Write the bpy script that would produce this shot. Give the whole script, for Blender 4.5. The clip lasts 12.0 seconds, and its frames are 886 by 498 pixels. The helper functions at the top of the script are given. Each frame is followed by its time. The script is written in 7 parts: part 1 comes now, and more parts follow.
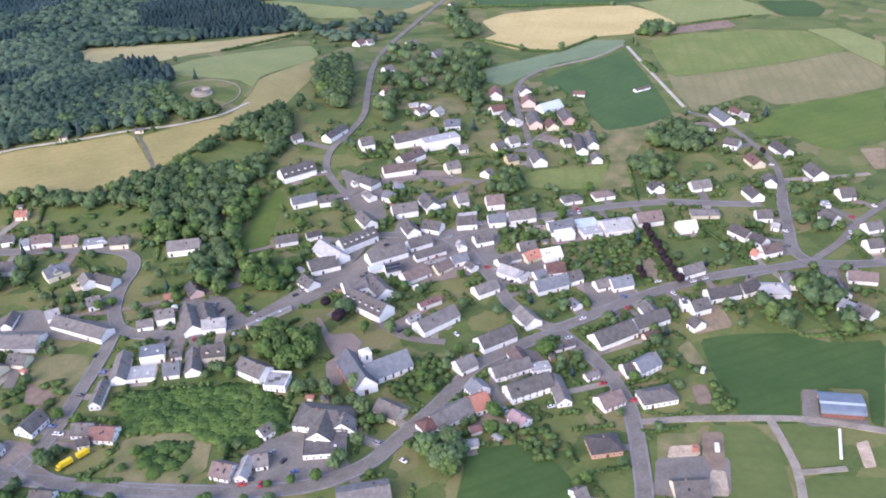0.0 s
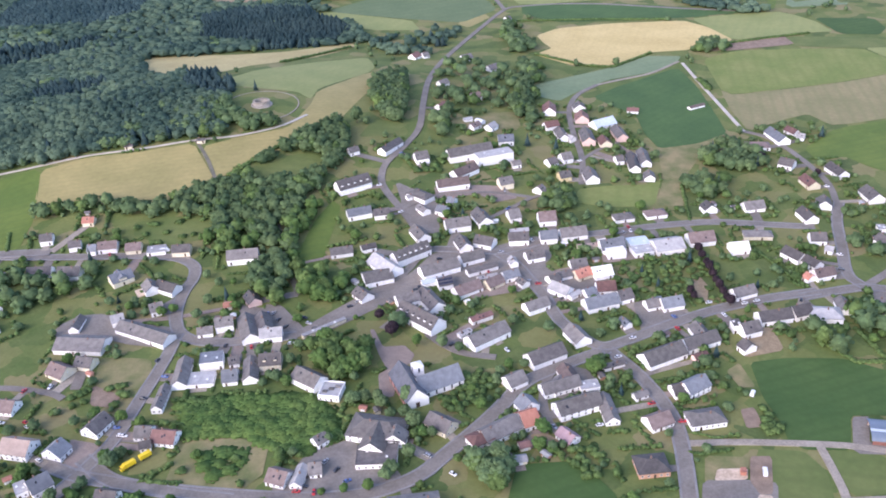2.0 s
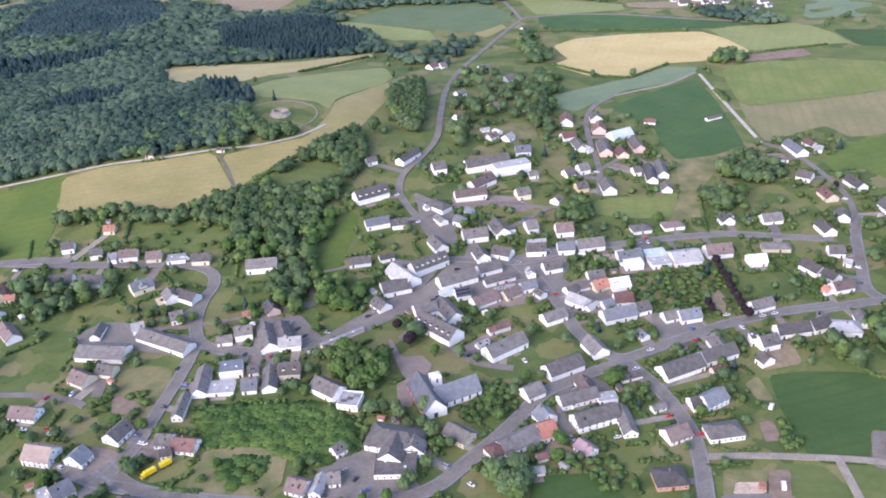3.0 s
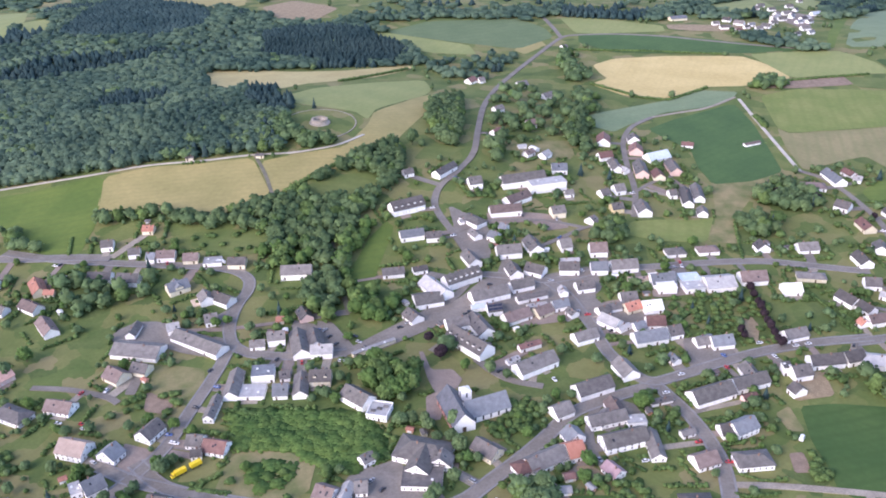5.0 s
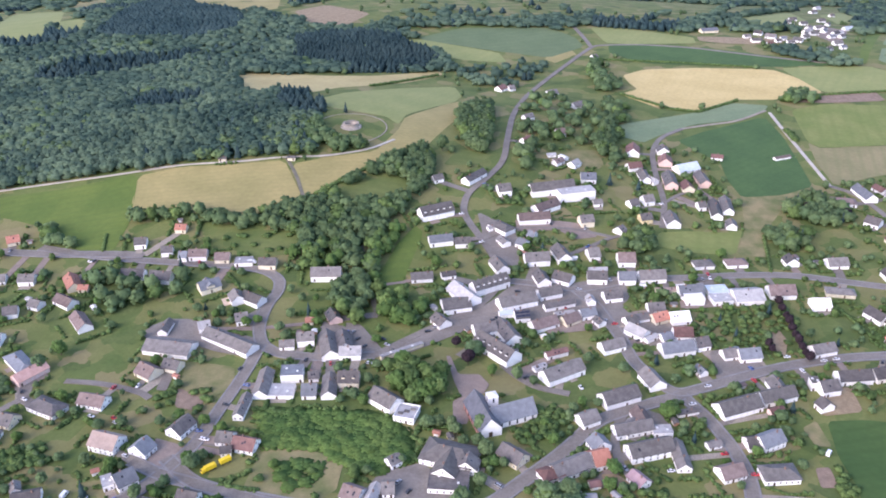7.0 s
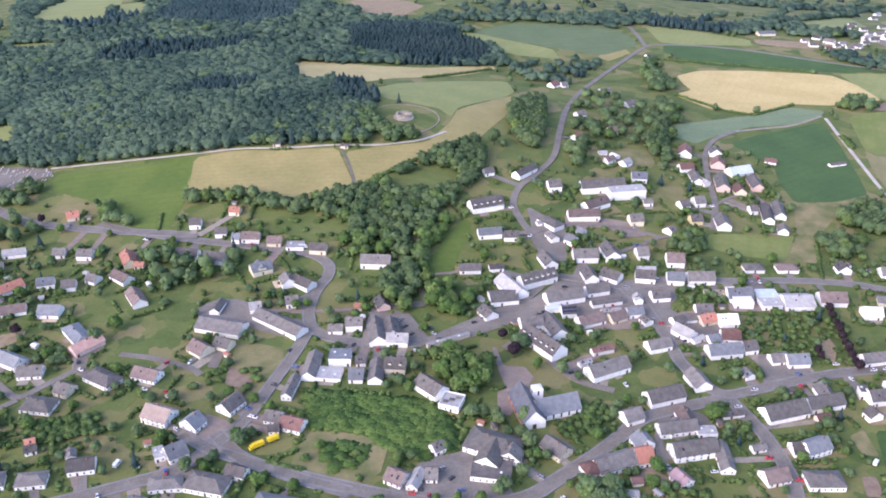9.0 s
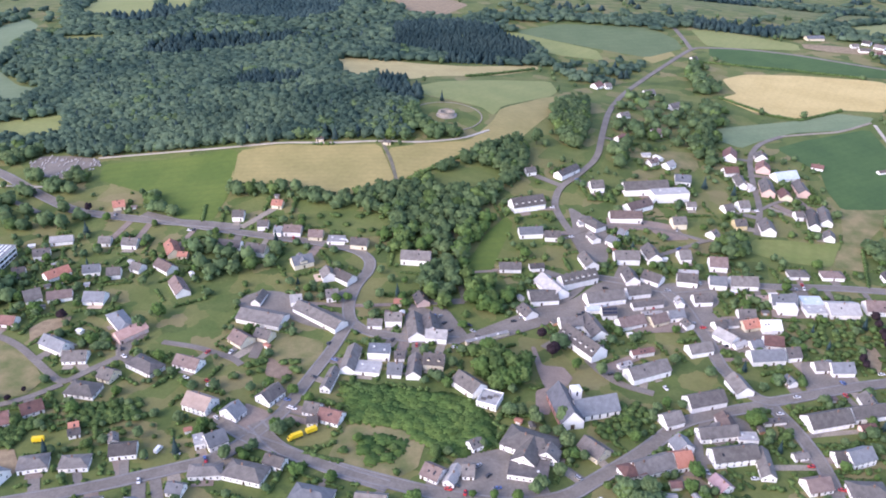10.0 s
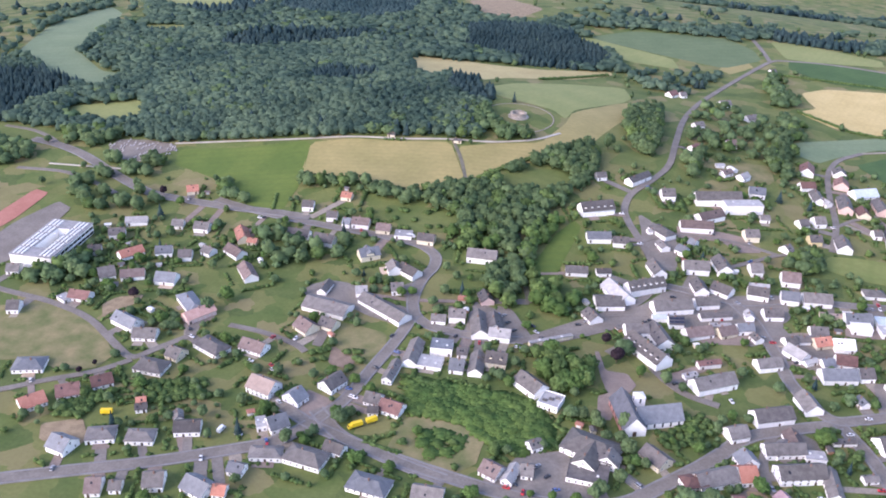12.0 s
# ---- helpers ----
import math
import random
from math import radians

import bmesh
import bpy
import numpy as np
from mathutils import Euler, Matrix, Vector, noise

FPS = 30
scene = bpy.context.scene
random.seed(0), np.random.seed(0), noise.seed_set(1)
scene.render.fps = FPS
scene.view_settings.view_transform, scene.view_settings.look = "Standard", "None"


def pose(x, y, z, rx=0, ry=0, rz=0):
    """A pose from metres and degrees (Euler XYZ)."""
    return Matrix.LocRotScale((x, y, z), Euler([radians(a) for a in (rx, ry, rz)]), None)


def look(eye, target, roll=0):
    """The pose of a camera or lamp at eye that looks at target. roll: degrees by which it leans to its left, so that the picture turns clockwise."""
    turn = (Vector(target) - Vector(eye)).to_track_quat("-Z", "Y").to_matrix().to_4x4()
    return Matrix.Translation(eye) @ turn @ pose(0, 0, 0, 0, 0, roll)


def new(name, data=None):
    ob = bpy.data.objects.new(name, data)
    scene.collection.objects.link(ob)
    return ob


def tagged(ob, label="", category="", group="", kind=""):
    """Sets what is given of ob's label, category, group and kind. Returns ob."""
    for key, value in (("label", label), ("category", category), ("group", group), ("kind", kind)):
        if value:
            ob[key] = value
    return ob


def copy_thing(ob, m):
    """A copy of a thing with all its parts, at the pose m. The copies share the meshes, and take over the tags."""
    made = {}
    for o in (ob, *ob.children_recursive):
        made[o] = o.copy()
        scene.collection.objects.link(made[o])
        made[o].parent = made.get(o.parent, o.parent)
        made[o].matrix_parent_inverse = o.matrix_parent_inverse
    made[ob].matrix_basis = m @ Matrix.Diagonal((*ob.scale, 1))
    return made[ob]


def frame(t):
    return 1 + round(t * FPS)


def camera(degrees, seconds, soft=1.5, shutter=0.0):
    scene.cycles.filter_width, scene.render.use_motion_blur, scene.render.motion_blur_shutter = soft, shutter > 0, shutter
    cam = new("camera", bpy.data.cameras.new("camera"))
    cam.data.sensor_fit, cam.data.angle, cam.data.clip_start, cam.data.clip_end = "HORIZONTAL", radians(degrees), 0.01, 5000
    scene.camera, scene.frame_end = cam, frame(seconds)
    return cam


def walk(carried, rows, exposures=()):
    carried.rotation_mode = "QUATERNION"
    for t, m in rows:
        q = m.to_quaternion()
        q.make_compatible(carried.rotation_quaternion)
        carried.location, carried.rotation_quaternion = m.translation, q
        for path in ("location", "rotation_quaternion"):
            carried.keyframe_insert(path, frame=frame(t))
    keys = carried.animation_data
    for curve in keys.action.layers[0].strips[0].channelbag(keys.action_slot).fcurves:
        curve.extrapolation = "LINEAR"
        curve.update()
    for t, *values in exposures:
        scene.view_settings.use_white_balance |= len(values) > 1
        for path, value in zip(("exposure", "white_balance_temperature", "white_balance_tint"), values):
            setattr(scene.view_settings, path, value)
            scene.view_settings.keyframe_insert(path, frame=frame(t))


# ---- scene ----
cam = camera(51.92, 12.0, soft=1.85)
walk(cam, [
    (0, look((-0.1, -0.2, 306.3), (-0.3, 348.1, 109.6), -2.79)),
    (0.5, look((-0.3, -1.9, 309.2), (-5.7, 347.5, 114.6), -2.87)),
    (1, look((-0.8, -3.7, 312.0), (-10.9, 345.6, 117.3), -2.66)),
    (1.5, look((-1.9, -5.1, 314.6), (-17.2, 344.2, 120.3), -2.99)),
    (2, look((-3.3, -6.2, 316.9), (-24.0, 343.2, 123.3), -3.09)),
    (2.5, look((-4.9, -7.0, 318.7), (-28.7, 343.0, 126.5), -3.22)),
    (3, look((-6.3, -7.7, 320.0), (-32.7, 343.1, 129.6), -3.18)),
    (5, look((-11.6, -10.2, 323.4), (-49.4, 342.2, 137.8), -1.48)),
    (5.5, look((-13.0, -11.1, 324.1), (-54.2, 341.3, 139.3), -1.61)),
    (6, look((-14.3, -12.3, 324.6), (-58.7, 340.4, 141.1), -1.42)),
    (6.5, look((-15.5, -13.7, 325.1), (-60.9, 340.2, 144.3), -0.90)),
    (7, look((-16.8, -15.3, 325.4), (-63.8, 337.2, 142.4), -0.67)),
    (9, look((-22.8, -21.7, 325.5), (-86.8, 327.1, 140.5), 0.46)),
    (9.5, look((-24.7, -22.9, 325.0), (-95.9, 324.9, 140.6), 0.50)),
    (10, look((-26.6, -23.5, 323.8), (-105.6, 322.2, 138.7), 0.83)),
    (10.5, look((-28.2, -24.0, 322.6), (-114.0, 320.6, 138.4), 1.25)),
    (11, look((-29.7, -24.6, 321.4), (-122.6, 318.3, 137.7), 1.37)),
    (11.5, look((-30.9, -25.5, 320.1), (-129.6, 316.5, 137.6), 1.65)),
    (12, look((-32.0, -26.5, 318.8), (-135.9, 313.3, 135.1), 1.99)),
], exposures=[(0, 1.47, 6310, 27.5), (12, 1.50, 6360, 30)])

# ---- sky and sun: a bright overcast summer day ----
world = bpy.data.worlds.new("sky")
world.use_nodes = True
scene.world = world
wn = world.node_tree
sky = wn.nodes.new("ShaderNodeTexSky")
sky.sky_type = "NISHITA"
sky.sun_disc = False
sky.sun_elevation, sky.sun_rotation = radians(29), radians(220)
wn.links.new(sky.outputs[0], wn.nodes["Background"].inputs[0])
wn.nodes["Background"].inputs[1].default_value = 0.15
sun = new("sun", bpy.data.lights.new("sun", "SUN"))
sun.data.energy, sun.data.angle, sun.data.color = 1.1, radians(50), (1.0, 0.95, 0.87)
sun.matrix_world = look((-300, -360, 260), (0, 0, 0))


# ---- the lie of the land ----
def hill(x, y, cx, cy, h, sx, sy):
    return h * math.exp(-((x - cx) / sx) ** 2 / 2 - ((y - cy) / sy) ** 2 / 2)


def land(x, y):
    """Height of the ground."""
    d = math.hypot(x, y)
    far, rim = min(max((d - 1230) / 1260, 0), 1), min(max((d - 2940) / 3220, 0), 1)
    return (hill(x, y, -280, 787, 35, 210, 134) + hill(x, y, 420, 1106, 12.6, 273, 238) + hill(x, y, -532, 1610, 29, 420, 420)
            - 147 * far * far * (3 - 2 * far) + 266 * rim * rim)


def inside(x, y, poly):
    hit, n = False, len(poly)
    for i in range(n):
        (x1, y1), (x2, y2) = poly[i], poly[i - 1]
        if (y1 > y) != (y2 > y) and x < (x2 - x1) * (y - y1) / (y2 - y1) + x1:
            hit = not hit
    return hit


def rounded(pts, closed, times=1, cut=0.22):
    """Corner cutting, for outlines drawn by ploughs and pavers."""
    for _ in range(times):
        out, n = [], len(pts)
        if not closed:
            out.append(pts[0])
        for i in range(n if closed else n - 1):
            (ax, ay), (bx, by) = pts[i], pts[(i + 1) % n]
            out += [(ax + (bx - ax) * cut, ay + (by - ay) * cut), (bx + (ax - bx) * cut, by + (ay - by) * cut)]
        if not closed:
            out.append(pts[-1])
        pts = out
    return pts


# ---- materials ----
def material(name, low, high, scale=1.0, rough=0.8, fine=0.0, bump=0.0, metal=0.0, spread=0.0, island=0.0, place=True, spec=0.3, thin=0.0):
    """Two tones mixed by a broad noise, with a fine grain over it. spread: tone from piece to piece; island: from clump to clump."""
    m = bpy.data.materials.new(name)
    m.use_nodes = True
    t = m.node_tree
    b = t.nodes["Principled BSDF"]
    b.inputs["Roughness"].default_value, b.inputs["Metallic"].default_value = rough, metal
    b.inputs["Specular IOR Level"].default_value = spec
    where = t.nodes.new("ShaderNodeNewGeometry").outputs["Position"] if place else t.nodes.new("ShaderNodeTexCoord").outputs["Object"]

    def noise_at(s, detail=4.0):
        n = t.nodes.new("ShaderNodeTexNoise")
        n.inputs["Scale"].default_value, n.inputs["Detail"].default_value = s, detail
        t.links.new(where, n.inputs["Vector"])
        return n.outputs["Fac"]

    ramp = t.nodes.new("ShaderNodeValToRGB")
    ramp.color_ramp.elements[0].position, ramp.color_ramp.elements[1].position = 0.34, 0.66
    ramp.color_ramp.elements[0].color, ramp.color_ramp.elements[1].color = (*low, 1), (*high, 1)
    t.links.new(noise_at(scale), ramp.inputs["Fac"])
    colour = ramp.outputs["Color"]

    def scaled_by(colour, fac, amount):
        rng = t.nodes.new("ShaderNodeMapRange")
        rng.inputs["From Min"].default_value, rng.inputs["From Max"].default_value = 0.2, 0.8
        rng.inputs["To Min"].default_value, rng.inputs["To Max"].default_value = 1 - amount, 1 + amount
        t.links.new(fac, rng.inputs["Value"])
        mul = t.nodes.new("ShaderNodeVectorMath")
        mul.operation = "SCALE"
        t.links.new(colour, mul.inputs[0])
        t.links.new(rng.outputs["Result"], mul.inputs["Scale"])
        return mul.outputs["Vector"]

    if fine:
        colour = scaled_by(colour, noise_at(scale * 9, 6.0), fine)
    if spread:
        colour = scaled_by(colour, t.nodes.new("ShaderNodeObjectInfo").outputs["Random"], spread)
    if island:
        colour = scaled_by(colour, t.nodes.new("ShaderNodeNewGeometry").outputs["Random Per Island"], island)
    t.links.new(colour, b.inputs["Base Color"])
    if thin:
        glow = t.nodes.new("ShaderNodeBsdfTranslucent")
        t.links.new(colour, glow.inputs["Color"])
        mix = t.nodes.new("ShaderNodeMixShader")
        mix.inputs["Fac"].default_value = thin
        t.links.new(b.outputs["BSDF"], mix.inputs[1])
        t.links.new(glow.outputs["BSDF"], mix.inputs[2])
        t.links.new(mix.outputs["Shader"], t.nodes["Material Output"].inputs["Surface"])
    if bump:
        bp = t.nodes.new("ShaderNodeBump")
        bp.inputs["Strength"].default_value, bp.inputs["Distance"].default_value = bump, 0.3
        t.links.new(noise_at(scale * 12, 6.0), bp.inputs["Height"])
        t.links.new(bp.outputs["Normal"], b.inputs["Normal"])
    return m


def crop(name, low, high, stripe, angle, width, amount=0.12, scale=0.03):
    """A field: two tones, drilled and driven in straight lines."""
    m = material(name, low, high, scale, 0.9, 0.12)
    t = m.node_tree
    b = t.nodes["Principled BSDF"]
    old = b.inputs["Base Color"].links[0].from_socket
    turn = t.nodes.new("ShaderNodeMapping")
    turn.inputs["Rotation"].default_value = (0, 0, radians(angle))
    t.links.new(t.nodes.new("ShaderNodeNewGeometry").outputs["Position"], turn.inputs["Vector"])
    wave = t.nodes.new("ShaderNodeTexWave")
    wave.inputs["Scale"].default_value = 0.314 / width
    wave.inputs["Distortion"].default_value, wave.inputs["Detail"].default_value = 2.2, 3.0
    wave.inputs["Detail Scale"].default_value = 0.4
    t.links.new(turn.outputs["Vector"], wave.inputs["Vector"])
    rng = t.nodes.new("ShaderNodeMapRange")
    rng.inputs["From Min"].default_value, rng.inputs["From Max"].default_value = 0.55, 1.0
    t.links.new(wave.outputs["Fac"], rng.inputs["Value"])
    fac = t.nodes.new("ShaderNodeMath")
    fac.operation = "MULTIPLY"
    fac.inputs[1].default_value = amount * 4
    t.links.new(rng.outputs["Result"], fac.inputs[0])
    mix = t.nodes.new("ShaderNodeMix")
    mix.data_type = "RGBA"
    t.links.new(fac.outputs["Value"], mix.inputs["Factor"])
    t.links.new(old, mix.inputs["A"])
    mix.inputs["B"].default_value = (*stripe, 1)
    t.links.new(mix.outputs["Result"], b.inputs["Base Color"])
    return m


def plots(m, size, tones, amount):
    """Gardens: cells of differing grass over a ground material."""
    t = m.node_tree
    b = t.nodes["Principled BSDF"]
    old = b.inputs["Base Color"].links[0].from_socket
    where = t.nodes.new("ShaderNodeNewGeometry").outputs["Position"]
    bend = t.nodes.new("ShaderNodeTexNoise")
    bend.inputs["Scale"].default_value, bend.inputs["Detail"].default_value = 0.12, 3.0
    t.links.new(where, bend.inputs["Vector"])
    push = t.nodes.new("ShaderNodeVectorMath")
    push.operation = "MULTIPLY_ADD"
    push.inputs[1].default_value = (9, 9, 0)
    t.links.new(bend.outputs["Color"], push.inputs[0])
    t.links.new(where, push.inputs[2])
    cell = t.nodes.new("ShaderNodeTexVoronoi")
    cell.voronoi_dimensions, cell.distance = "2D", "CHEBYCHEV"
    cell.inputs["Scale"].default_value = 1 / size
    t.links.new(push.outputs["Vector"], cell.inputs["Vector"])
    split = t.nodes.new("ShaderNodeSeparateColor")
    t.links.new(cell.outputs["Color"], split.inputs["Color"])
    ramp = t.nodes.new("ShaderNodeValToRGB")
    ramp.color_ramp.interpolation = "LINEAR"
    while len(ramp.color_ramp.elements) < len(tones):
        ramp.color_ramp.elements.new(0.5)
    for k, (p, c) in enumerate(tones):
        ramp.color_ramp.elements[k].position, ramp.color_ramp.elements[k].color = p, (*c, 1)
    t.links.new(split.outputs["Red"], ramp.inputs["Fac"])
    mix = t.nodes.new("ShaderNodeMix")
    mix.data_type = "RGBA"
    mix.inputs["Factor"].default_value = amount
    t.links.new(old, mix.inputs["A"])
    t.links.new(ramp.outputs["Color"], mix.inputs["B"])
    t.links.new(mix.outputs["Result"], b.inputs["Base Color"])
    return m


LAWNS = ((0.0, (0.058, 0.09, 0.024)), (0.25, (0.1, 0.138, 0.034)), (0.5, (0.138, 0.16, 0.044)), (0.75, (0.195, 0.182, 0.064)), (1.0, (0.28, 0.215, 0.11)))
GRASS = plots(material("rough grass", (0.062, 0.106, 0.028), (0.15, 0.174, 0.062), 0.05, 0.95, 0.4, 0.4), 17, LAWNS, 0.62)
GROUND = {
    "wheat": crop("ripe wheat", (0.47, 0.363, 0.150), (0.55, 0.433, 0.19), (0.42, 0.322, 0.13), 15, 9, 0.03),
    "straw": crop("cut hay field", (0.255, 0.224, 0.088), (0.325, 0.272, 0.112), (0.235, 0.206, 0.078), 78, 6, 0.06),
    "palegreen": crop("pale green corn", (0.208, 0.236, 0.082), (0.245, 0.262, 0.096), (0.192, 0.224, 0.076), 20, 12, 0.06),
    "rye": crop("grey-green rye", (0.15, 0.205, 0.11), (0.18, 0.232, 0.126), (0.138, 0.188, 0.1), 60, 15, 0.06),
    "darkgreen": crop("dark green maize", (0.048, 0.1, 0.03), (0.064, 0.122, 0.036), (0.042, 0.09, 0.026), 45, 9, 0.05),
    "meadow": crop("mown meadow", (0.09, 0.128, 0.034), (0.135, 0.16, 0.05), (0.085, 0.118, 0.034), 100, 10, 0.06),
    "freshgreen": crop("fresh green meadow", (0.088, 0.136, 0.026), (0.124, 0.168, 0.034), (0.072, 0.122, 0.028), 70, 9, 0.06),
    "lushgreen": crop("lush meadow", (0.042, 0.088, 0.022), (0.06, 0.108, 0.028), (0.038, 0.08, 0.018), 70, 9, 0.1),
    "striped": crop("half-mown slope", (0.135, 0.165, 0.052), (0.19, 0.195, 0.078), (0.22, 0.20, 0.095), 100, 48, 0.1),
    "palewheat": crop("pale barley", (0.37, 0.305, 0.135), (0.43, 0.36, 0.165), (0.33, 0.275, 0.12), 15, 9, 0.03),
    "slopegreen": crop("yellow-green slope", (0.145, 0.185, 0.048), (0.195, 0.215, 0.066), (0.13, 0.17, 0.044), 8, 14, 0.08),
    "tan": crop("tan mown slope", (0.20, 0.185, 0.085), (0.255, 0.22, 0.11), (0.18, 0.18, 0.075), 8, 11, 0.1),
    "oats": crop("dull green oats", (0.105, 0.15, 0.068), (0.13, 0.175, 0.08), (0.095, 0.135, 0.06), 60, 15, 0.06),
    "drygrass": crop("dry yellow grass", (0.12, 0.14, 0.048), (0.26, 0.215, 0.105), (0.12, 0.13, 0.048), 30, 11, 0.03, 0.07),
    "earth": material("bare brown earth", (0.20, 0.145, 0.105), (0.27, 0.20, 0.145), 0.2, 0.95, 0.3),
    "sand": material("sandy building ground", (0.40, 0.30, 0.205), (0.58, 0.455, 0.335), 0.12, 0.95, 0.3),
    "sandy": material("dug-over garden soil", (0.24, 0.18, 0.11), (0.32, 0.245, 0.15), 0.2, 0.95, 0.3),
    "asphalt": material("worn asphalt", (0.170, 0.150, 0.127), (0.222, 0.198, 0.169), 0.08, 0.85, 0.22),
    "paving": material("brownish paving", (0.215, 0.168, 0.138), (0.275, 0.218, 0.18), 0.15, 0.85, 0.25),
    "gravel": material("pale gravel", (0.25, 0.215, 0.17), (0.33, 0.288, 0.232), 0.12, 0.95, 0.3),
    "pale": material("pale limestone gravel", (0.40, 0.365, 0.31), (0.50, 0.46, 0.40), 0.12, 0.95, 0.2),
    "track": material("dark farm track", (0.13, 0.125, 0.09), (0.17, 0.155, 0.115), 0.1, 0.95, 0.3),
    "redcourt": material("red sports court", (0.36, 0.15, 0.11), (0.42, 0.19, 0.14), 0.1, 0.9, 0.15),
}
KERB = material("concrete pavement", (0.19, 0.18, 0.175), (0.25, 0.24, 0.23), 0.15, 0.9, 0.2)
ROOF = {
    "gr": material("grey slate", (0.118, 0.109, 0.102), (0.178, 0.165, 0.154), 0.35, 0.7, 0.25, 0.25, spread=0.22),
    "dk": material("dark slate", (0.078, 0.071, 0.068), (0.122, 0.111, 0.105), 0.35, 0.65, 0.25, 0.25, spread=0.22),
    "lg": material("pale fibre cement", (0.29, 0.285, 0.28), (0.39, 0.38, 0.37), 0.3, 0.8, 0.22, 0.15, spread=0.15),
    "br": material("brown concrete tile", (0.135, 0.10, 0.092), (0.19, 0.145, 0.13), 0.35, 0.75, 0.25, 0.25, spread=0.2),
    "rb": material("red-brown tile", (0.14, 0.078, 0.068), (0.2, 0.11, 0.095), 0.35, 0.75, 0.25, 0.25, spread=0.2),
    "rd": material("weathered red tile", (0.33, 0.145, 0.10), (0.42, 0.20, 0.145), 0.35, 0.75, 0.25, 0.25, spread=0.15),
    "or": material("orange tile", (0.36, 0.15, 0.105), (0.44, 0.20, 0.14), 0.35, 0.75, 0.22, 0.25, spread=0.15),
    "pk": material("faded pink tile", (0.31, 0.24, 0.205), (0.38, 0.30, 0.255), 0.35, 0.8, 0.2, 0.2, spread=0.12),
    "sm": material("salmon tile", (0.50, 0.29, 0.235), (0.58, 0.36, 0.30), 0.35, 0.8, 0.15, 0.2),
    "mv": material("mauve sheet roof", (0.26, 0.175, 0.185), (0.32, 0.225, 0.24), 0.35, 0.6, 0.15),
    "bl": material("blue-grey slate", (0.138, 0.148, 0.162), (0.188, 0.20, 0.216), 0.35, 0.6, 0.22, 0.2, spread=0.18),
    "db": material("dark blue slate", (0.082, 0.088, 0.103), (0.122, 0.128, 0.148), 0.35, 0.6, 0.22, 0.2),
    "lb": material("pale blue sheet metal", (0.46, 0.52, 0.55), (0.56, 0.62, 0.65), 0.3, 0.45, 0.12, metal=0.2, spread=0.1),
    "wh": material("white roof sheet", (0.72, 0.70, 0.65), (0.80, 0.78, 0.74), 0.2, 0.6, 0.08),
}
WALL = {
    "w": material("white render", (0.83, 0.82, 0.80), (0.90, 0.89, 0.87), 0.25, 0.85, 0.06, spread=0.08),
    "c": material("cream render", (0.60, 0.54, 0.40), (0.70, 0.64, 0.49), 0.25, 0.85, 0.07, spread=0.1),
    "y": material("yellow render", (0.68, 0.56, 0.30), (0.75, 0.63, 0.37), 0.25, 0.85, 0.07),
    "p": material("salmon render", (0.66, 0.47, 0.41), (0.74, 0.55, 0.485), 0.25, 0.85, 0.07, spread=0.06),
    "or": material("orange-brown brick", (0.46, 0.26, 0.17), (0.54, 0.32, 0.22), 0.8, 0.85, 0.15),
}
FRAME = material("white window frame", (0.62, 0.62, 0.60), (0.72, 0.72, 0.70), 1.0, 0.5, 0.05, place=False)
PANE = material("window glass", (0.02, 0.024, 0.03), (0.035, 0.04, 0.048), 1.0, 0.08, 0.1, place=False, spec=0.8)
DOOR = material("dark wooden door", (0.06, 0.04, 0.03), (0.11, 0.075, 0.05), 1.0, 0.6, 0.2, place=False, spread=0.3)
BRICK = material("chimney brick", (0.17, 0.11, 0.09), (0.26, 0.17, 0.135), 1.2, 0.9, 0.25)
SOLAR = material("solar cells", (0.015, 0.02, 0.04), (0.03, 0.035, 0.06), 1.0, 0.15, 0.1, spec=0.7)
STONE = material("ruin stone", (0.33, 0.29, 0.245), (0.46, 0.41, 0.355), 0.3, 0.9, 0.35, 0.5)
REDSTONE = material("red sandstone", (0.32, 0.16, 0.135), (0.40, 0.22, 0.19), 0.4, 0.9, 0.2)
BARK = material("bark", (0.06, 0.045, 0.032), (0.11, 0.085, 0.06), 1.5, 0.95, 0.3)
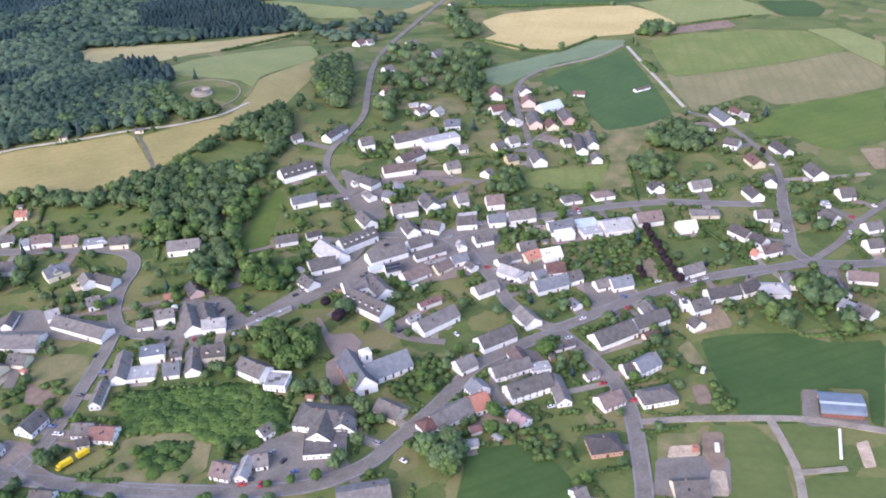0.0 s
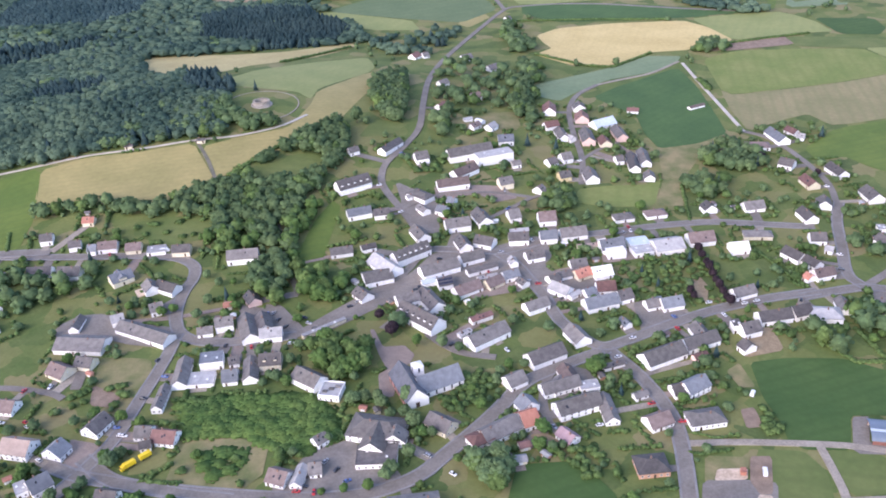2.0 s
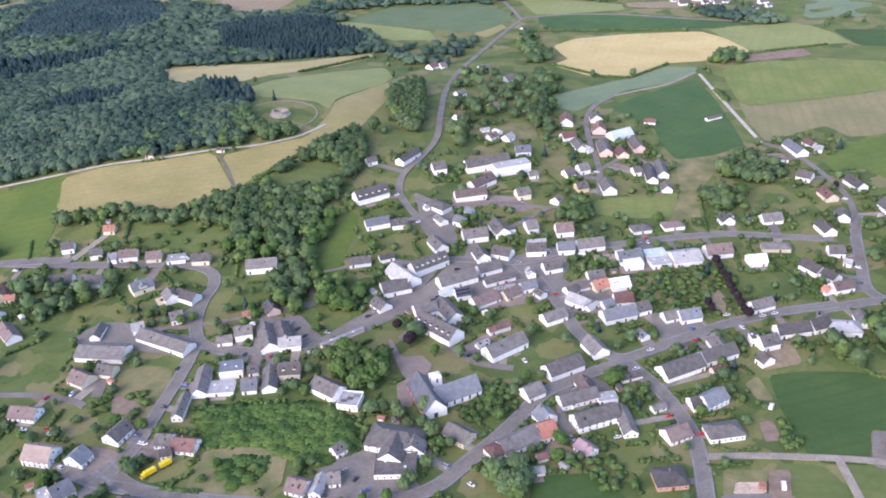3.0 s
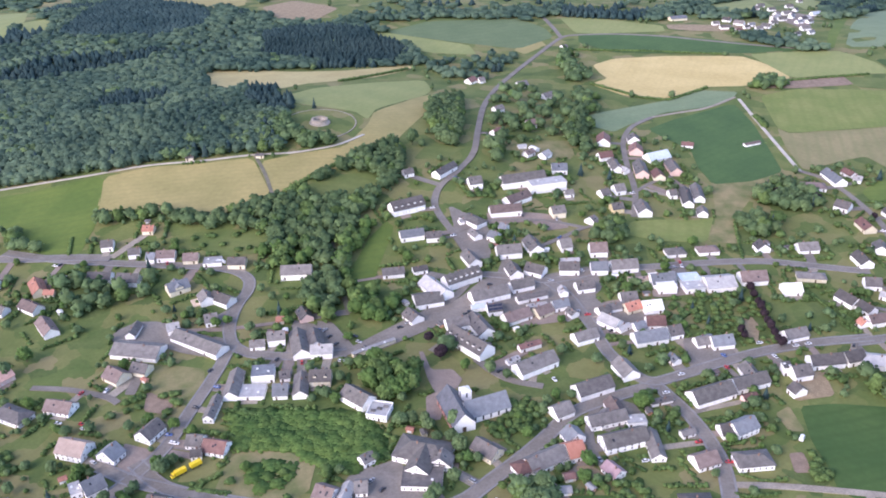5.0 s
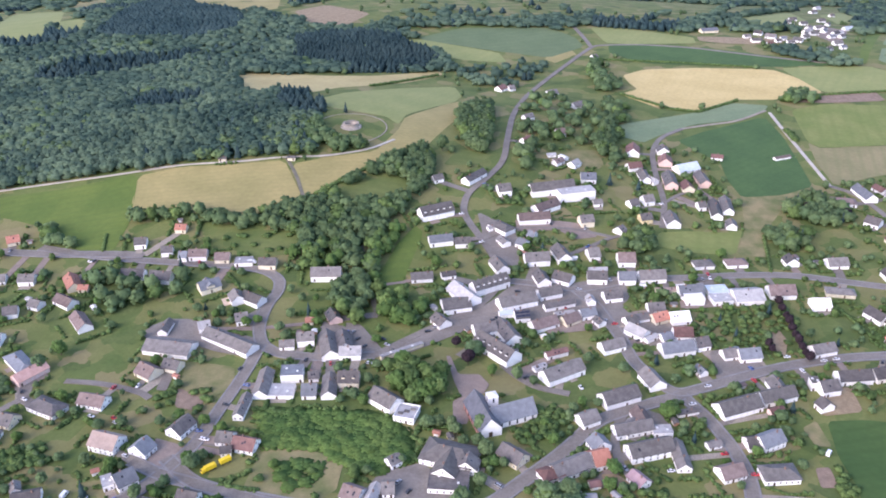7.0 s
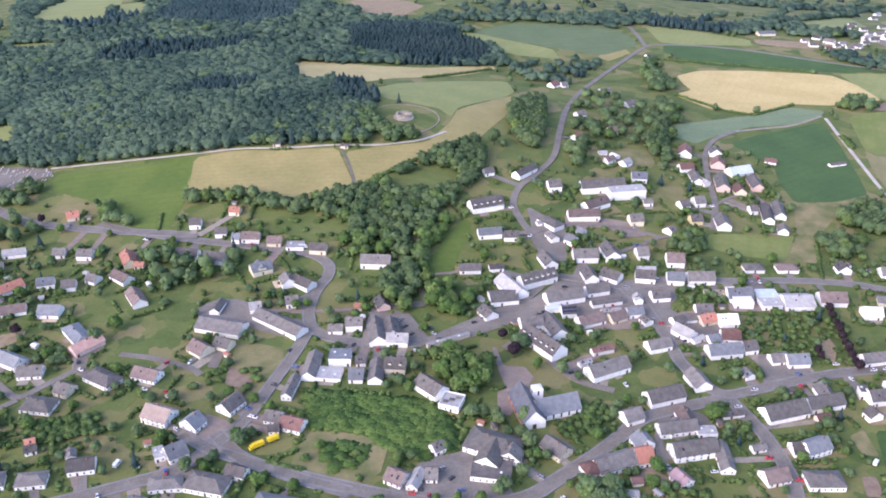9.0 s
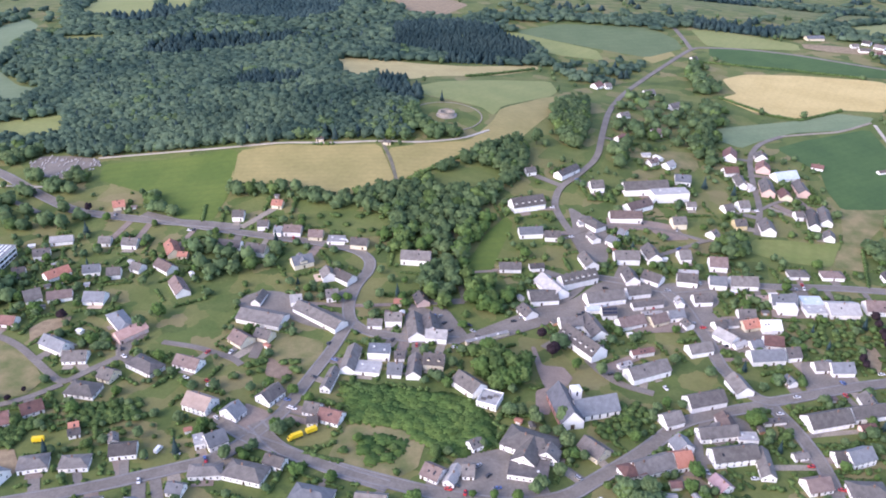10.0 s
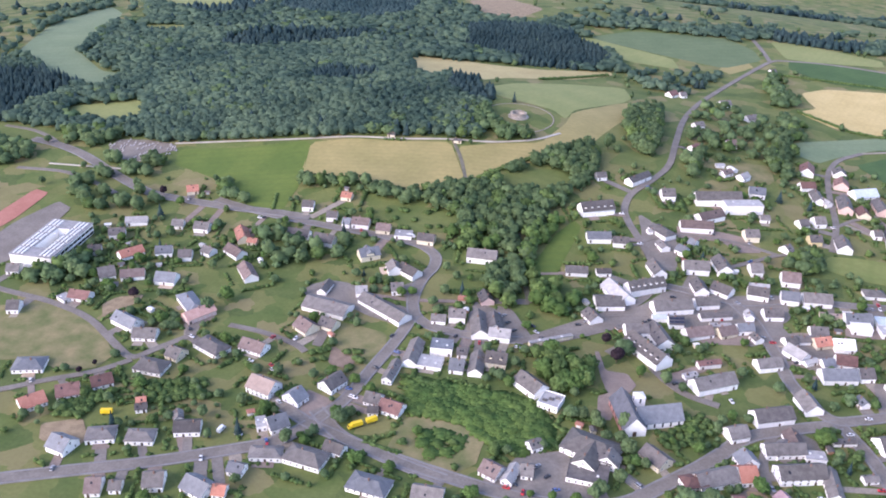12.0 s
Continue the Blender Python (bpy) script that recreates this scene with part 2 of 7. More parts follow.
LEAF = {
    "oak": material("oak leaves", (0.088, 0.148, 0.069), (0.142, 0.210, 0.092), 0.05, 0.9, 0.3, 0.0, spread=0.1, island=0.2, spec=0.08, thin=0.3),
    "lime": material("lime leaves", (0.080, 0.152, 0.046), (0.128, 0.212, 0.062), 0.08, 0.9, 0.3, 0.0, spread=0.1, island=0.2, spec=0.08, thin=0.3),
    # fir: the blue of distance haze is mixed into the dark needle colour
    "fir": material("haze-tinted fir needles", (0.036, 0.070, 0.072), (0.058, 0.098, 0.094), 0.02, 0.9, 0.2, 0.0, spread=0.08, island=0.1, spec=0.05, thin=0.25),
    "beech": material("copper beech leaves", (0.028, 0.02, 0.026), (0.046, 0.033, 0.04), 0.5, 0.9, 0.4, 0.0, island=0.22, spec=0.08, thin=0.15),
    # wood: haze over the far forest is put into this bluer leaf colour
    "wood": material("haze-tinted forest leaves", (0.072, 0.128, 0.098), (0.152, 0.230, 0.146), 0.014, 0.9, 0.18, 0.0, island=0.08, spec=0.05, thin=0.4),
    "bush": material("garden shrubs", (0.082, 0.142, 0.049), (0.136, 0.206, 0.067), 0.06, 0.9, 0.35, 0.0, island=0.25, spec=0.08, thin=0.3),
    "bramble": material("overgrown brambles", (0.078, 0.146, 0.042), (0.132, 0.206, 0.057), 0.07, 0.9, 0.35, 0.0, island=0.12, spec=0.08, thin=0.3),
}
TYRE = material("black rubber", (0.02, 0.02, 0.02), (0.035, 0.035, 0.035), 3.0, 0.8, 0.1, place=False)
YELLOW = material("yellow lorry paint", (0.75, 0.52, 0.02), (0.80, 0.57, 0.04), 0.5, 0.4, 0.05, place=False)
CARS = {
    "white": material("white car paint", (0.72, 0.72, 0.72), (0.78, 0.78, 0.78), 1.0, 0.3, place=False, spec=0.5),
    "red": material("red car paint", (0.50, 0.03, 0.035), (0.56, 0.045, 0.05), 1.0, 0.3, place=False, spec=0.5),
    "dark": material("dark car paint", (0.03, 0.035, 0.045), (0.05, 0.055, 0.065), 1.0, 0.3, place=False, spec=0.5),
    "silver": material("silver car paint", (0.38, 0.39, 0.41), (0.45, 0.46, 0.48), 1.0, 0.3, metal=0.3, place=False, spec=0.5),
    "blue": material("blue car paint", (0.06, 0.12, 0.30), (0.09, 0.15, 0.36), 1.0, 0.3, place=False, spec=0.5),
}


# ---- building helpers ----
def mesh_of(name, verts, faces, mat, mats=(), which=None, smooth=False):
    me = bpy.data.meshes.new(name)
    me.from_pydata(verts, [], faces)
    me.materials.append(mat)
    for m in mats:
        me.materials.append(m)
    if which is not None:
        me.polygons.foreach_set("material_index", which)
    if smooth:
        me.polygons.foreach_set("use_smooth", [True] * len(me.polygons))
    me.update()
    return me


def part(name, me, parent, place=None, label=""):
    ob = new(name, me)
    ob.parent = parent
    if place is not None:
        ob.matrix_basis = place
    if label:
        ob["label"] = label
    return ob


def box(x0, x1, y0, y1, z0, z1):
    v = [(x, y, z) for z in (z0, z1) for y in (y0, y1) for x in (x0, x1)]
    f = [(0, 2, 3, 1), (4, 5, 7, 6), (0, 1, 5, 4), (2, 6, 7, 3), (0, 4, 6, 2), (1, 3, 7, 5)]
    return v, f


def joined(pieces):
    """Several (verts, faces) as one."""
    V, F = [], []
    for v, f in pieces:
        n = len(V)
        V += v
        F += [tuple(i + n for i in q) for q in f]
    return V, F


def big_mesh(name, V, F, mats, which=None, soft=None):
    """A mesh from arrays of points and triangles; soft: normals of its points, for foliage."""
    me = bpy.data.meshes.new(name)
    V, F = np.asarray(V, np.float32), np.asarray(F, np.int32)
    me.vertices.add(len(V))
    me.vertices.foreach_set("co", V.ravel())
    me.loops.add(F.size)
    me.loops.foreach_set("vertex_index", F.ravel())
    me.polygons.add(len(F))
    me.polygons.foreach_set("loop_start", np.arange(0, F.size, 3, dtype=np.int32))
    for m in mats:
        me.materials.append(m)
    if which is not None:
        me.polygons.foreach_set("material_index", np.asarray(which, np.int32))
    me.polygons.foreach_set("use_smooth", np.ones(len(F), bool))
    me.update(calc_edges=True)
    me.validate()
    if soft is not None:
        me.attributes.new("custom_normal", "FLOAT_VECTOR", "POINT").data.foreach_set("vector", np.asarray(soft, np.float32).ravel())
    return me


def foliage_normals(V, F, keep):
    """Leaf normals that mostly follow the crown as a whole; keep: share of each tuft's own."""
    n = np.zeros_like(V)
    fn = np.cross(V[F[:, 1]] - V[F[:, 0]], V[F[:, 2]] - V[F[:, 0]])
    for k in range(3):
        np.add.at(n, F[:, k], fn)
    n /= np.linalg.norm(n, axis=1, keepdims=True) + 1e-9
    lo, hi = V.min(0), V.max(0)
    out = (V - (0, 0, lo[2] + 0.35 * (hi[2] - lo[2]))) / (hi - lo)
    out /= np.linalg.norm(out, axis=1, keepdims=True) + 1e-9
    n = keep * n + (1 - keep) * out
    return n / (np.linalg.norm(n, axis=1, keepdims=True) + 1e-9)


# ---- the plan: roads, fields, woods, hedges ----
ROADS, PATCHES, WOODS, HEDGES = [], [], [], []
ROADS.append((5.8, "asphalt", [(-124.3, 456.9), (-109.2, 474.0), (-80.0, 505.2), (-61.0, 525.9), (-50.2, 556.2), (-56.2, 582.2), (-69.5, 610.8), (-82.1, 633.7), (-89.3, 651.4), (-88.5, 678.5), (-74.1, 708.8), (-62.1, 744.6), (-62.6, 800.0), (-62.0, 882.2), (-51, 964), (-28, 1046), (4, 1137), (23, 1186), (35, 1197), (92, 1204), (154, 1192), (206, 1168), (259, 1145), (306, 1128)]))
ROADS.append((5.5, "asphalt", [(23, 1186), (13, 1237), (-7, 1326), (-16, 1387)]))
ROADS.append((6.5, "asphalt", [(-124.3, 456.9), (-155.4, 450.7), (-184.4, 450.9), (-199.8, 460.6), (-207.7, 480.4), (-209.6, 505.8), (-205.9, 523.5), (-209.3, 538.2), (-222.4, 547.8), (-246.7, 551.3), (-289.2, 551.4), (-332.7, 552.5), (-366.9, 555.6), (-406.6, 563.7)]))
ROADS.append((8, "asphalt", [(-638.7, 626.8), (-605.0, 621.4), (-567.0, 608.0), (-517.1, 580.5), (-466.3, 557.2), (-434.0, 555.5), (-388.7, 554.9), (-351.9, 558.3), (-320.8, 559.0)]))
ROADS.append((5, "asphalt", [(-606.8, 567.7), (-560.3, 574.2), (-522.5, 562.1), (-492.7, 549.5)]))
ROADS.append((6, "asphalt", [(-50.2, 556.2), (-29.5, 556.4), (2.2, 551.0), (21.9, 559.2), (42.1, 571.5), (77.8, 577.0), (117.9, 586.9), (159.8, 592.4), (197.5, 586.0), (230.0, 581.2)]))
ROADS.append((6.5, "asphalt", [(205.1, 495.8), (168.3, 488.3), (131.4, 475.4), (101.7, 460.0), (80.6, 447.6), (60.3, 437.2), (44.1, 458.5), (36.6, 472.9), (30.8, 497.8), (22.5, 515.9), (15.5, 534.1), (2.2, 551.0)]))
ROADS.append((6.5, "asphalt", [(64.3, 437.2), (78.3, 414.1), (87.6, 390.2), (92.0, 368.4), (90.8, 341.9), (86.4, 303.6), (81.5, 283.3)]))
ROADS.append((7, "asphalt", [(-218.2, 348.6), (-198.4, 332.3), (-180.0, 327.1), (-137.5, 321.3), (-94.9, 317.8), (-65.2, 320.6), (-41.3, 332.3), (-27.7, 349.8), (-10.3, 370.7), (2.2, 388.6), (13.8, 407.7), (34.7, 421.2), (64.3, 437.2)]))
ROADS.append((6.5, "asphalt", [(-235.9, 344.5), (-215.9, 335.4), (-192.3, 330.5), (-158.6, 322.1), (-132.2, 318.2)]))
ROADS.append((7, "asphalt", [(-215.9, 335.4), (-226.1, 315.8), (-238.0, 307.2), (-278.4, 279.7), (-313.2, 260.4), (-338.4, 245.9), (-355.2, 236.0)]))
ROADS.append((6, "asphalt", [(-215.1, 338.0), (-205.9, 361.9), (-204.0, 392.1), (-200.0, 431.4), (-199.8, 460.6)]))
ROADS.append((5, "asphalt", [(-493.4, 397.4), (-469.8, 394.9), (-435.3, 394.2), (-397.1, 386.6), (-361.7, 365.0), (-343.1, 354.5), (-335.3, 371.4), (-324.4, 389.2)]))
ROADS.append((4.5, "asphalt", [(-343.1, 354.5), (-355.5, 336.4), (-378.2, 319.1), (-392.1, 305.4), (-406.1, 295.9)]))
ROADS.append((4.5, "asphalt", [(-307.5, 409.2), (-282.9, 409.4), (-256.7, 403.6), (-248.6, 398.4)]))
ROADS.append((5, "asphalt", [(255.8, 610.1), (263.0, 648.2), (258.9, 679.9), (251.1, 714.2), (240.2, 742.6), (223.0, 755.0)]))
ROADS.append((6, "asphalt", [(235.6, 500.2), (228.9, 514.5), (238.8, 551.5), (248.0, 590.9), (259.7, 619.1)]))
ROADS.append((6.5, "asphalt", [(192.5, 489.4), (215.5, 495.8), (235.6, 500.2), (253.8, 494.9), (284.9, 495.3)]))
ROADS.append((5.5, "asphalt", [(235.6, 500.2), (265.7, 524.2), (282.5, 545.8), (322.7, 579.4)]))
ROADS.append((4, "gravel", [(259.7, 619.1), (304.4, 620.5), (326.5, 622.8)]))
ROADS.append((3.2, "pale", [(223.0, 755.0), (215.6, 823.7), (209, 892), (205, 940)]))
ROADS.append((5, "asphalt", [(70.3, 652.3), (76.3, 698.4), (72.2, 753.5), (72.7, 805.9), (83.8, 847.2), (108.1, 877.4)]))
ROADS.append((3.5, "gravel", [(108.1, 877.4), (137, 895), (167, 909), (202, 946)]))
ROADS.append((3.5, "asphalt", [(76.3, 698.4), (92.0, 719.2), (107.7, 727.3)]))
ROADS.append((4.4, "gravel", [(91.6, 354.2), (118.4, 355.2), (157.2, 352.8), (180.9, 350.2), (218.4, 336.7)]))
ROADS.append((4.2, "gravel", [(159.4, 352.0), (160.4, 334.6), (160.5, 313.6), (152.0, 282.1)]))
ROADS.append((3.2, "gravel", [(160.5, 313.6), (183.1, 314.8)]))
ROADS.append((3.0, "pale", [(-498.3, 648.0), (-436.7, 664.5), (-386.1, 677.2), (-341.5, 692.0), (-293.2, 698.2), (-251.8, 711.2), (-217.9, 716.5), (-181.9, 736.5), (-164.4, 761.9)]))
ROADS.append((2.4, "pale", [(-585.4, 583.4), (-555.5, 586.8), (-523.3, 590.6), (-487.7, 592.7)]))
ROADS.append((3, "track", [(-251.2, 709.3), (-235.1, 681.9), (-221.7, 651.5)]))
ROADS.append((5, "asphalt", [(-1.5, 431.1), (-21.4, 435.3), (-33.6, 445.0), (-42.8, 455.9)]))
ROADS.append((5, "asphalt", [(60.3, 437.2), (40.3, 427.1), (26.9, 412.5), (22.8, 389.7), (25.5, 371.3)]))
ROADS.append((5, "asphalt", [(-80.0, 505.2), (-58.1, 514.4), (-37.4, 517.9), (-16.9, 528.6), (15.5, 534.1)]))
ROADS.append((5, "asphalt", [(-55.2, 526.6), (-62.1, 475.6), (-71.5, 462.1)]))
ROADS.append((4, "asphalt", [(15.0, 616.1), (30.3, 631.2), (45.6, 637.9)]))
ROADS.append((4, "asphalt", [(-69.5, 610.8), (-45.8, 634.4), (-2.0, 639.6), (30.3, 631.2)]))
ROADS.append((3.5, "track", [(-160.1, 588.6), (-143.2, 534.9), (-130.9, 501.4)]))
ROADS.append((4, "asphalt", [(77.6, 410.0), (87.1, 414.8)]))
PATCHES.append(("palewheat", [(-386, 960), (-393, 1004), (-348, 1005), (-286, 1002), (-234, 1011), (-197, 1030), (-162, 1049), (-153, 1034), (-188, 984), (-233, 952), (-258, 934), (-277, 902), (-298, 916), (-312, 892), (-331, 862), (-352, 884)]))
PATCHES.append(("palegreen", [(-266, 860), (-242, 910), (-192, 950), (-134, 977), (-120, 932), (-125, 902), (-164.5, 832.5), (-167.2, 799.5), (-182.6, 818.9), (-222.9, 828.9), (-250, 838)]))
PATCHES.append(("straw", [(-164.7, 784.9), (-164.6, 822.8), (-125, 902), (-92, 924), (-83, 898), (-113.1, 874.1), (-116.1, 831.0), (-133.8, 753.7), (-150.6, 731.1), (-174.5, 697.9), (-198.1, 672.4), (-213.5, 656.6), (-220.7, 651.6), (-243.6, 699.5), (-217.5, 714.5), (-176.4, 734.3)]))
PATCHES.append(("straw", [(-354.2, 605.7), (-373.4, 673.4), (-340.1, 688.3), (-292.0, 694.5), (-252.2, 705.3), (-222.6, 651.4), (-235.6, 633.6), (-269.7, 623.4), (-300.8, 619.6)]))
PATCHES.append(("freshgreen", [(-487.1, 637.9), (-429.8, 652.6), (-374.4, 677.2), (-351.3, 603.2), (-347.0, 563.0), (-378.7, 563.2), (-401.7, 586.8), (-447.5, 601.7), (-474.8, 609.7)]))
PATCHES.append(("wheat", [(58, 1061), (84, 1088), (150, 1099), (236, 1096), (258, 1065), (276, 1009), (230, 998), (221, 983), (177, 980), (126, 934), (86, 945), (51, 985), (72, 1008), (64, 1030)]))
PATCHES.append(("rye", [(39.6, 843.9), (47.7, 878.5), (83, 903), (125, 930), (170, 968), (208, 963), (199, 941), (167, 914), (121, 893), (84.3, 853.7), (66.4, 828.1)]))
PATCHES.append(("darkgreen", [(99.1, 840.7), (129.3, 873.8), (197, 927), (205.5, 869.9), (207.3, 799.8), (207.9, 752.4), (178.6, 730.5), (142.5, 720.1), (135.3, 752.3), (134.2, 792.3)]))
PATCHES.append(("darkgreen", [(46, 1199), (91, 1205), (140, 1198), (196, 1180), (248, 1156), (292, 1134), (318, 1118), (288, 1116), (246, 1107), (131, 1110), (85, 1116), (45, 1160)]))
PATCHES.append(("oats", [(-213, 1197), (-159, 1261), (-35, 1285), (3, 1230), (13, 1186), (-31, 1130), (-96, 1152)]))
PATCHES.append(("palegreen", [(-232, 1175), (-214, 1199), (-96, 1147), (-82, 1101), (-142, 1106)]))
PATCHES.append(("palegreen", [(22, 1297), (74, 1293), (161, 1249), (161, 1215), (70, 1204), (42, 1209)]))
PATCHES.append(("palegreen", [(246, 1102), (286, 1111), (353, 1116), (370, 1096), (384, 1067), (390, 1027), (371, 1026), (328, 1022), (275, 1010)]))
PATCHES.append(("straw", [(-38, 1125), (-10, 1158), (-3, 1137), (-23, 1106)]))
PATCHES.append(("rye", [(-856, 861), (-918, 1003), (-933, 1152), (-866, 1090), (-811, 945), (-791, 892), (-711, 828), (-671, 821), (-667, 754), (-754, 801)]))
PATCHES.append(("palegreen", [(-665, 712), (-598, 744), (-562.5, 695.0), (-591.9, 677.2), (-643, 678)]))
PATCHES.append(("palegreen", [(-812, 1025), (-742, 1049), (-708, 1029), (-740, 990)]))
PATCHES.append(("meadow", [(-920, 621), (-697, 655), (-629, 656), (-634.1, 627.9), (-873, 584)]))
PATCHES.append(("drygrass", [(-477.3, 369.3), (-457.0, 380.2), (-437.1, 391.3), (-408.6, 391.2), (-376.1, 373.2), (-356.3, 355.4), (-357.6, 339.2), (-378.9, 331.3), (-399.4, 335.6), (-431.5, 319.4)]))
PATCHES.append(("drygrass", [(-169.0, 330.8), (-169.2, 349.2), (-166.9, 360.7), (-158.6, 365.2), (-147.1, 366.9), (-132.0, 360.5), (-121.4, 355.3), (-121.1, 345.2), (-120.5, 335.1), (-129.4, 324.1), (-150.1, 326.3)]))
WOODS.append(("b", 5, [(-164.9, 332.6), (-163.6, 357.5), (-146.3, 363.3), (-123.2, 353.7), (-123.2, 337.2), (-131.3, 326.5)]))
PATCHES.append(("meadow", [(126.5, 349.7), (150.2, 347.6), (157.0, 333.1), (152.7, 300.9), (149.1, 282.3), (118.9, 284.2)]))
PATCHES.append(("meadow", [(161.0, 348.4), (189.7, 343.2), (182.2, 317.7), (163.2, 316.1)]))
PATCHES.append(("meadow", [(162.0, 311.8), (204.5, 307.0), (193.4, 279.5), (154.1, 282.0)]))
PATCHES.append(("lushgreen", [(7.4, 340.6), (39.3, 342.9), (54.8, 317.0), (51.8, 298.9), (-1.8, 298.4)]))
PATCHES.append(("freshgreen", [(-139.9, 549.7), (-133.3, 595.8), (-123.5, 622.5), (-116.0, 613.9), (-120.3, 551.9), (-119.6, 523.2), (-132.8, 521.8)]))
PATCHES.append(("drygrass", [(-241.1, 438.1), (-209.1, 435.2), (-201.3, 414.1), (-215.4, 400.6), (-235.8, 410.7)]))
PATCHES.append(("drygrass", [(128.0, 414.3), (137.1, 422.1), (140.7, 399.3), (131.9, 399.3)]))
PATCHES.append(("meadow", [(-103.8, 759.5), (-73.0, 756.0), (-85.7, 729.3), (-114.6, 722.3)]))
PATCHES.append(("straw", [(-1200, 2071), (-1087, 2068), (-954, 1799), (-1068, 1894)]))
PATCHES.append(("palegreen", [(-1232, 1890), (-1079, 1847), (-804, 1345), (-770, 1250), (-735, 1160), (-850, 1160), (-900, 1250)]))
PATCHES.append(("palegreen", [(-802, 1315), (-763, 1367), (-695, 1215), (-735, 1200)]))
PATCHES.append(("tan", [(-1146, 2006), (-1133, 2135), (-1028, 1900), (-978, 1640)]))
PATCHES.append(("straw", [(-1416, 3141), (-719, 2185), (-451, 1373), (-503, 1316), (-614, 1419)]))
PATCHES.append(("straw", [(-397, 1288), (-336, 1333), (-311, 1295), (-365, 1248)]))
PATCHES.append(("palegreen", [(245, 1421), (371, 1630), (356, 1437), (259, 1351)]))
PATCHES.append(("palegreen", [(412, 1600), (518, 1837), (472, 1542), (394, 1411)]))
PATCHES.append(("rye", [(368, 1134), (413, 1263), (480, 1406), (657, 1702), (452, 1138)]))
PATCHES.append(("striped", [(352.2, 667.6), (373.2, 670.0), (363.2, 626.9), (339.9, 627.4)]))
PATCHES.append(("sandy", [(152.9, 456.3), (165.2, 456.7), (165.8, 433.2), (142.0, 426.3), (141.8, 438.3)]))
PATCHES.append(("earth", [(127.4, 380.5), (135.0, 382.1), (136.3, 366.2), (126.9, 365.3)]))
PATCHES.append(("asphalt", [(183.0, 373.0), (192.0, 373.2), (184.4, 352.1), (206.9, 348.7), (206.0, 342.8), (173.9, 345.1)]))
PATCHES.append(("paving", [(-79.2, 461.4), (-76.4, 461.7), (-69.4, 443.2), (-56.4, 444.5), (-49.5, 434.8), (-52.1, 425.6), (-59.7, 421.5), (-58.5, 396.4), (-66.6, 394.5), (-69.7, 416.2), (-65.0, 421.0), (-71.3, 436.1)]))
PATCHES.append(("asphalt", [(-151.4, 491.2), (-139.7, 489.8), (-118.6, 461.1), (-123.6, 453.3), (-137.5, 454.3)]))
PATCHES.append(("asphalt", [(-88.1, 356.5), (-79.7, 361.3), (-49.5, 333.7), (-54.6, 323.2), (-95.1, 320.0), (-109.7, 324.2), (-101.7, 348.6), (-94.0, 356.7)]))
PATCHES.append(("paving", [(-230.8, 364.2), (-214.1, 360.1), (-202.4, 342.9), (-206.6, 331.9), (-221.0, 337.4), (-231.1, 352.3)]))
PATCHES.append(("asphalt", [(-121.2, 459.6), (-90.5, 498.8), (-58.9, 524.1), (-43.2, 551.8), (-1.7, 560.3), (2.2, 548.0), (-46.6, 512.8), (-74.2, 487.2), (-106.7, 458.6)]))
PATCHES.append(("asphalt", [(-162.4, 450.0), (-167.0, 491.0), (-148.8, 486.2), (-137.8, 452.5)]))
PATCHES.append(("earth", [(-235.8, 410.7), (-215.4, 400.6), (-216.5, 389.8), (-230.8, 392.1)]))
PATCHES.append(("redcourt", [(-558.8, 470.2), (-561.9, 536.4), (-545.8, 533.4), (-540.1, 485.5), (-541.8, 451.4)]))
PATCHES.append(("asphalt", [(-533.4, 430.7), (-536.1, 483.9), (-528.1, 523.0), (-510.5, 516.0), (-502.0, 471.2), (-497.2, 426.7), (-515.0, 410.6)]))
PATCHES.append(("asphalt", [(-555.2, 627.4), (-556.2, 645.1), (-528.8, 649.6), (-497.4, 646.1), (-488.2, 635.4), (-500.3, 626.7), (-501.8, 608.5), (-525.5, 608.1), (-538.1, 609.6)]))
PATCHES.append(("sandy", [(-398.9, 402.6), (-394.6, 413.9), (-380.3, 422.4), (-377.3, 412.4), (-387.7, 395.6), (-388.3, 388.2)]))
PATCHES.append(("sandy", [(-352.7, 286.1), (-334.7, 297.7), (-320.7, 283.8), (-322.8, 276.3), (-344.5, 274.3)]))
PATCHES.append(("asphalt", [(-248.6, 406.6), (-250.3, 427.6), (-243.6, 422.5), (-241.8, 406.7)]))
PATCHES.append(("paving", [(-46.5, 645.6), (-6.5, 649.6), (-6.4, 637.1), (-43.1, 624.6)]))
PATCHES.append(("asphalt", [(-214.1, 499.8), (-202.5, 480.9), (-209.8, 473.7), (-219.7, 492.5)]))
PATCHES.append(("drygrass", [(-33.2, 774.0), (23.3, 796.9), (27.3, 758.3), (-22.3, 745.8)]))
PATCHES.append(("paving", [(-20.2, 512.8), (17.1, 523.7), (16.6, 503.0), (-16.0, 493.1)]))
PATCHES.append(("drygrass", [(78.9, 533.5), (95.1, 531.6), (95.8, 510.9), (81.6, 509.5)]))
PATCHES.append(("sandy", [(127.3, 511.5), (134.7, 516.3), (137.9, 504.0), (132.7, 484.7), (126.6, 494.0)]))
PATCHES.append(("slopegreen", [(228.5, 950.1), (266.8, 972.9), (328.2, 972.1), (400.6, 964.5), (415.8, 928.0), (420.4, 895.4), (341.8, 867.8), (235.3, 845.0), (226.4, 858.7)]))
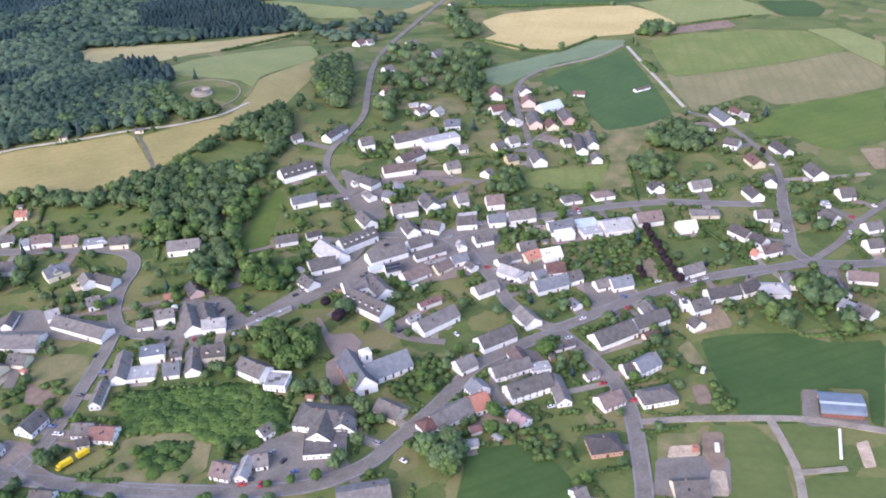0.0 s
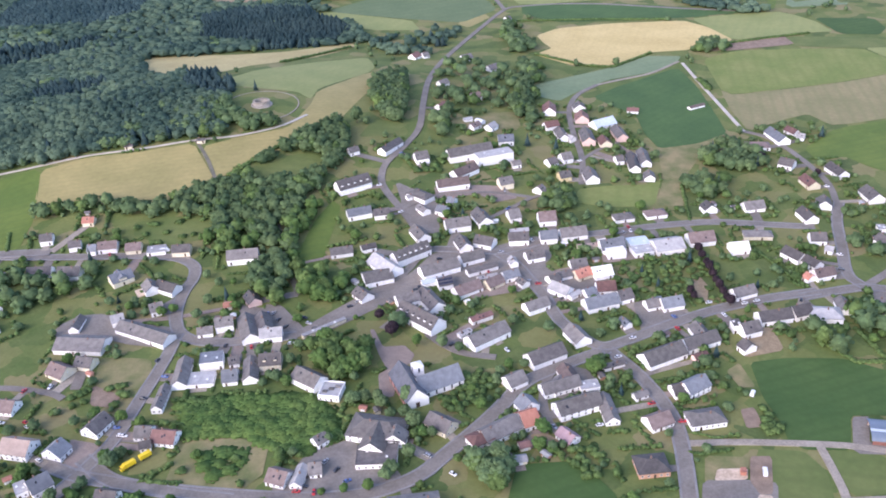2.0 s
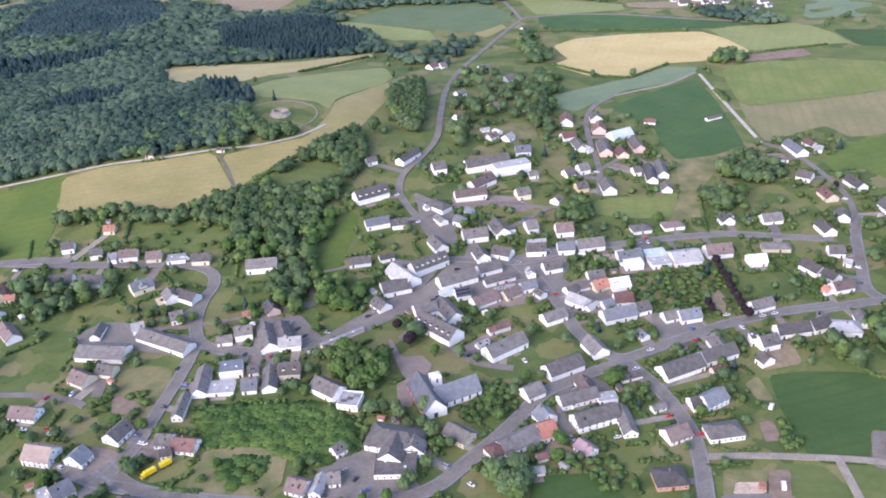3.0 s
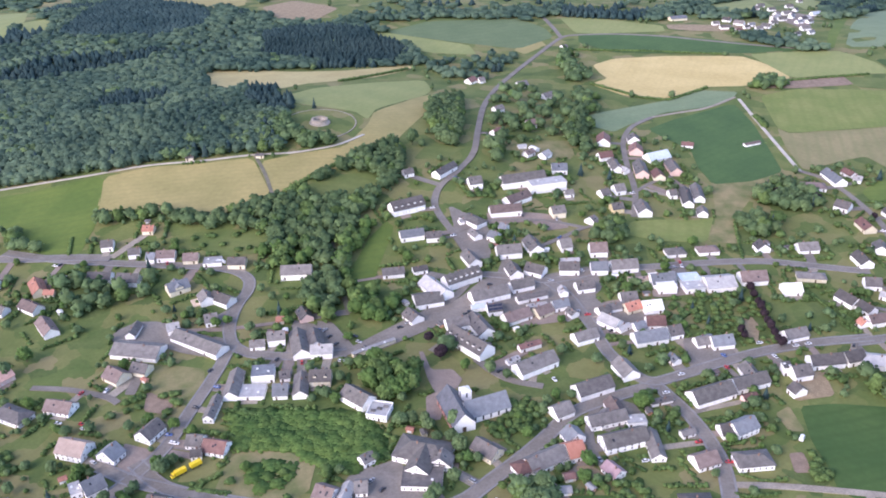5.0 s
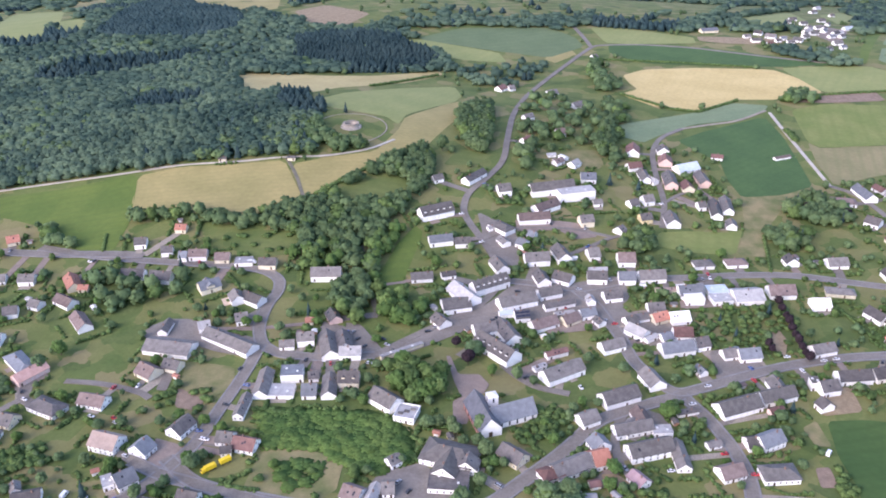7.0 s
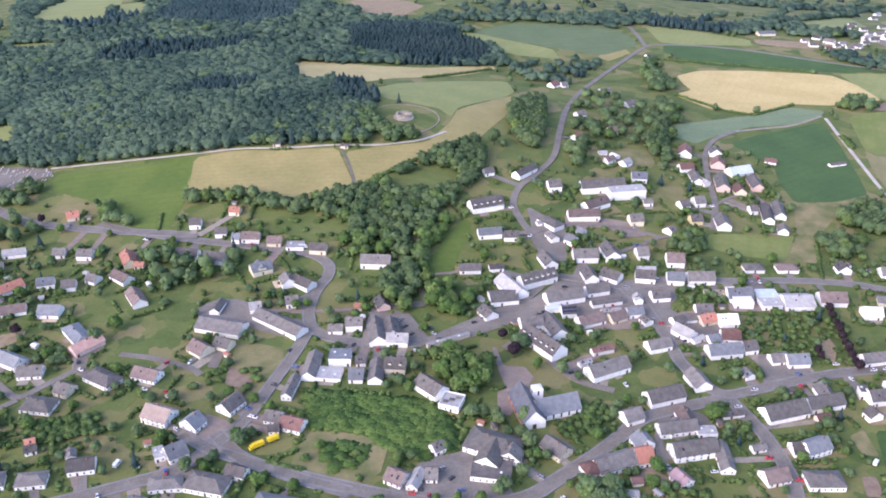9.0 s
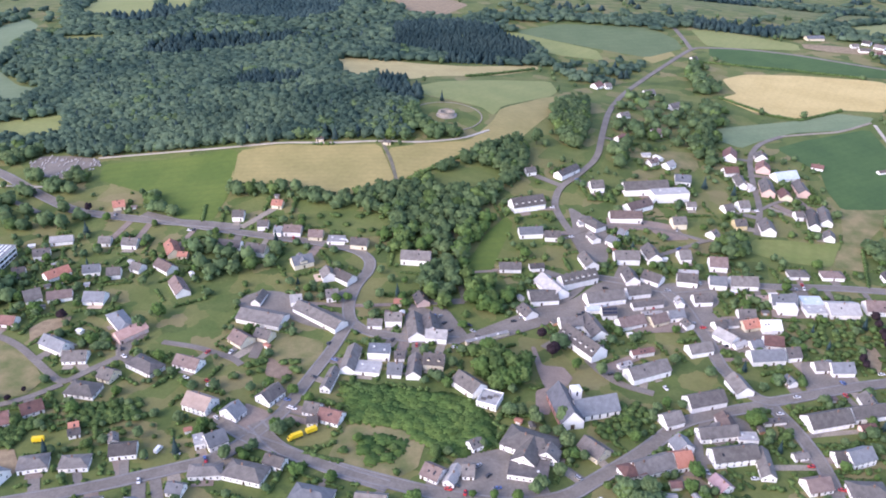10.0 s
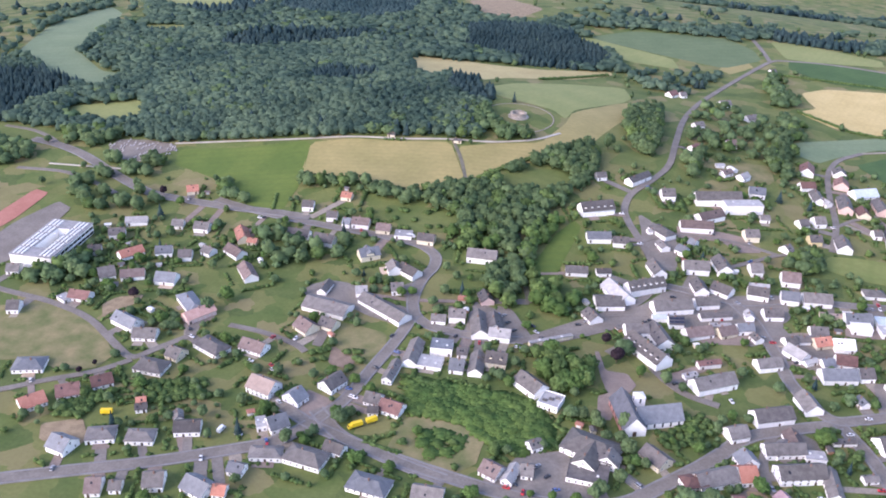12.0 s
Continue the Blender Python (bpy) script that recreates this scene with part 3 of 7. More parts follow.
PATCHES.append(("tan", [(226.0, 857.1), (234.9, 843.4), (341.3, 866.2), (419.7, 893.8), (434.5, 841.2), (413.4, 793.3), (317.3, 766.4), (301.8, 765.5), (289.7, 791.4), (265.6, 780.3), (227.4, 756.0), (223.3, 807.0)]))
PATCHES.append(("freshgreen", [(263.6, 716.5), (303.1, 757.4), (411.6, 789.3), (362.4, 678.0), (356.0, 685.5), (317.8, 665.2), (304.4, 677.6), (291.3, 699.5), (267.2, 690.5)]))
PATCHES.append(("palegreen", [(403.0, 966.1), (416.5, 929.8), (421.0, 897.1), (435.2, 842.7), (465.1, 910.7), (443.0, 966.4)]))
PATCHES.append(("earth", [(237.9, 976.1), (259.4, 999.0), (332.2, 1017.4), (335.8, 987.0), (267.3, 974.8)]))
PATCHES.append(("meadow", [(333.4, 1015.0), (425.6, 1001.9), (441.9, 966.5), (401.3, 966.3), (335.2, 979.0)]))
PATCHES.append(("lushgreen", [(385.3, 1083.5), (394.4, 1017.6), (434.8, 1009.2), (451.9, 1033.8), (452.2, 1072.6)]))
PATCHES.append(("sandy", [(336.9, 667.5), (357.8, 667.4), (340.9, 629.3), (333.0, 630.1)]))
PATCHES.append(("sandy", [(166, 1254), (208, 1254), (270, 1247), (276, 1226), (238, 1214), (202, 1215), (167, 1228)]))
PATCHES.append(("paving", [(327, 1282), (368, 1370), (385, 1330), (343, 1220)]))
PATCHES.append(("freshgreen", [(368, 1208), (460, 1446), (597, 1774), (562, 1629), (432, 1335), (372, 1183), (353, 1128), (344, 1128)]))
WOODS.append(("m", 1.1, [(248, 1170), (262, 1194), (286, 1186), (315, 1174), (331, 1157), (346, 1150), (344, 1116), (311, 1108), (291, 1134), (263, 1156)]))
WOODS.append(("m", 1.1, [(215, 1298), (272, 1282), (298, 1312), (305, 1293), (320, 1325), (302, 1370), (234, 1372)]))
PATCHES.append(("asphalt", [(-281.1, 461.0), (-270.6, 454.6), (-246.9, 456.8), (-228.0, 449.8), (-206.9, 445.9), (-198.2, 466.0), (-219.7, 470.2), (-256.1, 483.6), (-270.4, 482.4), (-280.6, 471.7)]))
PATCHES.append(("drygrass", [(143.2, 741.5), (162.1, 726.8), (212.6, 764.1), (177.9, 712.1), (151.5, 660.1), (147.1, 617.5), (123.0, 616.8), (136.3, 663.2)]))
PATCHES.append(("slopegreen", [(67.4, 645.1), (89.8, 650.8), (120.7, 652.8), (134.0, 660.0), (121.7, 616.6), (86.1, 616.2), (61.4, 623.7)]))
PATCHES.append(("lushgreen", [(143.0, 422.0), (164.1, 425.8), (196.0, 424.3), (216.8, 411.6), (244.9, 413.6), (212.7, 341.5), (207.6, 345.2), (217.2, 371.3), (193.1, 374.5), (182.8, 373.9), (173.7, 347.7), (152.0, 348.4), (145.3, 354.1), (145.2, 371.2), (141.9, 390.6)]))
PATCHES.append(("asphalt", [(96.5, 327.8), (119.6, 327.8), (131.6, 325.4), (125.0, 300.7), (90.4, 303.0)]))
PATCHES.append(("drygrass", [(101.3, 345.3), (122.5, 343.8), (120.4, 335.7), (105.1, 335.2), (101.3, 327.5), (97.2, 327.0)]))
PATCHES.append(("sand", [(105.2, 335.6), (120.1, 335.7), (118.0, 327.9), (101.9, 327.5)]))
PATCHES.append(("earth", [(123.2, 344.2), (133.8, 344.2), (127.3, 318.0), (121.3, 317.7), (118.7, 326.7)]))
PATCHES.append(("sand", [(120.4, 318.1), (126.9, 316.9), (124.2, 300.8), (114.2, 301.4)]))
PATCHES.append(("sand", [(194.0, 331.3), (200.8, 333.2), (197.1, 314.8), (191.1, 314.4)]))
PATCHES.append(("sandy", [(15.1, 362.7), (23.3, 363.9), (30.9, 357.2), (29.0, 352.2), (17.4, 353.0)]))
WOODS.append(("m", 1, [(-524.2, 643.4), (-1311, 1804), (-1162, 1731), (-749, 1255), (-1094, 2156), (-502, 1366), (-375, 1222), (-235, 1237), (-172, 1129), (-150, 1068), (-175, 1040), (-293, 1016), (-395, 996), (-388, 952), (-324, 859), (-296, 890), (-248.4, 842.6), (-243.6, 814.6), (-246.2, 764.8), (-229.1, 721.0), (-257.5, 713.6), (-342.9, 695.8), (-411.8, 672.2)]))
WOODS.append(("m", 1, [(-958, 629), (-1289, 873), (-787, 789), (-715, 766), (-670, 805), (-699, 856), (-817, 924), (-846, 1044), (-705, 1037), (-576, 1216), (-404, 1279), (-184, 1144), (-159, 1073), (-401, 990), (-349, 880), (-280, 895), (-254.8, 783.4), (-229.2, 731.1), (-345.9, 696.1), (-499.4, 656.8), (-562.9, 653.0)]))
WOODS.append(("m", 1, [(-228, 1540), (369, 2024), (212, 1402), (149, 1280), (5, 1303), (-161, 1278), (-200, 1341)]))
WOODS.append(("m", 1, [(654, 2226), (861, 2282), (657, 1702), (428, 1316), (390, 1301), (518, 1837)]))
WOODS.append(("d", 0.75, [(-114.6, 847.2), (-115, 893), (-91, 907), (-80.6, 840.6), (-78.9, 766.8), (-84.4, 747.9), (-98.9, 771.3), (-106.4, 782.6)]))
WOODS.append(("d", 1.06, [(-298.1, 611.9), (-233.3, 625.0), (-204.3, 657.8), (-175.9, 705.4), (-151.0, 733.2), (-135.5, 758.1), (-120.3, 720.9), (-123.6, 681.0), (-139.5, 633.3), (-147.9, 592.4), (-143.2, 534.9), (-135.3, 506.3), (-145.9, 480.0), (-165.7, 518.4), (-161.3, 547.4), (-168.4, 568.8), (-210.8, 574.8), (-243.4, 582.2), (-261.4, 597.4)]))
WOODS.append(("l", 1.2, [(-152.4, 593.4), (-135.9, 611.2), (-138.7, 563.1), (-125.6, 535.3), (-98.0, 503.4), (-111.6, 488.6), (-130.6, 500.0), (-146.7, 520.4)]))
WOODS.append(("d", 2.5, [(-59, 918), (-27, 969), (21, 917), (29.9, 810.2), (-2.7, 801.1), (-34.3, 806.3), (-53.4, 825.6)]))
WOODS.append(("d", 1.15, [(177.4, 720.9), (202.1, 726.7), (223.4, 714.0), (219.5, 680.7), (197.2, 667.3), (173.4, 683.2)]))
WOODS.append(("d", 1.15, [(148.4, 657.4), (165.3, 664.9), (182.4, 653.9), (174.0, 627.2), (157.3, 633.8)]))
WOODS.append(("l", 1.15, [(-118.3, 444.2), (-105.7, 452.6), (-79.7, 448.1), (-71.5, 420.4), (-98.7, 410.1), (-108.4, 427.8)]))
WOODS.append(("b", 1.3, [(-34.6, 402.8), (-7.9, 422.3), (-0.8, 402.1), (-22.6, 379.4), (-31.9, 384.2)]))
PATCHES.append(("lushgreen", [(-182.6, 394.3), (-136.4, 399.9), (-99.8, 397.4), (-84.0, 374.2), (-91.4, 348.4), (-118.5, 354.5), (-141.2, 367.0), (-167.6, 365.7)]))
WOODS.append(("u", 1, [(-181.0, 393.4), (-136.1, 398.9), (-103.2, 398.0), (-85.2, 369.4), (-94.6, 349.4), (-118.8, 355.8), (-141.3, 367.5), (-165.8, 365.0)]))
WOODS.append(("b", 1.7, [(76.9, 525.5), (126.8, 549.1), (148.3, 536.0), (144.0, 476.1), (132.7, 481.7), (104.2, 497.1), (81.5, 502.8)]))
WOODS.append(("d", 1, [(-16.1, 345.3), (0.4, 357.2), (8.2, 343.7), (-1.5, 320.4), (-14.0, 328.8)]))
WOODS.append(("b", 1.4, [(32.5, 351.2), (53.6, 351.4), (49.8, 325.4), (33.0, 335.2)]))
WOODS.append(("d", 1.2, [(-420.0, 589.4), (-391.8, 608.0), (-381.1, 590.4), (-408.9, 577.4)]))
WOODS.append(("d", 1.8, [(-364.6, 521.7), (-273.9, 532.9), (-263.8, 495.2), (-304.3, 488.0), (-325.8, 489.4)]))
WOODS.append(("d", 1.2, [(41.1, 632.8), (58.9, 644.3), (65.8, 622.9), (47.4, 595.3), (35.7, 606.2)]))
WOODS.append(("l", 1.3, [(-211.0, 575.5), (-168.4, 568.8), (-166.1, 546.9), (-204.3, 550.3)]))
WOODS.append(("d", 1, [(-65.7, 515.0), (-58.4, 495.4), (-53.9, 463.9), (-62.3, 463.1)]))
WOODS.append(("d", 1, [(-481.6, 446.0), (-472.7, 481.4), (-431.1, 426.2), (-460.2, 406.8)]))
WOODS.append(("d", 1.9, [(-535.0, 586.8), (-474.8, 570.1), (-438.4, 531.2), (-470.4, 510.9), (-518.1, 526.0), (-540.8, 562.7)]))
WOODS.append(("d", 1.2, [(-414.0, 571.5), (-366.8, 579.0), (-354.2, 562.9), (-396.1, 560.1)]))
WOODS.append(("d", 1.2, [(-359.7, 603.5), (-298.5, 634.8), (-294.7, 613.3), (-348.9, 600.2)]))
WOODS.append(("b", 1, [(-331.6, 335.2), (-290.7, 350.5), (-279.5, 337.7), (-308.1, 322.7)]))
WOODS.append(("b", 1, [(-358.6, 317.2), (-335.9, 322.0), (-327.4, 303.6), (-351.7, 293.4)]))
WOODS.append(("d", 1.3, [(18, 1123), (37, 1086), (36, 1028), (17, 1050)]))
WOODS.append(("d", 1.2, [(238, 1024), (260, 1015), (265, 978), (225, 972)]))
WOODS.append(("b", 1, [(140.0, 382.9), (145.2, 362.5), (137.1, 357.9), (135.9, 369.7)]))
WOODS.append(("b", 1.2, [(-65.9, 664.4), (-59.4, 704.0), (-30.6, 700.2), (-38.7, 669.5)]))
WOODS.append(("d", 1.2, [(34, 961), (56, 923), (37.8, 773.5), (17.8, 781.6)]))
WOODS.append(("d", 1.2, [(-51.2, 775.2), (-39.1, 792.9), (-32.1, 743.2), (-46.3, 728.2)]))
WOODS.append(("d", 1.2, [(228.6, 440.9), (241.4, 430.6), (232.1, 417.8), (219.4, 421.8)]))
WOODS.append(("d", 1.1, [(185.4, 458.3), (203.5, 445.3), (197.3, 428.8), (184.7, 434.8)]))
WOODS.append(("d", 1.1, [(212.2, 468.8), (246.4, 476.7), (228.6, 440.9), (214.4, 456.2)]))
WOODS.append(("d", 2.2, [(248.6, 566.8), (271.2, 547.0), (255.9, 517.6), (238.7, 527.7)]))
WOODS.append(("b", 1.5, [(-221.4, 412.1), (-211.4, 413.1), (-207.2, 391.8), (-247.4, 387.8), (-248.8, 372.3), (-250.2, 398.2)]))
HEDGES.append((2, 1.6, [(148.4, 651.0), (143.3, 589.3)]))
HEDGES.append((2, 1.6, [(179.5, 548.9), (197.8, 503.7)]))
HEDGES.append((1.6, 1.4, [(-203.0, 330.6), (-161.3, 330.5)]))
HEDGES.append((1.6, 1.4, [(92.3, 348.9), (98.7, 345.8), (115.8, 349.7)]))
HEDGES.append((1.8, 1.5, [(-181.4, 331.9), (-129.3, 323.3)]))
HEDGES.append((2, 2, [(213.3, 453.2), (221.6, 416.2)]))
HEDGES.append((1.6, 1.4, [(262.0, 696.2), (284.0, 697.6)]))
HEDGES.append((2, 2, [(187.0, 446.0), (202.1, 420.2), (244.6, 421.6)]))
HEDGES.append((3, 3, [(-225, 952), (-160, 1028)]))
HEDGES.append((2.8, 2.6, [(53, 985), (103, 939), (131, 933), (177, 976)]))
HEDGES.append((1.6, 1.5, [(-182.2, 397.0), (-160.8, 392.3)]))
HEDGES.append((1.6, 1.5, [(-181.4, 384.1), (-158.5, 383.8)]))
HEDGES.append((1.8, 1.6, [(-388.4, 316.1), (-330.3, 335.7), (-287.8, 345.9)]))
HEDGES.append((4, 4, [(207, 922), (215.5, 859.3)]))
HEDGES.append((2.4, 2.6, [(39, 1128), (133, 1119), (217, 1104)]))
HEDGES.append((1.6, 1.4, [(213.4, 722.7), (258.2, 691.0)]))
HEDGES.append((2, 2, [(-362.8, 583.2), (-352.9, 556.5)]))
HEDGES.append((3, 3, [(-211.2, 656.9), (-175.7, 704.5)]))
HEDGES.append((1.4, 1.2, [(99.4, 362.4), (109.4, 358.2), (119.6, 359.3)]))
HEDGES.append((2.6, 2.6, [(270, 1001), (361, 1023)]))
HEDGES.append((1.5, 1.4, [(-189.1, 317.5), (-154.1, 311.1)]))
WOODS.append(("c", 0.7, [(-662, 1187), (-696, 1314), (-776, 1700), (-550, 1373), (-476, 1266), (-467, 1209), (-505, 1160), (-605, 1155)]))
WOODS.append(("c", 0.7, [(-372, 1174), (-333, 1205), (-268, 1195), (-203, 1168), (-164, 1095), (-180, 1052), (-240, 1048), (-298, 1052), (-346, 1072)]))
WOODS.append(("d", 1, [(17, 1061), (36, 1051), (54, 1007), (28, 982)]))
WOODS.append(("m", 1.5, [(-157, 1056), (-73, 1117), (-30, 1095), (-63, 992), (-103, 983)]))
WOODS.append(("m", 1.2, [(-111, 1251), (-1, 1543), (317, 1740), (261, 1363), (149, 1273), (5, 1315), (-15, 1266)]))
PATCHES.append(("sandy", [(-424, 1342), (-388, 1407), (-302, 1336), (-319, 1259), (-365, 1248)]))
PATCHES.append(("straw", [(-38, 1146), (-3, 1169), (4, 1148), (-30, 1110)]))
WOODS.append(("m", 1, [(-283, 1237), (-253, 1342), (-311, 2438), (593, 2440), (396, 1698), (245, 1421), (150, 1288), (5, 1319), (-35, 1299), (-160, 1271)]))
WOODS.append(("m", 1, [(-1359, 1874), (-1225, 1993), (-721, 1305), (-997, 2142), (-975, 2345), (-1661, 2420)]))
WOODS.append(("d", 1.25, [(-624, 657), (-582.4, 660.6), (-561.6, 641.2), (-567.7, 624.2), (-598.7, 630.3)]))
WOODS.append(("d", 1.25, [(-686, 612), (-631.9, 614.8), (-603.4, 587.2), (-637.6, 558.1)]))
WOODS.append(("d", 1.4, [(-542.0, 602.6), (-530.6, 611.5), (-481.0, 576.9), (-489.4, 561.1)]))
WOODS.append(("d", 1.3, [(-416.6, 614.2), (-396.2, 614.0), (-384.2, 592.9), (-403.5, 590.2)]))
ROADS.append((4.5, "asphalt", [(-688, 648), (-654, 646), (-623.9, 634.2), (-605.0, 621.4)]))
PATCHES.append(("asphalt", [(-77.6, 651.7), (-44.2, 628.7), (-38.9, 576.6), (-58.8, 578.8), (-68.3, 612.6)]))
PATCHES.append(("asphalt", [(-39.4, 541.2), (34.7, 576.1), (40.2, 545.5), (19.1, 513.4), (-22.3, 505.8), (-49.6, 518.7)]))
PATCHES.append(("asphalt", [(-4.1, 554.0), (30.3, 554.1), (36.6, 525.7), (80.9, 512.8), (62.2, 484.7), (48.7, 489.8), (28.5, 511.0), (4.7, 512.0)]))
PATCHES.append(("asphalt", [(86.4, 487.1), (107.5, 492.3), (119.9, 468.8), (86.9, 453.9)]))
PATCHES.append(("asphalt", [(-72.2, 621.9), (-59.3, 637.4), (-43.2, 626.3), (-43.8, 598.1), (-57.4, 588.4)]))
PATCHES.append(("paving", [(-8.7, 649.2), (6.7, 648.1), (19.5, 629.7), (2.3, 622.8), (-10.7, 633.8)]))
PATCHES.append(("paving", [(73.3, 551.2), (109.9, 558.7), (111.4, 544.0), (73.6, 535.1)]))
PATCHES.append(("asphalt", [(21.7, 399.3), (40.0, 422.7), (50.6, 417.5), (55.6, 405.2), (34.8, 390.9)]))
WOODS.append(("d", 1.5, [(-575.6, 651.2), (-562.1, 657.0), (-550.1, 643.9), (-556.3, 632.2)]))
WOODS.append(("d", 1.4, [(-509.5, 610.3), (-492.6, 623.5), (-481.5, 599.8), (-483.4, 580.5)]))
PATCHES.append(("meadow", [(-199, 664), (-176, 686), (-149, 692), (-136, 681), (-143, 658), (-170, 642), (-190, 640)]))
PATCHES.append(("meadow", [(-270, 594), (-250, 599), (-221, 603), (-206, 594), (-204, 572), (-237, 564), (-265, 576)]))
WOODS.append(("b", 2.4, [(-268, 590), (-221, 600), (-208, 590), (-206, 576), (-237, 568), (-262, 578)]))
WOODS.append(("d", 0.9, [(-262, 783), (-241, 787), (-231, 766), (-212, 746), (-184, 742), (-184, 736), (-216, 723), (-246, 716), (-258, 740)]))
WOODS.append(("u", 1.5, [(-157, 347), (-147, 357), (-134, 352), (-128, 342), (-138, 333), (-152, 336)]))


# ---- ground ----
def steps(spans):
    out = []
    for a, b, s in spans:
        n = max(1, round((b - a) / s))
        out += [a + (b - a) * i / n for i in range(n)]
    return out + [spans[-1][1]]


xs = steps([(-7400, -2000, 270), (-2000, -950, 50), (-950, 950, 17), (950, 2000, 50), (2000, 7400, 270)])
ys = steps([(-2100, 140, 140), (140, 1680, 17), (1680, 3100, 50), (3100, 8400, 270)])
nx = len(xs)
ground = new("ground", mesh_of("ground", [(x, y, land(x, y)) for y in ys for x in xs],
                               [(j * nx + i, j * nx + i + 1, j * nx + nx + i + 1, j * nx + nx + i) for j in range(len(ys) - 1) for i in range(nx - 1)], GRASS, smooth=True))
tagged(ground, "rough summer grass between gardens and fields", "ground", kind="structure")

FIELD_WORDS = {
    "wheat": ("wheat_field", "ripe golden wheat field on the slope"), "straw": ("hay_field", "mown straw-coloured hay field below the wood"),
    "palegreen": ("corn_field", "pale green field of unripe corn"), "rye": ("rye_field", "grey-green field of young rye"),
    "darkgreen": ("maize_field", "dark green maize field beside the lane"), "meadow": ("meadow", "green mown meadow with mowing lines"),
    "freshgreen": ("meadow", "fresh green meadow beside the hay field"), "lushgreen": ("meadow", "lush bright green meadow beside the gardens"), "striped": ("hay_field", "half-mown slope in green and tan bands"),
    "drygrass": ("meadow", "dry yellowish grass in a paddock"), "palewheat": ("barley_field", "pale ripe barley field before the wood"), "slopegreen": ("meadow", "yellow-green meadow on the long slope"), "tan": ("hay_field", "tan mown band across the slope"), "oats": ("oat_field", "dull green field of oats beside the road"), "earth": ("bare_ground", "bare brown earth yard beside houses"),
    "sand": ("building_ground", "pale sandy ground of a building plot"), "sandy": ("garden_soil", "dug-over tan garden soil"),
    "asphalt": ("yard", "worn grey asphalt yard between buildings"), "paving": ("square", "brownish paved square between houses"),
    "gravel": ("gravel_ground", "pale grey gravelled ground of the graveyard"), "redcourt": ("sports_court", "red all-weather sports court"),
}
HARD = ("earth", "sand", "sandy", "asphalt", "paving", "gravel", "redcourt")


def patch(name, mat, pts, lift, label):
    """A piece of ground that follows the land."""
    bm = bmesh.new()
    f = bm.faces.new([bm.verts.new((x, y, 0)) for x, y in pts])
    bmesh.ops.triangulate(bm, faces=[f])
    span = max(max(p[k] for p in pts) - min(p[k] for p in pts) for k in (0, 1))
    step = 22 if span < 500 else 60
    for k in (0, 1):
        lo, hi = min(p[k] for p in pts), max(p[k] for p in pts)
        c = lo + step
        while c < hi:
            co, no = [0, 0, 0], [0, 0, 0]
            co[k], no[k] = c, 1
            bmesh.ops.bisect_plane(bm, geom=bm.verts[:] + bm.edges[:] + bm.faces[:], plane_co=co, plane_no=no)
            c += step
    for v in bm.verts:
        v.co.z = land(v.co.x, v.co.y) + lift
    bmesh.ops.recalc_face_normals(bm, faces=bm.faces[:])
    if sum(q.normal.z for q in bm.faces) < 0:
        bmesh.ops.reverse_faces(bm, faces=bm.faces[:])
    me = bpy.data.meshes.new(name)
    bm.to_mesh(me)
    bm.free()
    me.materials.append(mat)
    return tagged(new(name, me), label, name.replace("_", " "), kind="structure")


for n, (kind, pts) in enumerate(PATCHES):
    name, label = FIELD_WORDS[kind]
    patch(name, GROUND[kind], rounded(pts, True, 1, 0.1), (0.34 if kind in HARD else 0.2) + 0.006 * (n % 12), label)


def resampled(pts, step):
    out = [pts[0]]
    for (ax, ay), (bx, by) in zip(pts, pts[1:]):
        n = max(1, round(math.hypot(bx - ax, by - ay) / step))
        out += [(ax + (bx - ax) * i / n, ay + (by - ay) * i / n) for i in range(1, n + 1)]
    return out


def ribbon(pts, left, right, low, high):
    """A strip along a line, from left to right of it, raised from low to high above the land."""
    V, F = [], []
    for i, (x, y) in enumerate(pts):
        ax, ay = pts[max(i - 1, 0)]
        bx, by = pts[min(i + 1, len(pts) - 1)]
        d = math.hypot(bx - ax, by - ay) or 1
        nx_, ny_ = -(by - ay) / d, (bx - ax) / d
        z = land(x, y)
        for off, up in ((left, low), (left, high), (right, high), (right, low)):
            V.append((x + nx_ * off, y + ny_ * off, z + up))
        if i:
            a, b = 4 * (i - 1), 4 * i
            F += [(a + k, b + k, b + k + 1, a + k + 1) for k in range(3)]
    return V, F


ROAD_WORDS = {"pale": "pale limestone lane along the fields", "asphalt": "worn grey asphalt village street", "gravel": "pale gravel lane between fields", "track": "dark farm track across the slope"}
ROAD_LINES = []
for n, (width, kind, pts) in enumerate(ROADS):
    line = resampled(rounded(pts, False, 2), 7)
    ROAD_LINES.append((width, line))
    top = 0.46 + 0.008 * (n % 8)
    v, f = ribbon(line, width / 2, -width / 2, 0.0, top)
    tagged(new("road" if kind == "asphalt" else "lane", mesh_of("road", v, f, GROUND[kind])), ROAD_WORDS[kind], "road", kind="structure")
    if kind == "asphalt" and width >= 6:
        v, f = joined([ribbon(line, s * (width / 2 + 1.1) if s > 0 else -width / 2, width / 2 if s > 0 else -(width / 2 + 1.1), 0.0, top - 0.11 + 0.21 * (1 if s else 0)) for s in (1, -1)])
        tagged(new("pavement", mesh_of("pavement", v, f, KERB)), "narrow concrete pavement with a raised kerb", "pavement", kind="structure")


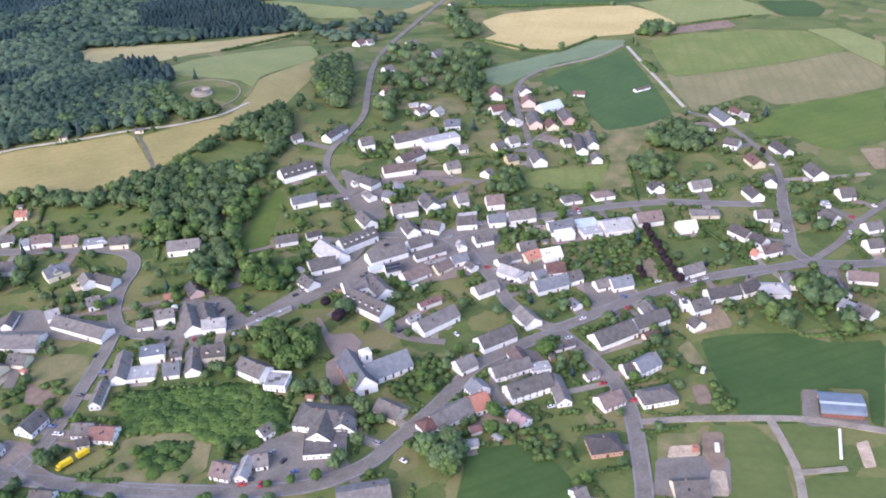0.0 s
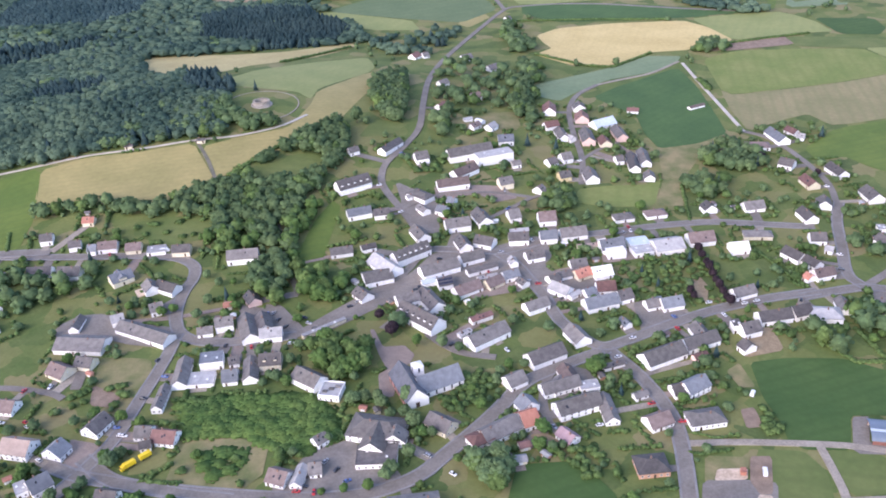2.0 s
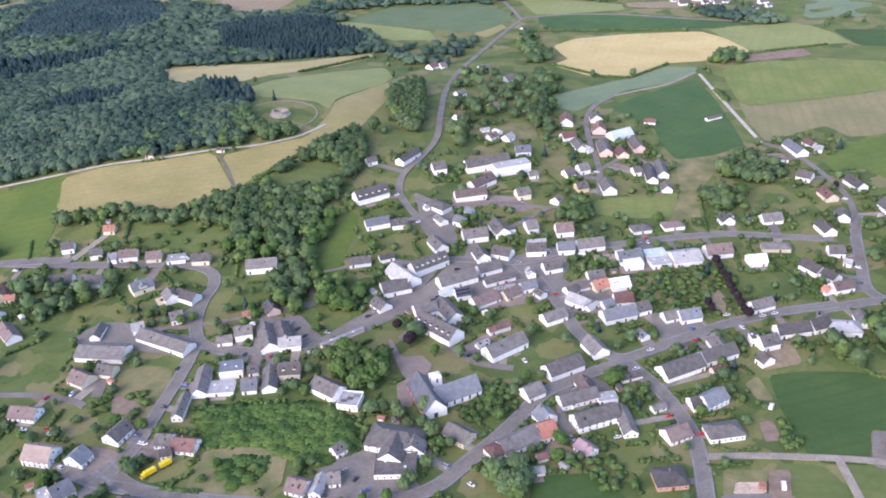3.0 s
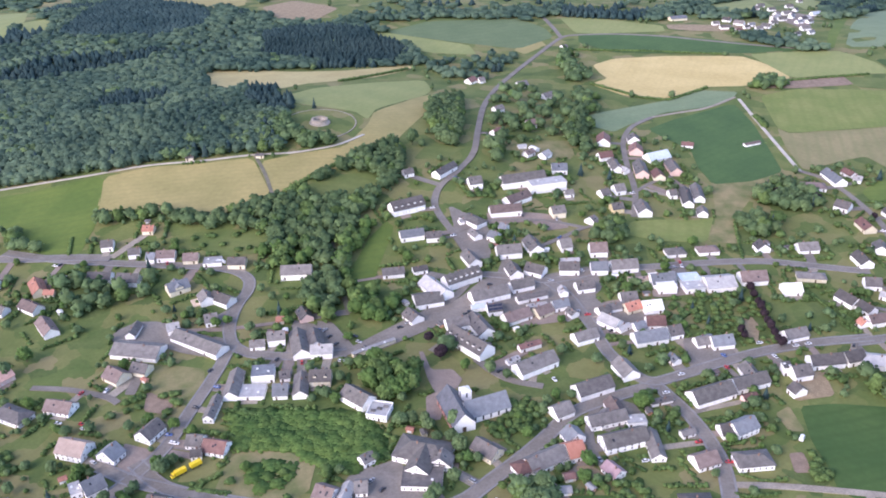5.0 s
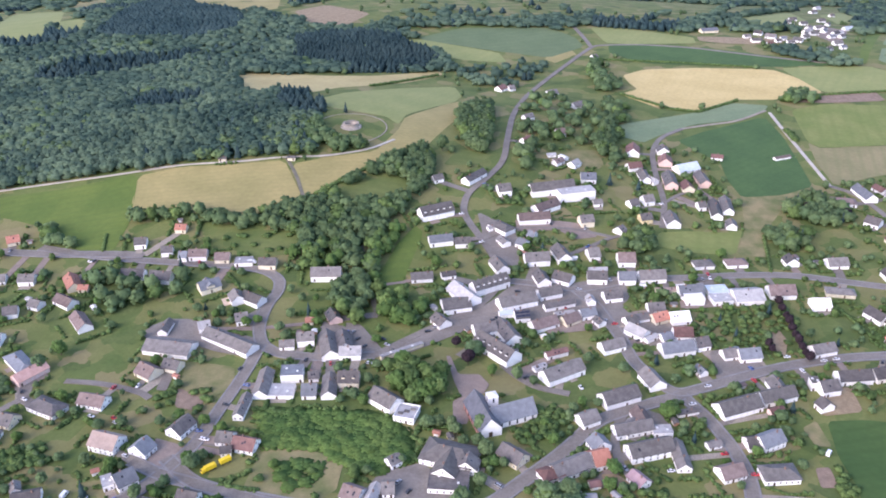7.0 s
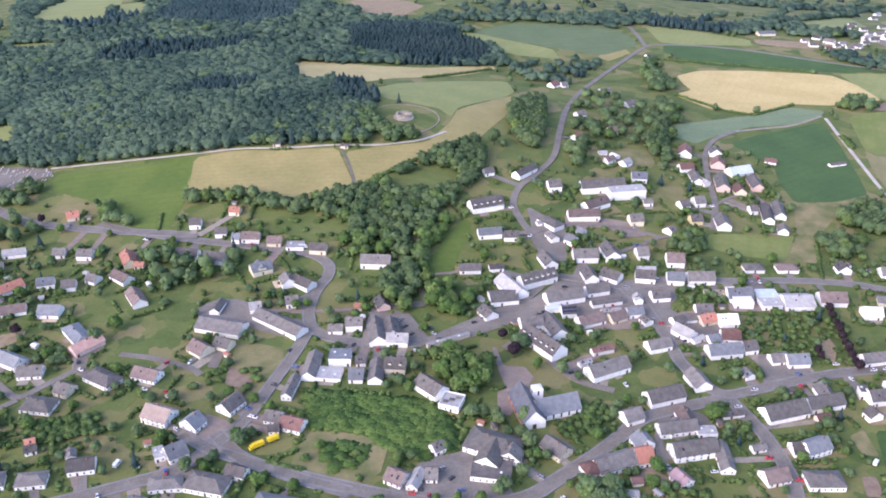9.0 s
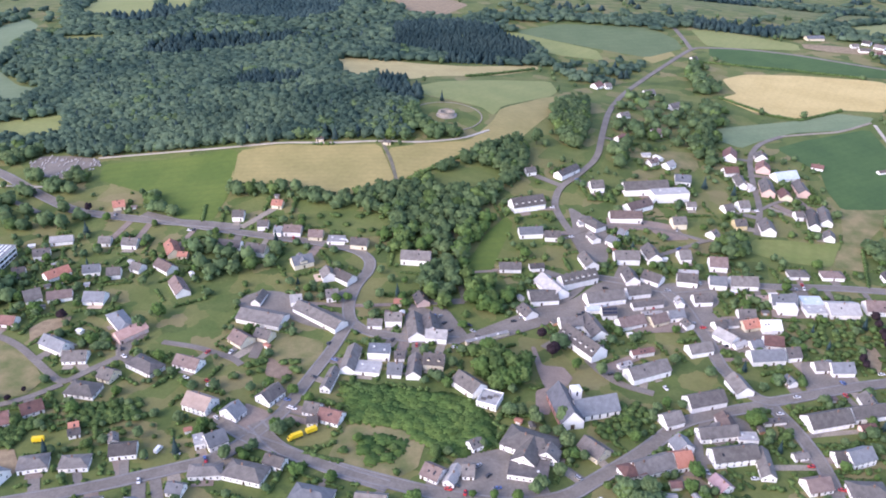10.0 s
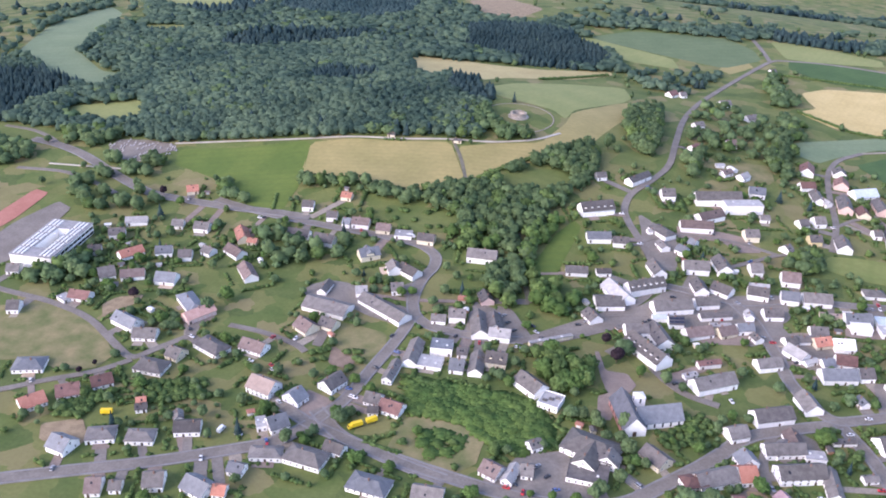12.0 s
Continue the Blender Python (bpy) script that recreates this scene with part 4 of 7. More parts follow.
def on_road(x, y, room=1.5):
    for width, line in ROAD_LINES:
        r = (width / 2 + room) ** 2
        for i in range(len(line) - 1):
            (ax, ay), (bx, by) = line[i], line[i + 1]
            if abs(x - ax) > 30 or abs(y - ay) > 30:
                continue
            dx, dy = bx - ax, by - ay
            s = min(max(((x - ax) * dx + (y - ay) * dy) / (dx * dx + dy * dy + 1e-9), 0), 1)
            if (x - ax - s * dx) ** 2 + (y - ay - s * dy) ** 2 < r:
                return True
    return False


# ---- houses ----
ROOF_WORDS = {"gr": "grey slate", "dk": "dark slate", "lg": "pale grey", "br": "brown tiled", "rb": "red-brown tiled", "rd": "weathered red tiled",
              "or": "orange tiled", "pk": "faded pink tiled", "mv": "mauve sheet", "bl": "blue-grey", "lb": "pale blue metal", "wh": "white sheet", "sm": "salmon-coloured tiled"}
WALL_WORDS = {"w": "white rendered", "c": "cream rendered", "y": "yellow rendered", "p": "salmon rendered", "or": "orange brick"}


def lattice(xs, zs, holes, y0, y1):
    """A slab on a grid, with open cells: one connected mesh."""
    nx_, nz_ = len(xs), len(zs)
    V = [(x, y, z) for y in (y0, y1) for z in zs for x in xs]
    at = lambda k, i, j: k * nx_ * nz_ + j * nx_ + i
    solid = lambda i, j: 0 <= i < nx_ - 1 and 0 <= j < nz_ - 1 and (i, j) not in holes
    F = []
    for j in range(nz_ - 1):
        for i in range(nx_ - 1):
            if not solid(i, j):
                continue
            F += [(at(0, i, j), at(0, i + 1, j), at(0, i + 1, j + 1), at(0, i, j + 1)), (at(1, i, j), at(1, i, j + 1), at(1, i + 1, j + 1), at(1, i + 1, j))]
            for di, dj, p, q in ((-1, 0, (i, j), (i, j + 1)), (1, 0, (i + 1, j + 1), (i + 1, j)), (0, -1, (i + 1, j), (i, j)), (0, 1, (i, j + 1), (i + 1, j + 1))):
                if not solid(i + di, j + dj):
                    F.append((at(0, *p), at(0, *q), at(1, *q), at(1, *p)))
    return V, F


v, f = lattice((-0.58, -0.46, -0.04, 0.04, 0.46, 0.58), (-0.74, -0.6, 0.6, 0.7), ((1, 1), (3, 1)), -0.03, 0.07)
WINDOW = mesh_of("window_frame", v, f, FRAME)
v, f = box(-0.47, 0.47, -0.02, 0.02, -0.6, 0.6)
GLASS = mesh_of("pane", v, f, PANE)
v, f = joined([box(-0.5, 0.5, -0.03, 0.06, 0, 2.05), box(-0.62, -0.5, -0.03, 0.1, 0, 2.15), box(0.5, 0.62, -0.03, 0.1, 0, 2.15), box(-0.5, 0.5, -0.03, 0.1, 2.05, 2.15), box(0.36, 0.42, 0.06, 0.12, 1.0, 1.1)])
DOOR_MESH = mesh_of("door", v, f, DOOR)
v, f = joined([box(-1.25, 1.25, -0.03, 0.05, 0, 2.1)] + [box(-1.2, 1.2, 0.05, 0.08, 0.1 + 0.5 * k, 0.5 + 0.5 * k) for k in range(4)])
GATE = mesh_of("garage_door", v, f, FRAME)
v, f = joined([box(-0.35, 0.35, -0.35, 0.35, -1.4, 0.8), box(-0.42, 0.42, -0.42, 0.42, 0.8, 0.92), box(-0.15, 0.15, -0.15, 0.15, 0.92, 1.15)])
CHIMNEY = mesh_of("chimney", v, f, BRICK)
v, f = joined([box(-0.5, 0.5, -0.62, 0.62, 0.0, 0.07)])
SKYLIGHT = mesh_of("skylight", v, f, PANE)
v, f = joined([box(-1.6, 1.6, -0.8, 0.8, 0.05, 0.1)])
PANEL = mesh_of("solar_panel", v, f, SOLAR)
FOOTPRINTS = []
rng = random.Random(7)


def house(x, y, turn, length, width, eave, pitch, roof, wall, kind, near=None):
    """A building with its ridge along its length: walls, roof with eaves, chimney, windows and door."""
    pitch = min(pitch, 24) if width > 12.5 and kind == "g" else pitch
    if kind not in "ft" and eave > 3.5:
        eave, width, y = eave * 0.75, width * 1.08, y + eave * 0.1
    rise = width / 2 * math.tan(radians(pitch)) if pitch else 0.0
    size = length * width
    low = eave <= 2.42
    name = "shed" if low and size < 60 else "garage" if low and size < 110 else "hall" if size > 230 else "house"
    ob = new(name)
    ob.matrix_basis = pose(x, y, land(x, y), 0, 0, turn)
    FOOTPRINTS.append((x, y, turn, length / 2, width / 2))
    form = {"g": "gable", "x": "cross-gabled", "d": "dormered", "s": "solar-panelled gable", "h": "hipped", "f": "flat", "t": "terraced flat"}[kind]
    length_word = "long " if length > 19 else "small " if size < 55 else ""
    tagged(ob, f"{length_word}{WALL_WORDS[wall]} {name} with {ROOF_WORDS[roof]} {form} roof", name, "buildings of the village")
    a, b = length / 2, width / 2
    if kind in "ft":
        v, f = box(-a, a, -b, b, -0.6, eave)
        part("wall", mesh_of("wall", v, f, WALL[wall]), ob)
        rim = 0.35 if kind == "f" else 0.8
        v, f = joined([box(-a - 0.15, a + 0.15, -b - 0.15, b + 0.15, eave, eave + 0.14), box(-a - 0.15, a + 0.15, -b - 0.15, -b + 0.15, eave + 0.14, eave + rim),
                       box(-a - 0.15, a + 0.15, b - 0.15, b + 0.15, eave + 0.14, eave + rim), box(-a - 0.15, -a + 0.15, -b + 0.15, b - 0.15, eave + 0.14, eave + rim), box(a - 0.15, a + 0.15, -b + 0.15, b - 0.15, eave + 0.14, eave + rim)])
        top = part("roof", mesh_of("roof", v, f, ROOF[roof], (WALL["w"],), [0] * 6 + [1 if kind == "t" else 0] * 24), ob)
        if kind == "t":
            for k in range(3):
                v, f = box(-1.4, 1.4, -0.9, 0.9, 0, 0.8)
                part("planter", mesh_of("planter", v, f, ROOF["gr"]), top, pose(-a * 0.5 + k * a * 0.5, (k - 1) * b * 0.4, eave + 0.14))
        else:
            for k in range(2):
                v, f = box(-0.6, 0.6, -0.6, 0.6, 0, 0.45)
                part("roof_light", mesh_of("roof_light", v, f, FRAME), top, pose(a * (k - 0.5), b * 0.3 * (1 - 2 * k), eave + 0.14))
    elif kind == "h":
        v, f = box(-a, a, -b, b, -0.6, eave)
        part("wall", mesh_of("wall", v, f, WALL[wall]), ob)
        o, r = 0.55, max(a - b * 0.85, 0.4)
        v = [(-a - o, -b - o, eave - 0.2), (a + o, -b - o, eave - 0.2), (a + o, b + o, eave - 0.2), (-a - o, b + o, eave - 0.2),
             (-a - o, -b - o, eave + 0.05), (a + o, -b - o, eave + 0.05), (a + o, b + o, eave + 0.05), (-a - o, b + o, eave + 0.05), (-r, 0, eave + rise), (r, 0, eave + rise)]
        f = [(0, 3, 2, 1), (0, 1, 5, 4), (1, 2, 6, 5), (2, 3, 7, 6), (3, 0, 4, 7), (4, 5, 9, 8), (5, 6, 9), (6, 7, 8, 9), (7, 4, 8)]
        top = part("roof", mesh_of("roof", v, f, ROOF[roof]), ob)
    else:
        v = [(-a, -b, -0.6), (a, -b, -0.6), (a, b, -0.6), (-a, b, -0.6), (-a, -b, eave), (a, -b, eave), (a, b, eave), (-a, b, eave), (-a, 0, eave + rise), (a, 0, eave + rise)]
        f = [(0, 3, 2, 1), (0, 1, 5, 4), (2, 3, 7, 6), (1, 2, 6, 9, 5), (3, 0, 4, 8, 7), (4, 5, 9, 8), (6, 7, 8, 9)]
        part("wall", mesh_of("wall", v, f, WALL[wall]), ob)
        o, e, th = 0.45, 0.5, 0.24
        s = math.tan(radians(pitch))
        V, F = [], []
        for q, end in enumerate((-a - e, a + e)):
            V += [(end, -b - o, eave - o * s + 0.03), (end, 0, eave + rise + 0.03), (end, b + o, eave - o * s + 0.03),
                  (end, -b - o, eave - o * s + 0.03 + th), (end, 0, eave + rise + 0.03 + th), (end, b + o, eave - o * s + 0.03 + th)]
        F = [(0, 1, 7, 6), (1, 2, 8, 7), (3, 9, 10, 4), (4, 10, 11, 5), (0, 6, 9, 3), (2, 5, 11, 8), (0, 3, 4, 1), (1, 4, 5, 2), (6, 7, 10, 9), (7, 8, 11, 10)]
        top = part("roof", mesh_of("roof", V, F, ROOF[roof]), ob)
        tilt = math.degrees(math.atan(s))
        slope = lambda u, d, up: pose(u, d, eave + rise - abs(d) * s + 0.03 + th * 1.05 + up, 0, 0, 0) @ pose(0, 0, 0, tilt if d < 0 else -tilt, 0, 0)
        if kind == "s":
            for side in (-1, 1):
                for k in range(3):
                    for q in range(2):
                        part("solar_panel", PANEL, top, slope((k - 1) * 3.4, side * b * (0.35 + 0.4 * q), 0.02))
        elif kind in "dx":
            n = max(2, round(length / 5)) if kind == "d" else 1
            for side in (-1, 1):
                for k in range(n):
                    u, dw = (k + 0.5) / n * length - a, 0.9 if kind == "d" else width * 0.24
                    y0, z0 = side * b * (0.72 if kind == "d" else 1.02), eave + (0.28 * rise if kind == "d" else 0)
                    dh = 1.3 if kind == "d" else rise * 0.45
                    v, f = box(u - dw, u + dw, min(y0, side * b * 0.2), max(y0, side * b * 0.2), z0 - 0.5, z0 + dh)
                    d = part("dormer", mesh_of("dormer", v, f, WALL[wall]), top)
                    ya, yb = min(y0, 0) - (0.3 if side < 0 else 0), max(y0, 0) + (0.3 if side > 0 else 0)
                    hv = [(u - dw - 0.25, ya, z0 + dh), (u, ya, z0 + dh + dw * 0.7), (u + dw + 0.25, ya, z0 + dh), (u - dw - 0.25, yb, z0 + dh), (u, yb, z0 + dh + dw * 0.7), (u + dw + 0.25, yb, z0 + dh)]
                    part("dormer_roof", mesh_of("dormer_roof", hv, [(0, 1, 2), (5, 4, 3), (0, 3, 4, 1), (1, 4, 5, 2), (0, 2, 5, 3)], ROOF[roof]), top)
        elif not low and rng.random() < 0.55:
            for k in range(rng.randint(1, 3)):
                part("skylight", SKYLIGHT, top, slope(rng.uniform(-0.7, 0.7) * a, rng.choice((-1, 1)) * b * rng.uniform(0.35, 0.65), 0))
    if not low and kind not in "ft":
        u = rng.uniform(-0.6, 0.6) * a * (0.4 if kind == "h" else 1)
        part("chimney", CHIMNEY, top, pose(u, rng.choice((-0.7, 0.7)), eave + rise + 0.15))
    # openings: windows on the long walls and gables, a door and, on low buildings, a garage door
    close = y < 440
    floors = [1.5] if eave < 4.0 else [1.3, 3.4] if eave < 6.0 else [1.5, 4.2, 6.6]
    if y > 640:
        floors = floors[:1]

    def window(px, py, pz, turned):
        w = part("window", WINDOW, ob, pose(px, py, pz, 0, 0, turned))
        if y < 400:
            part("pane", GLASS, w)

    if low and size < 110:
        part("garage_door", GATE, ob, pose(0, -b, 0, 0, 0, 180))
        return ob
    n = max(2, min(6, round(length / (3.4 if close else 5.0))))
    spots = [(k + 0.5) / n * length - a for k in range(n)]
    gap = rng.randrange(n)
    for z in floors:
        if z + 0.7 > eave:
            continue
        for side in (-1, 1):
            for k, u in enumerate(spots):
                if z < 2 and k == gap and side < 0:
                    part("door", DOOR_MESH, ob, pose(u, -b, 0, 0, 0, 180))
                    continue
                window(u, side * b, z, 180 if side < 0 else 0)
    if close and width > 6:
        for end in (-1, 1):
            for z in floors + ([eave + rise * 0.35] if kind in "gds" and rise > 2.8 else []):
                for u in ((-0.25 * width, 0.25 * width) if z < eave - 0.7 else (0.0,)):
                    window(end * a, u, z, -90 * end)
    return ob


house(-293.7, 252.8, 23, 7.2, 11.2, 3.9, 36, "br", "w", "g")
house(-283.8, 256.6, 21, 5.7, 7.5, 3, 36, "gr", "w", "g")
house(-268.0, 265.6, 22, 9.8, 11.2, 4.8, 36, "gr", "w", "g")
house(-245.3, 269.4, -13, 14.6, 11.2, 3.9, 36, "bl", "w", "g")
house(-233.9, 270.8, 11, 6.3, 8.2, 3, 36, "or", "w", "g")
house(-328.6, 273.1, -7, 11.6, 11.2, 4.8, 36, "bl", "w", "g")
house(-234.1, 288.0, 1, 8.0, 8.2, 3, 36, "bl", "w", "g")
house(-368.6, 298.0, 57, 13.4, 10.8, 3.9, 36, "or", "w", "g")
house(-166.2, 299.4, -2, 20.8, 12.0, 3.9, 26, "bl", "w", "h")
house(-136.2, 302.6, 7, 15.3, 11.2, 3.9, 36, "gr", "w", "g")
house(56.2, 303.3, 21, 5.8, 9.2, 3.9, 36, "gr", "w", "g")
house(-225.7, 303.5, 18, 16.7, 9.0, 3.45, 26, "gr", "w", "h")
house(106.8, 303.8, 1, 15.5, 12.2, 3.9, 36, "dk", "c", "g")
house(-205.0, 307.8, -3, 21.4, 13.0, 3.45, 26, "gr", "w", "h")
house(-42.3, 309.1, 9, 24.1, 14.3, 4.8, 36, "gr", "c", "g")
house(-356.2, 313.3, 37, 12.4, 11.2, 3.9, 36, "rb", "w", "g")
house(-285.4, 314.9, -56, 7.0, 5.1, 3, 36, "gr", "w", "g")
house(-309.1, 315.1, 31, 6.0, 6.1, 2.7, 36, "dk", "w", "g")
house(-193.5, 319.1, -9, 10.7, 8.2, 3.45, 36, "dk", "w", "g")
house(-312.0, 319.5, 31, 5.0, 6.1, 3, 36, "or", "c", "g")
house(-239.8, 324.6, 35, 5.5, 9.0, 3.8, 0, "lg", "w", "f")
house(-231.8, 327.1, 47, 10.5, 11.2, 4.8, 36, "bl", "w", "g")
house(-394.1, 327.3, 23, 17.6, 12.0, 3.9, 26, "bl", "w", "h")
house(-344.5, 327.6, 46, 11.5, 9.8, 3.9, 36, "rb", "w", "g")
house(-110.8, 331.0, -19, 10.2, 10.2, 3.9, 36, "br", "w", "g")
house(-100.8, 331.3, 82, 13.5, 6.1, 3, 36, "lg", "w", "g")
house(73.2, 336.5, 7, 15.5, 13.0, 3.45, 26, "dk", "or", "h")
house(-93.6, 336.8, 9, 5.9, 9.2, 3.9, 36, "gr", "w", "g")
house(-63.4, 345.9, 2, 20.8, 15.0, 3.325, 0, "dk", "w", "f")
house(-326.2, 350.4, 3, 18.1, 12.0, 3.9, 26, "gr", "w", "h")
house(-232.7, 351.7, 72, 9.2, 11.2, 4.8, 36, "bl", "w", "g")
house(-253.8, 354.0, -11, 16.2, 12.2, 5.7, 36, "pk", "w", "g")
house(-11.1, 356.0, 32, 11.7, 9.0, 5.7, 26, "rb", "w", "h")
house(-65.3, 356.1, 80, 17.3, 12.2, 5.25, 36, "gr", "w", "g")
house(-186.7, 356.2, 15, 5.6, 6.1, 3, 36, "dk", "w", "g")
house(-94.6, 358.0, 45, 6.9, 7.1, 3.45, 36, "gr", "w", "g")
house(-54.9, 358.1, 82, 8.3, 11.2, 5.25, 36, "gr", "w", "g")
house(34.3, 358.4, -50, 9.9, 8.2, 3, 36, "mv", "w", "g")
house(-177.7, 362.0, -8, 12.9, 10.2, 3.9, 36, "rb", "w", "g")
house(-0.9, 363.3, 35, 22.2, 11.2, 4.8, 36, "gr", "w", "g")
house(-65.1, 365.3, -12, 29.1, 17.0, 5.7, 26, "gr", "w", "h")
house(-190.5, 366.0, -3, 8.6, 9.2, 3.9, 36, "gr", "w", "g")
house(-319.6, 366.8, -11, 9.2, 10.2, 3.9, 36, "gr", "c", "g")
house(-31.5, 369.1, -38, 14.6, 10.2, 4.8, 36, "dk", "c", "g")
house(82.0, 369.6, 25, 13.0, 10.2, 3.9, 36, "br", "w", "g")
house(-218.4, 371.3, 70, 13.6, 10.2, 4.8, 36, "dk", "w", "g")
house(106.9, 371.3, 11, 18.7, 12.0, 3.45, 26, "gr", "w", "h")
house(14.2, 371.8, 25, 9.2, 12.2, 4.8, 36, "or", "w", "g")
house(-447.2, 376.7, 23, 7.4, 10.2, 4.8, 36, "dk", "w", "g")
house(-349.4, 378.7, 17, 14.3, 10.2, 3.9, 36, "gr", "w", "g")
house(57.3, 379.4, -82, 21.8, 7.1, 3.9, 36, "gr", "w", "g")
house(-303.6, 381.1, -20, 21.5, 12.0, 3.45, 26, "dk", "w", "h")
house(41.2, 382.2, 23, 24.9, 11.2, 5.7, 36, "gr", "w", "g")
house(14.3, 383.7, -61, 8.8, 10.2, 4.8, 36, "bl", "w", "g")
house(-368.4, 386.7, -17, 19.3, 10.2, 4.8, 36, "bl", "w", "g")
house(-279.1, 389.6, -8, 16.3, 10.2, 3.9, 36, "br", "w", "g")
house(-190.0, 394.3, -88, 20.1, 6.1, 3.45, 36, "gr", "w", "g")
house(97.0, 394.7, 17, 6.9, 9.2, 3.9, 36, "dk", "w", "g")
house(106.3, 396.8, 33, 14.7, 10.2, 5.7, 36, "bl", "w", "g")
house(-425.1, 398.7, 67, 6.8, 9.0, 2.7, 0, "lg", "w", "f")
house(-94.1, 399.3, -9, 12.1, 13.0, 3.42, 0, "lg", "w", "t")
house(33.3, 399.5, 22, 22.1, 9.2, 4.8, 36, "gr", "w", "g")
house(49.5, 400.5, 11, 10.9, 7.0, 3.325, 0, "lg", "w", "f")
house(-416.4, 403.7, 7, 14.1, 9.2, 3.9, 36, "rb", "w", "g")
house(-331.0, 410.5, 61, 20.4, 9.2, 4.8, 36, "sm", "p", "g")
house(8.3, 405.2, 34, 11.2, 10.2, 4.8, 36, "gr", "w", "g")
house(-108.3, 408.9, -35, 18.2, 11.2, 5.7, 36, "gr", "w", "g")
house(38.5, 410.6, -73, 12.0, 8.2, 3.9, 36, "br", "w", "g")
house(-171.9, 412.4, 6, 15.3, 12.0, 2.7, 0, "lg", "w", "f")
house(-155.3, 413.8, 9, 8.4, 11.2, 3.9, 36, "bl", "w", "g")
house(-184.5, 416.8, -84, 24.6, 8.2, 4.35, 36, "gr", "w", "g")
house(-482.8, 418.3, 22, 8.4, 9.2, 3.9, 36, "gr", "w", "g")
house(-144.4, 419.0, -80, 20.3, 8.2, 3.9, 36, "gr", "w", "g")
house(-342.7, 420.1, -39, 25.8, 10.0, 4.8, 26, "bl", "w", "h")
house(-258.9, 421.3, -28, 13.2, 11.2, 3.9, 36, "br", "c", "g")
house(-134.0, 426.4, 6, 12.5, 10.2, 5.7, 40, "dk", "c", "d")
house(94.3, 426.5, 28, 26.4, 12.2, 4.8, 36, "gr", "w", "g")
house(27.0, 427.4, 30, 22.8, 11.2, 5.7, 36, "dk", "w", "g")
house(-169.6, 428.4, 11, 13.5, 11.0, 5.7, 0, "bl", "w", "f")
house(-156.7, 428.4, 17, 5.8, 7.1, 3.9, 36, "dk", "w", "g")
house(-246.2, 428.6, -13, 10.7, 9.2, 4.35, 36, "dk", "c", "g")
house(144.1, 433.1, -63, 6.7, 8.2, 4.8, 36, "dk", "w", "g")
house(-418.9, 434.9, 44, 10.7, 12.2, 3.9, 36, "gr", "w", "g")
house(243.8, 436.7, -56, 10.1, 10.2, 4.8, 36, "dk", "w", "g")
house(118.2, 439.6, 25, 22.4, 10.2, 4.8, 36, "gr", "w", "g")
house(-400.9, 439.9, 30, 15.9, 9.2, 3.9, 36, "br", "w", "g")
house(-375.7, 443.2, 11, 14.0, 11.2, 3.9, 36, "bl", "w", "g")
house(236.7, 443.9, -56, 8.3, 9.2, 3.9, 36, "bl", "w", "g")
house(47.6, 447.2, -65, 15.7, 10.2, 4.8, 36, "gr", "w", "g")
house(-255.8, 448.0, -5, 31.0, 15.3, 4.2, 36, "gr", "w", "g")
house(-6.5, 448.3, 37, 26.9, 11.2, 5.7, 36, "gr", "w", "g")
house(120.2, 449.8, -76, 10.9, 8.2, 4.8, 36, "gr", "w", "g")
house(149.7, 450.6, 19, 11.2, 10.2, 5.7, 36, "dk", "w", "g")
house(-139.2, 453.8, 8, 13.3, 9.2, 5.7, 36, "lg", "w", "g")
house(142.8, 454.4, 6, 5.0, 7.0, 5.7, 0, "gr", "w", "f")
house(-219.6, 458.1, -26, 39.9, 11.2, 4.6, 30, "gr", "w", "g")
house(-181.9, 459.2, 13, 9.1, 7.1, 3.9, 36, "gr", "w", "g")
house(-154.8, 460.1, -70, 25.9, 10.2, 4.8, 36, "gr", "w", "g")
house(-447.2, 460.4, 30, 8.6, 8.2, 4.8, 36, "dk", "w", "g")
house(77.8, 460.9, -61, 7.3, 6.1, 3, 36, "bl", "w", "g")
house(239.0, 461.9, 84, 14.4, 9.2, 4.8, 36, "dk", "w", "s")
house(168.0, 464.3, 12, 20.3, 10.2, 4.8, 36, "dk", "w", "g")
house(-171.2, 465.0, 15, 10.8, 9.2, 6.6, 36, "gr", "w", "g")
house(-420.4, 465.5, 59, 17.1, 9.2, 3.9, 36, "or", "w", "g")
house(-146.0, 465.5, -70, 17.4, 9.2, 4.8, 36, "dk", "w", "g")
house(199.4, 465.8, -7, 18.7, 12.0, 4.8, 26, "lg", "w", "h")
house(-47.4, 467.5, -43, 31.5, 12.2, 6.6, 40, "dk", "w", "d")
house(185.1, 468.8, 21, 12.2, 10.2, 4.8, 36, "dk", "w", "g")
house(-327.0, 469.2, -47, 20.7, 9.2, 3.9, 36, "br", "w", "g")
house(-267.4, 469.2, -88, 14.3, 6.1, 3.9, 36, "gr", "w", "g")
house(-242.2, 472.7, 25, 7.5, 8.2, 4.8, 36, "lg", "w", "g")
house(213.1, 474.8, 86, 13.9, 7.1, 3.9, 36, "gr", "w", "g")
house(-398.6, 475.1, 27, 11.4, 9.2, 4.8, 36, "bl", "w", "g")
house(258.0, 475.2, -14, 16.8, 9.2, 3.9, 36, "br", "w", "g")
house(-380.9, 475.5, 23, 9.1, 9.2, 4.8, 36, "dk", "w", "g")
house(236.3, 475.6, 12, 9.0, 9.2, 4.8, 36, "gr", "w", "g")
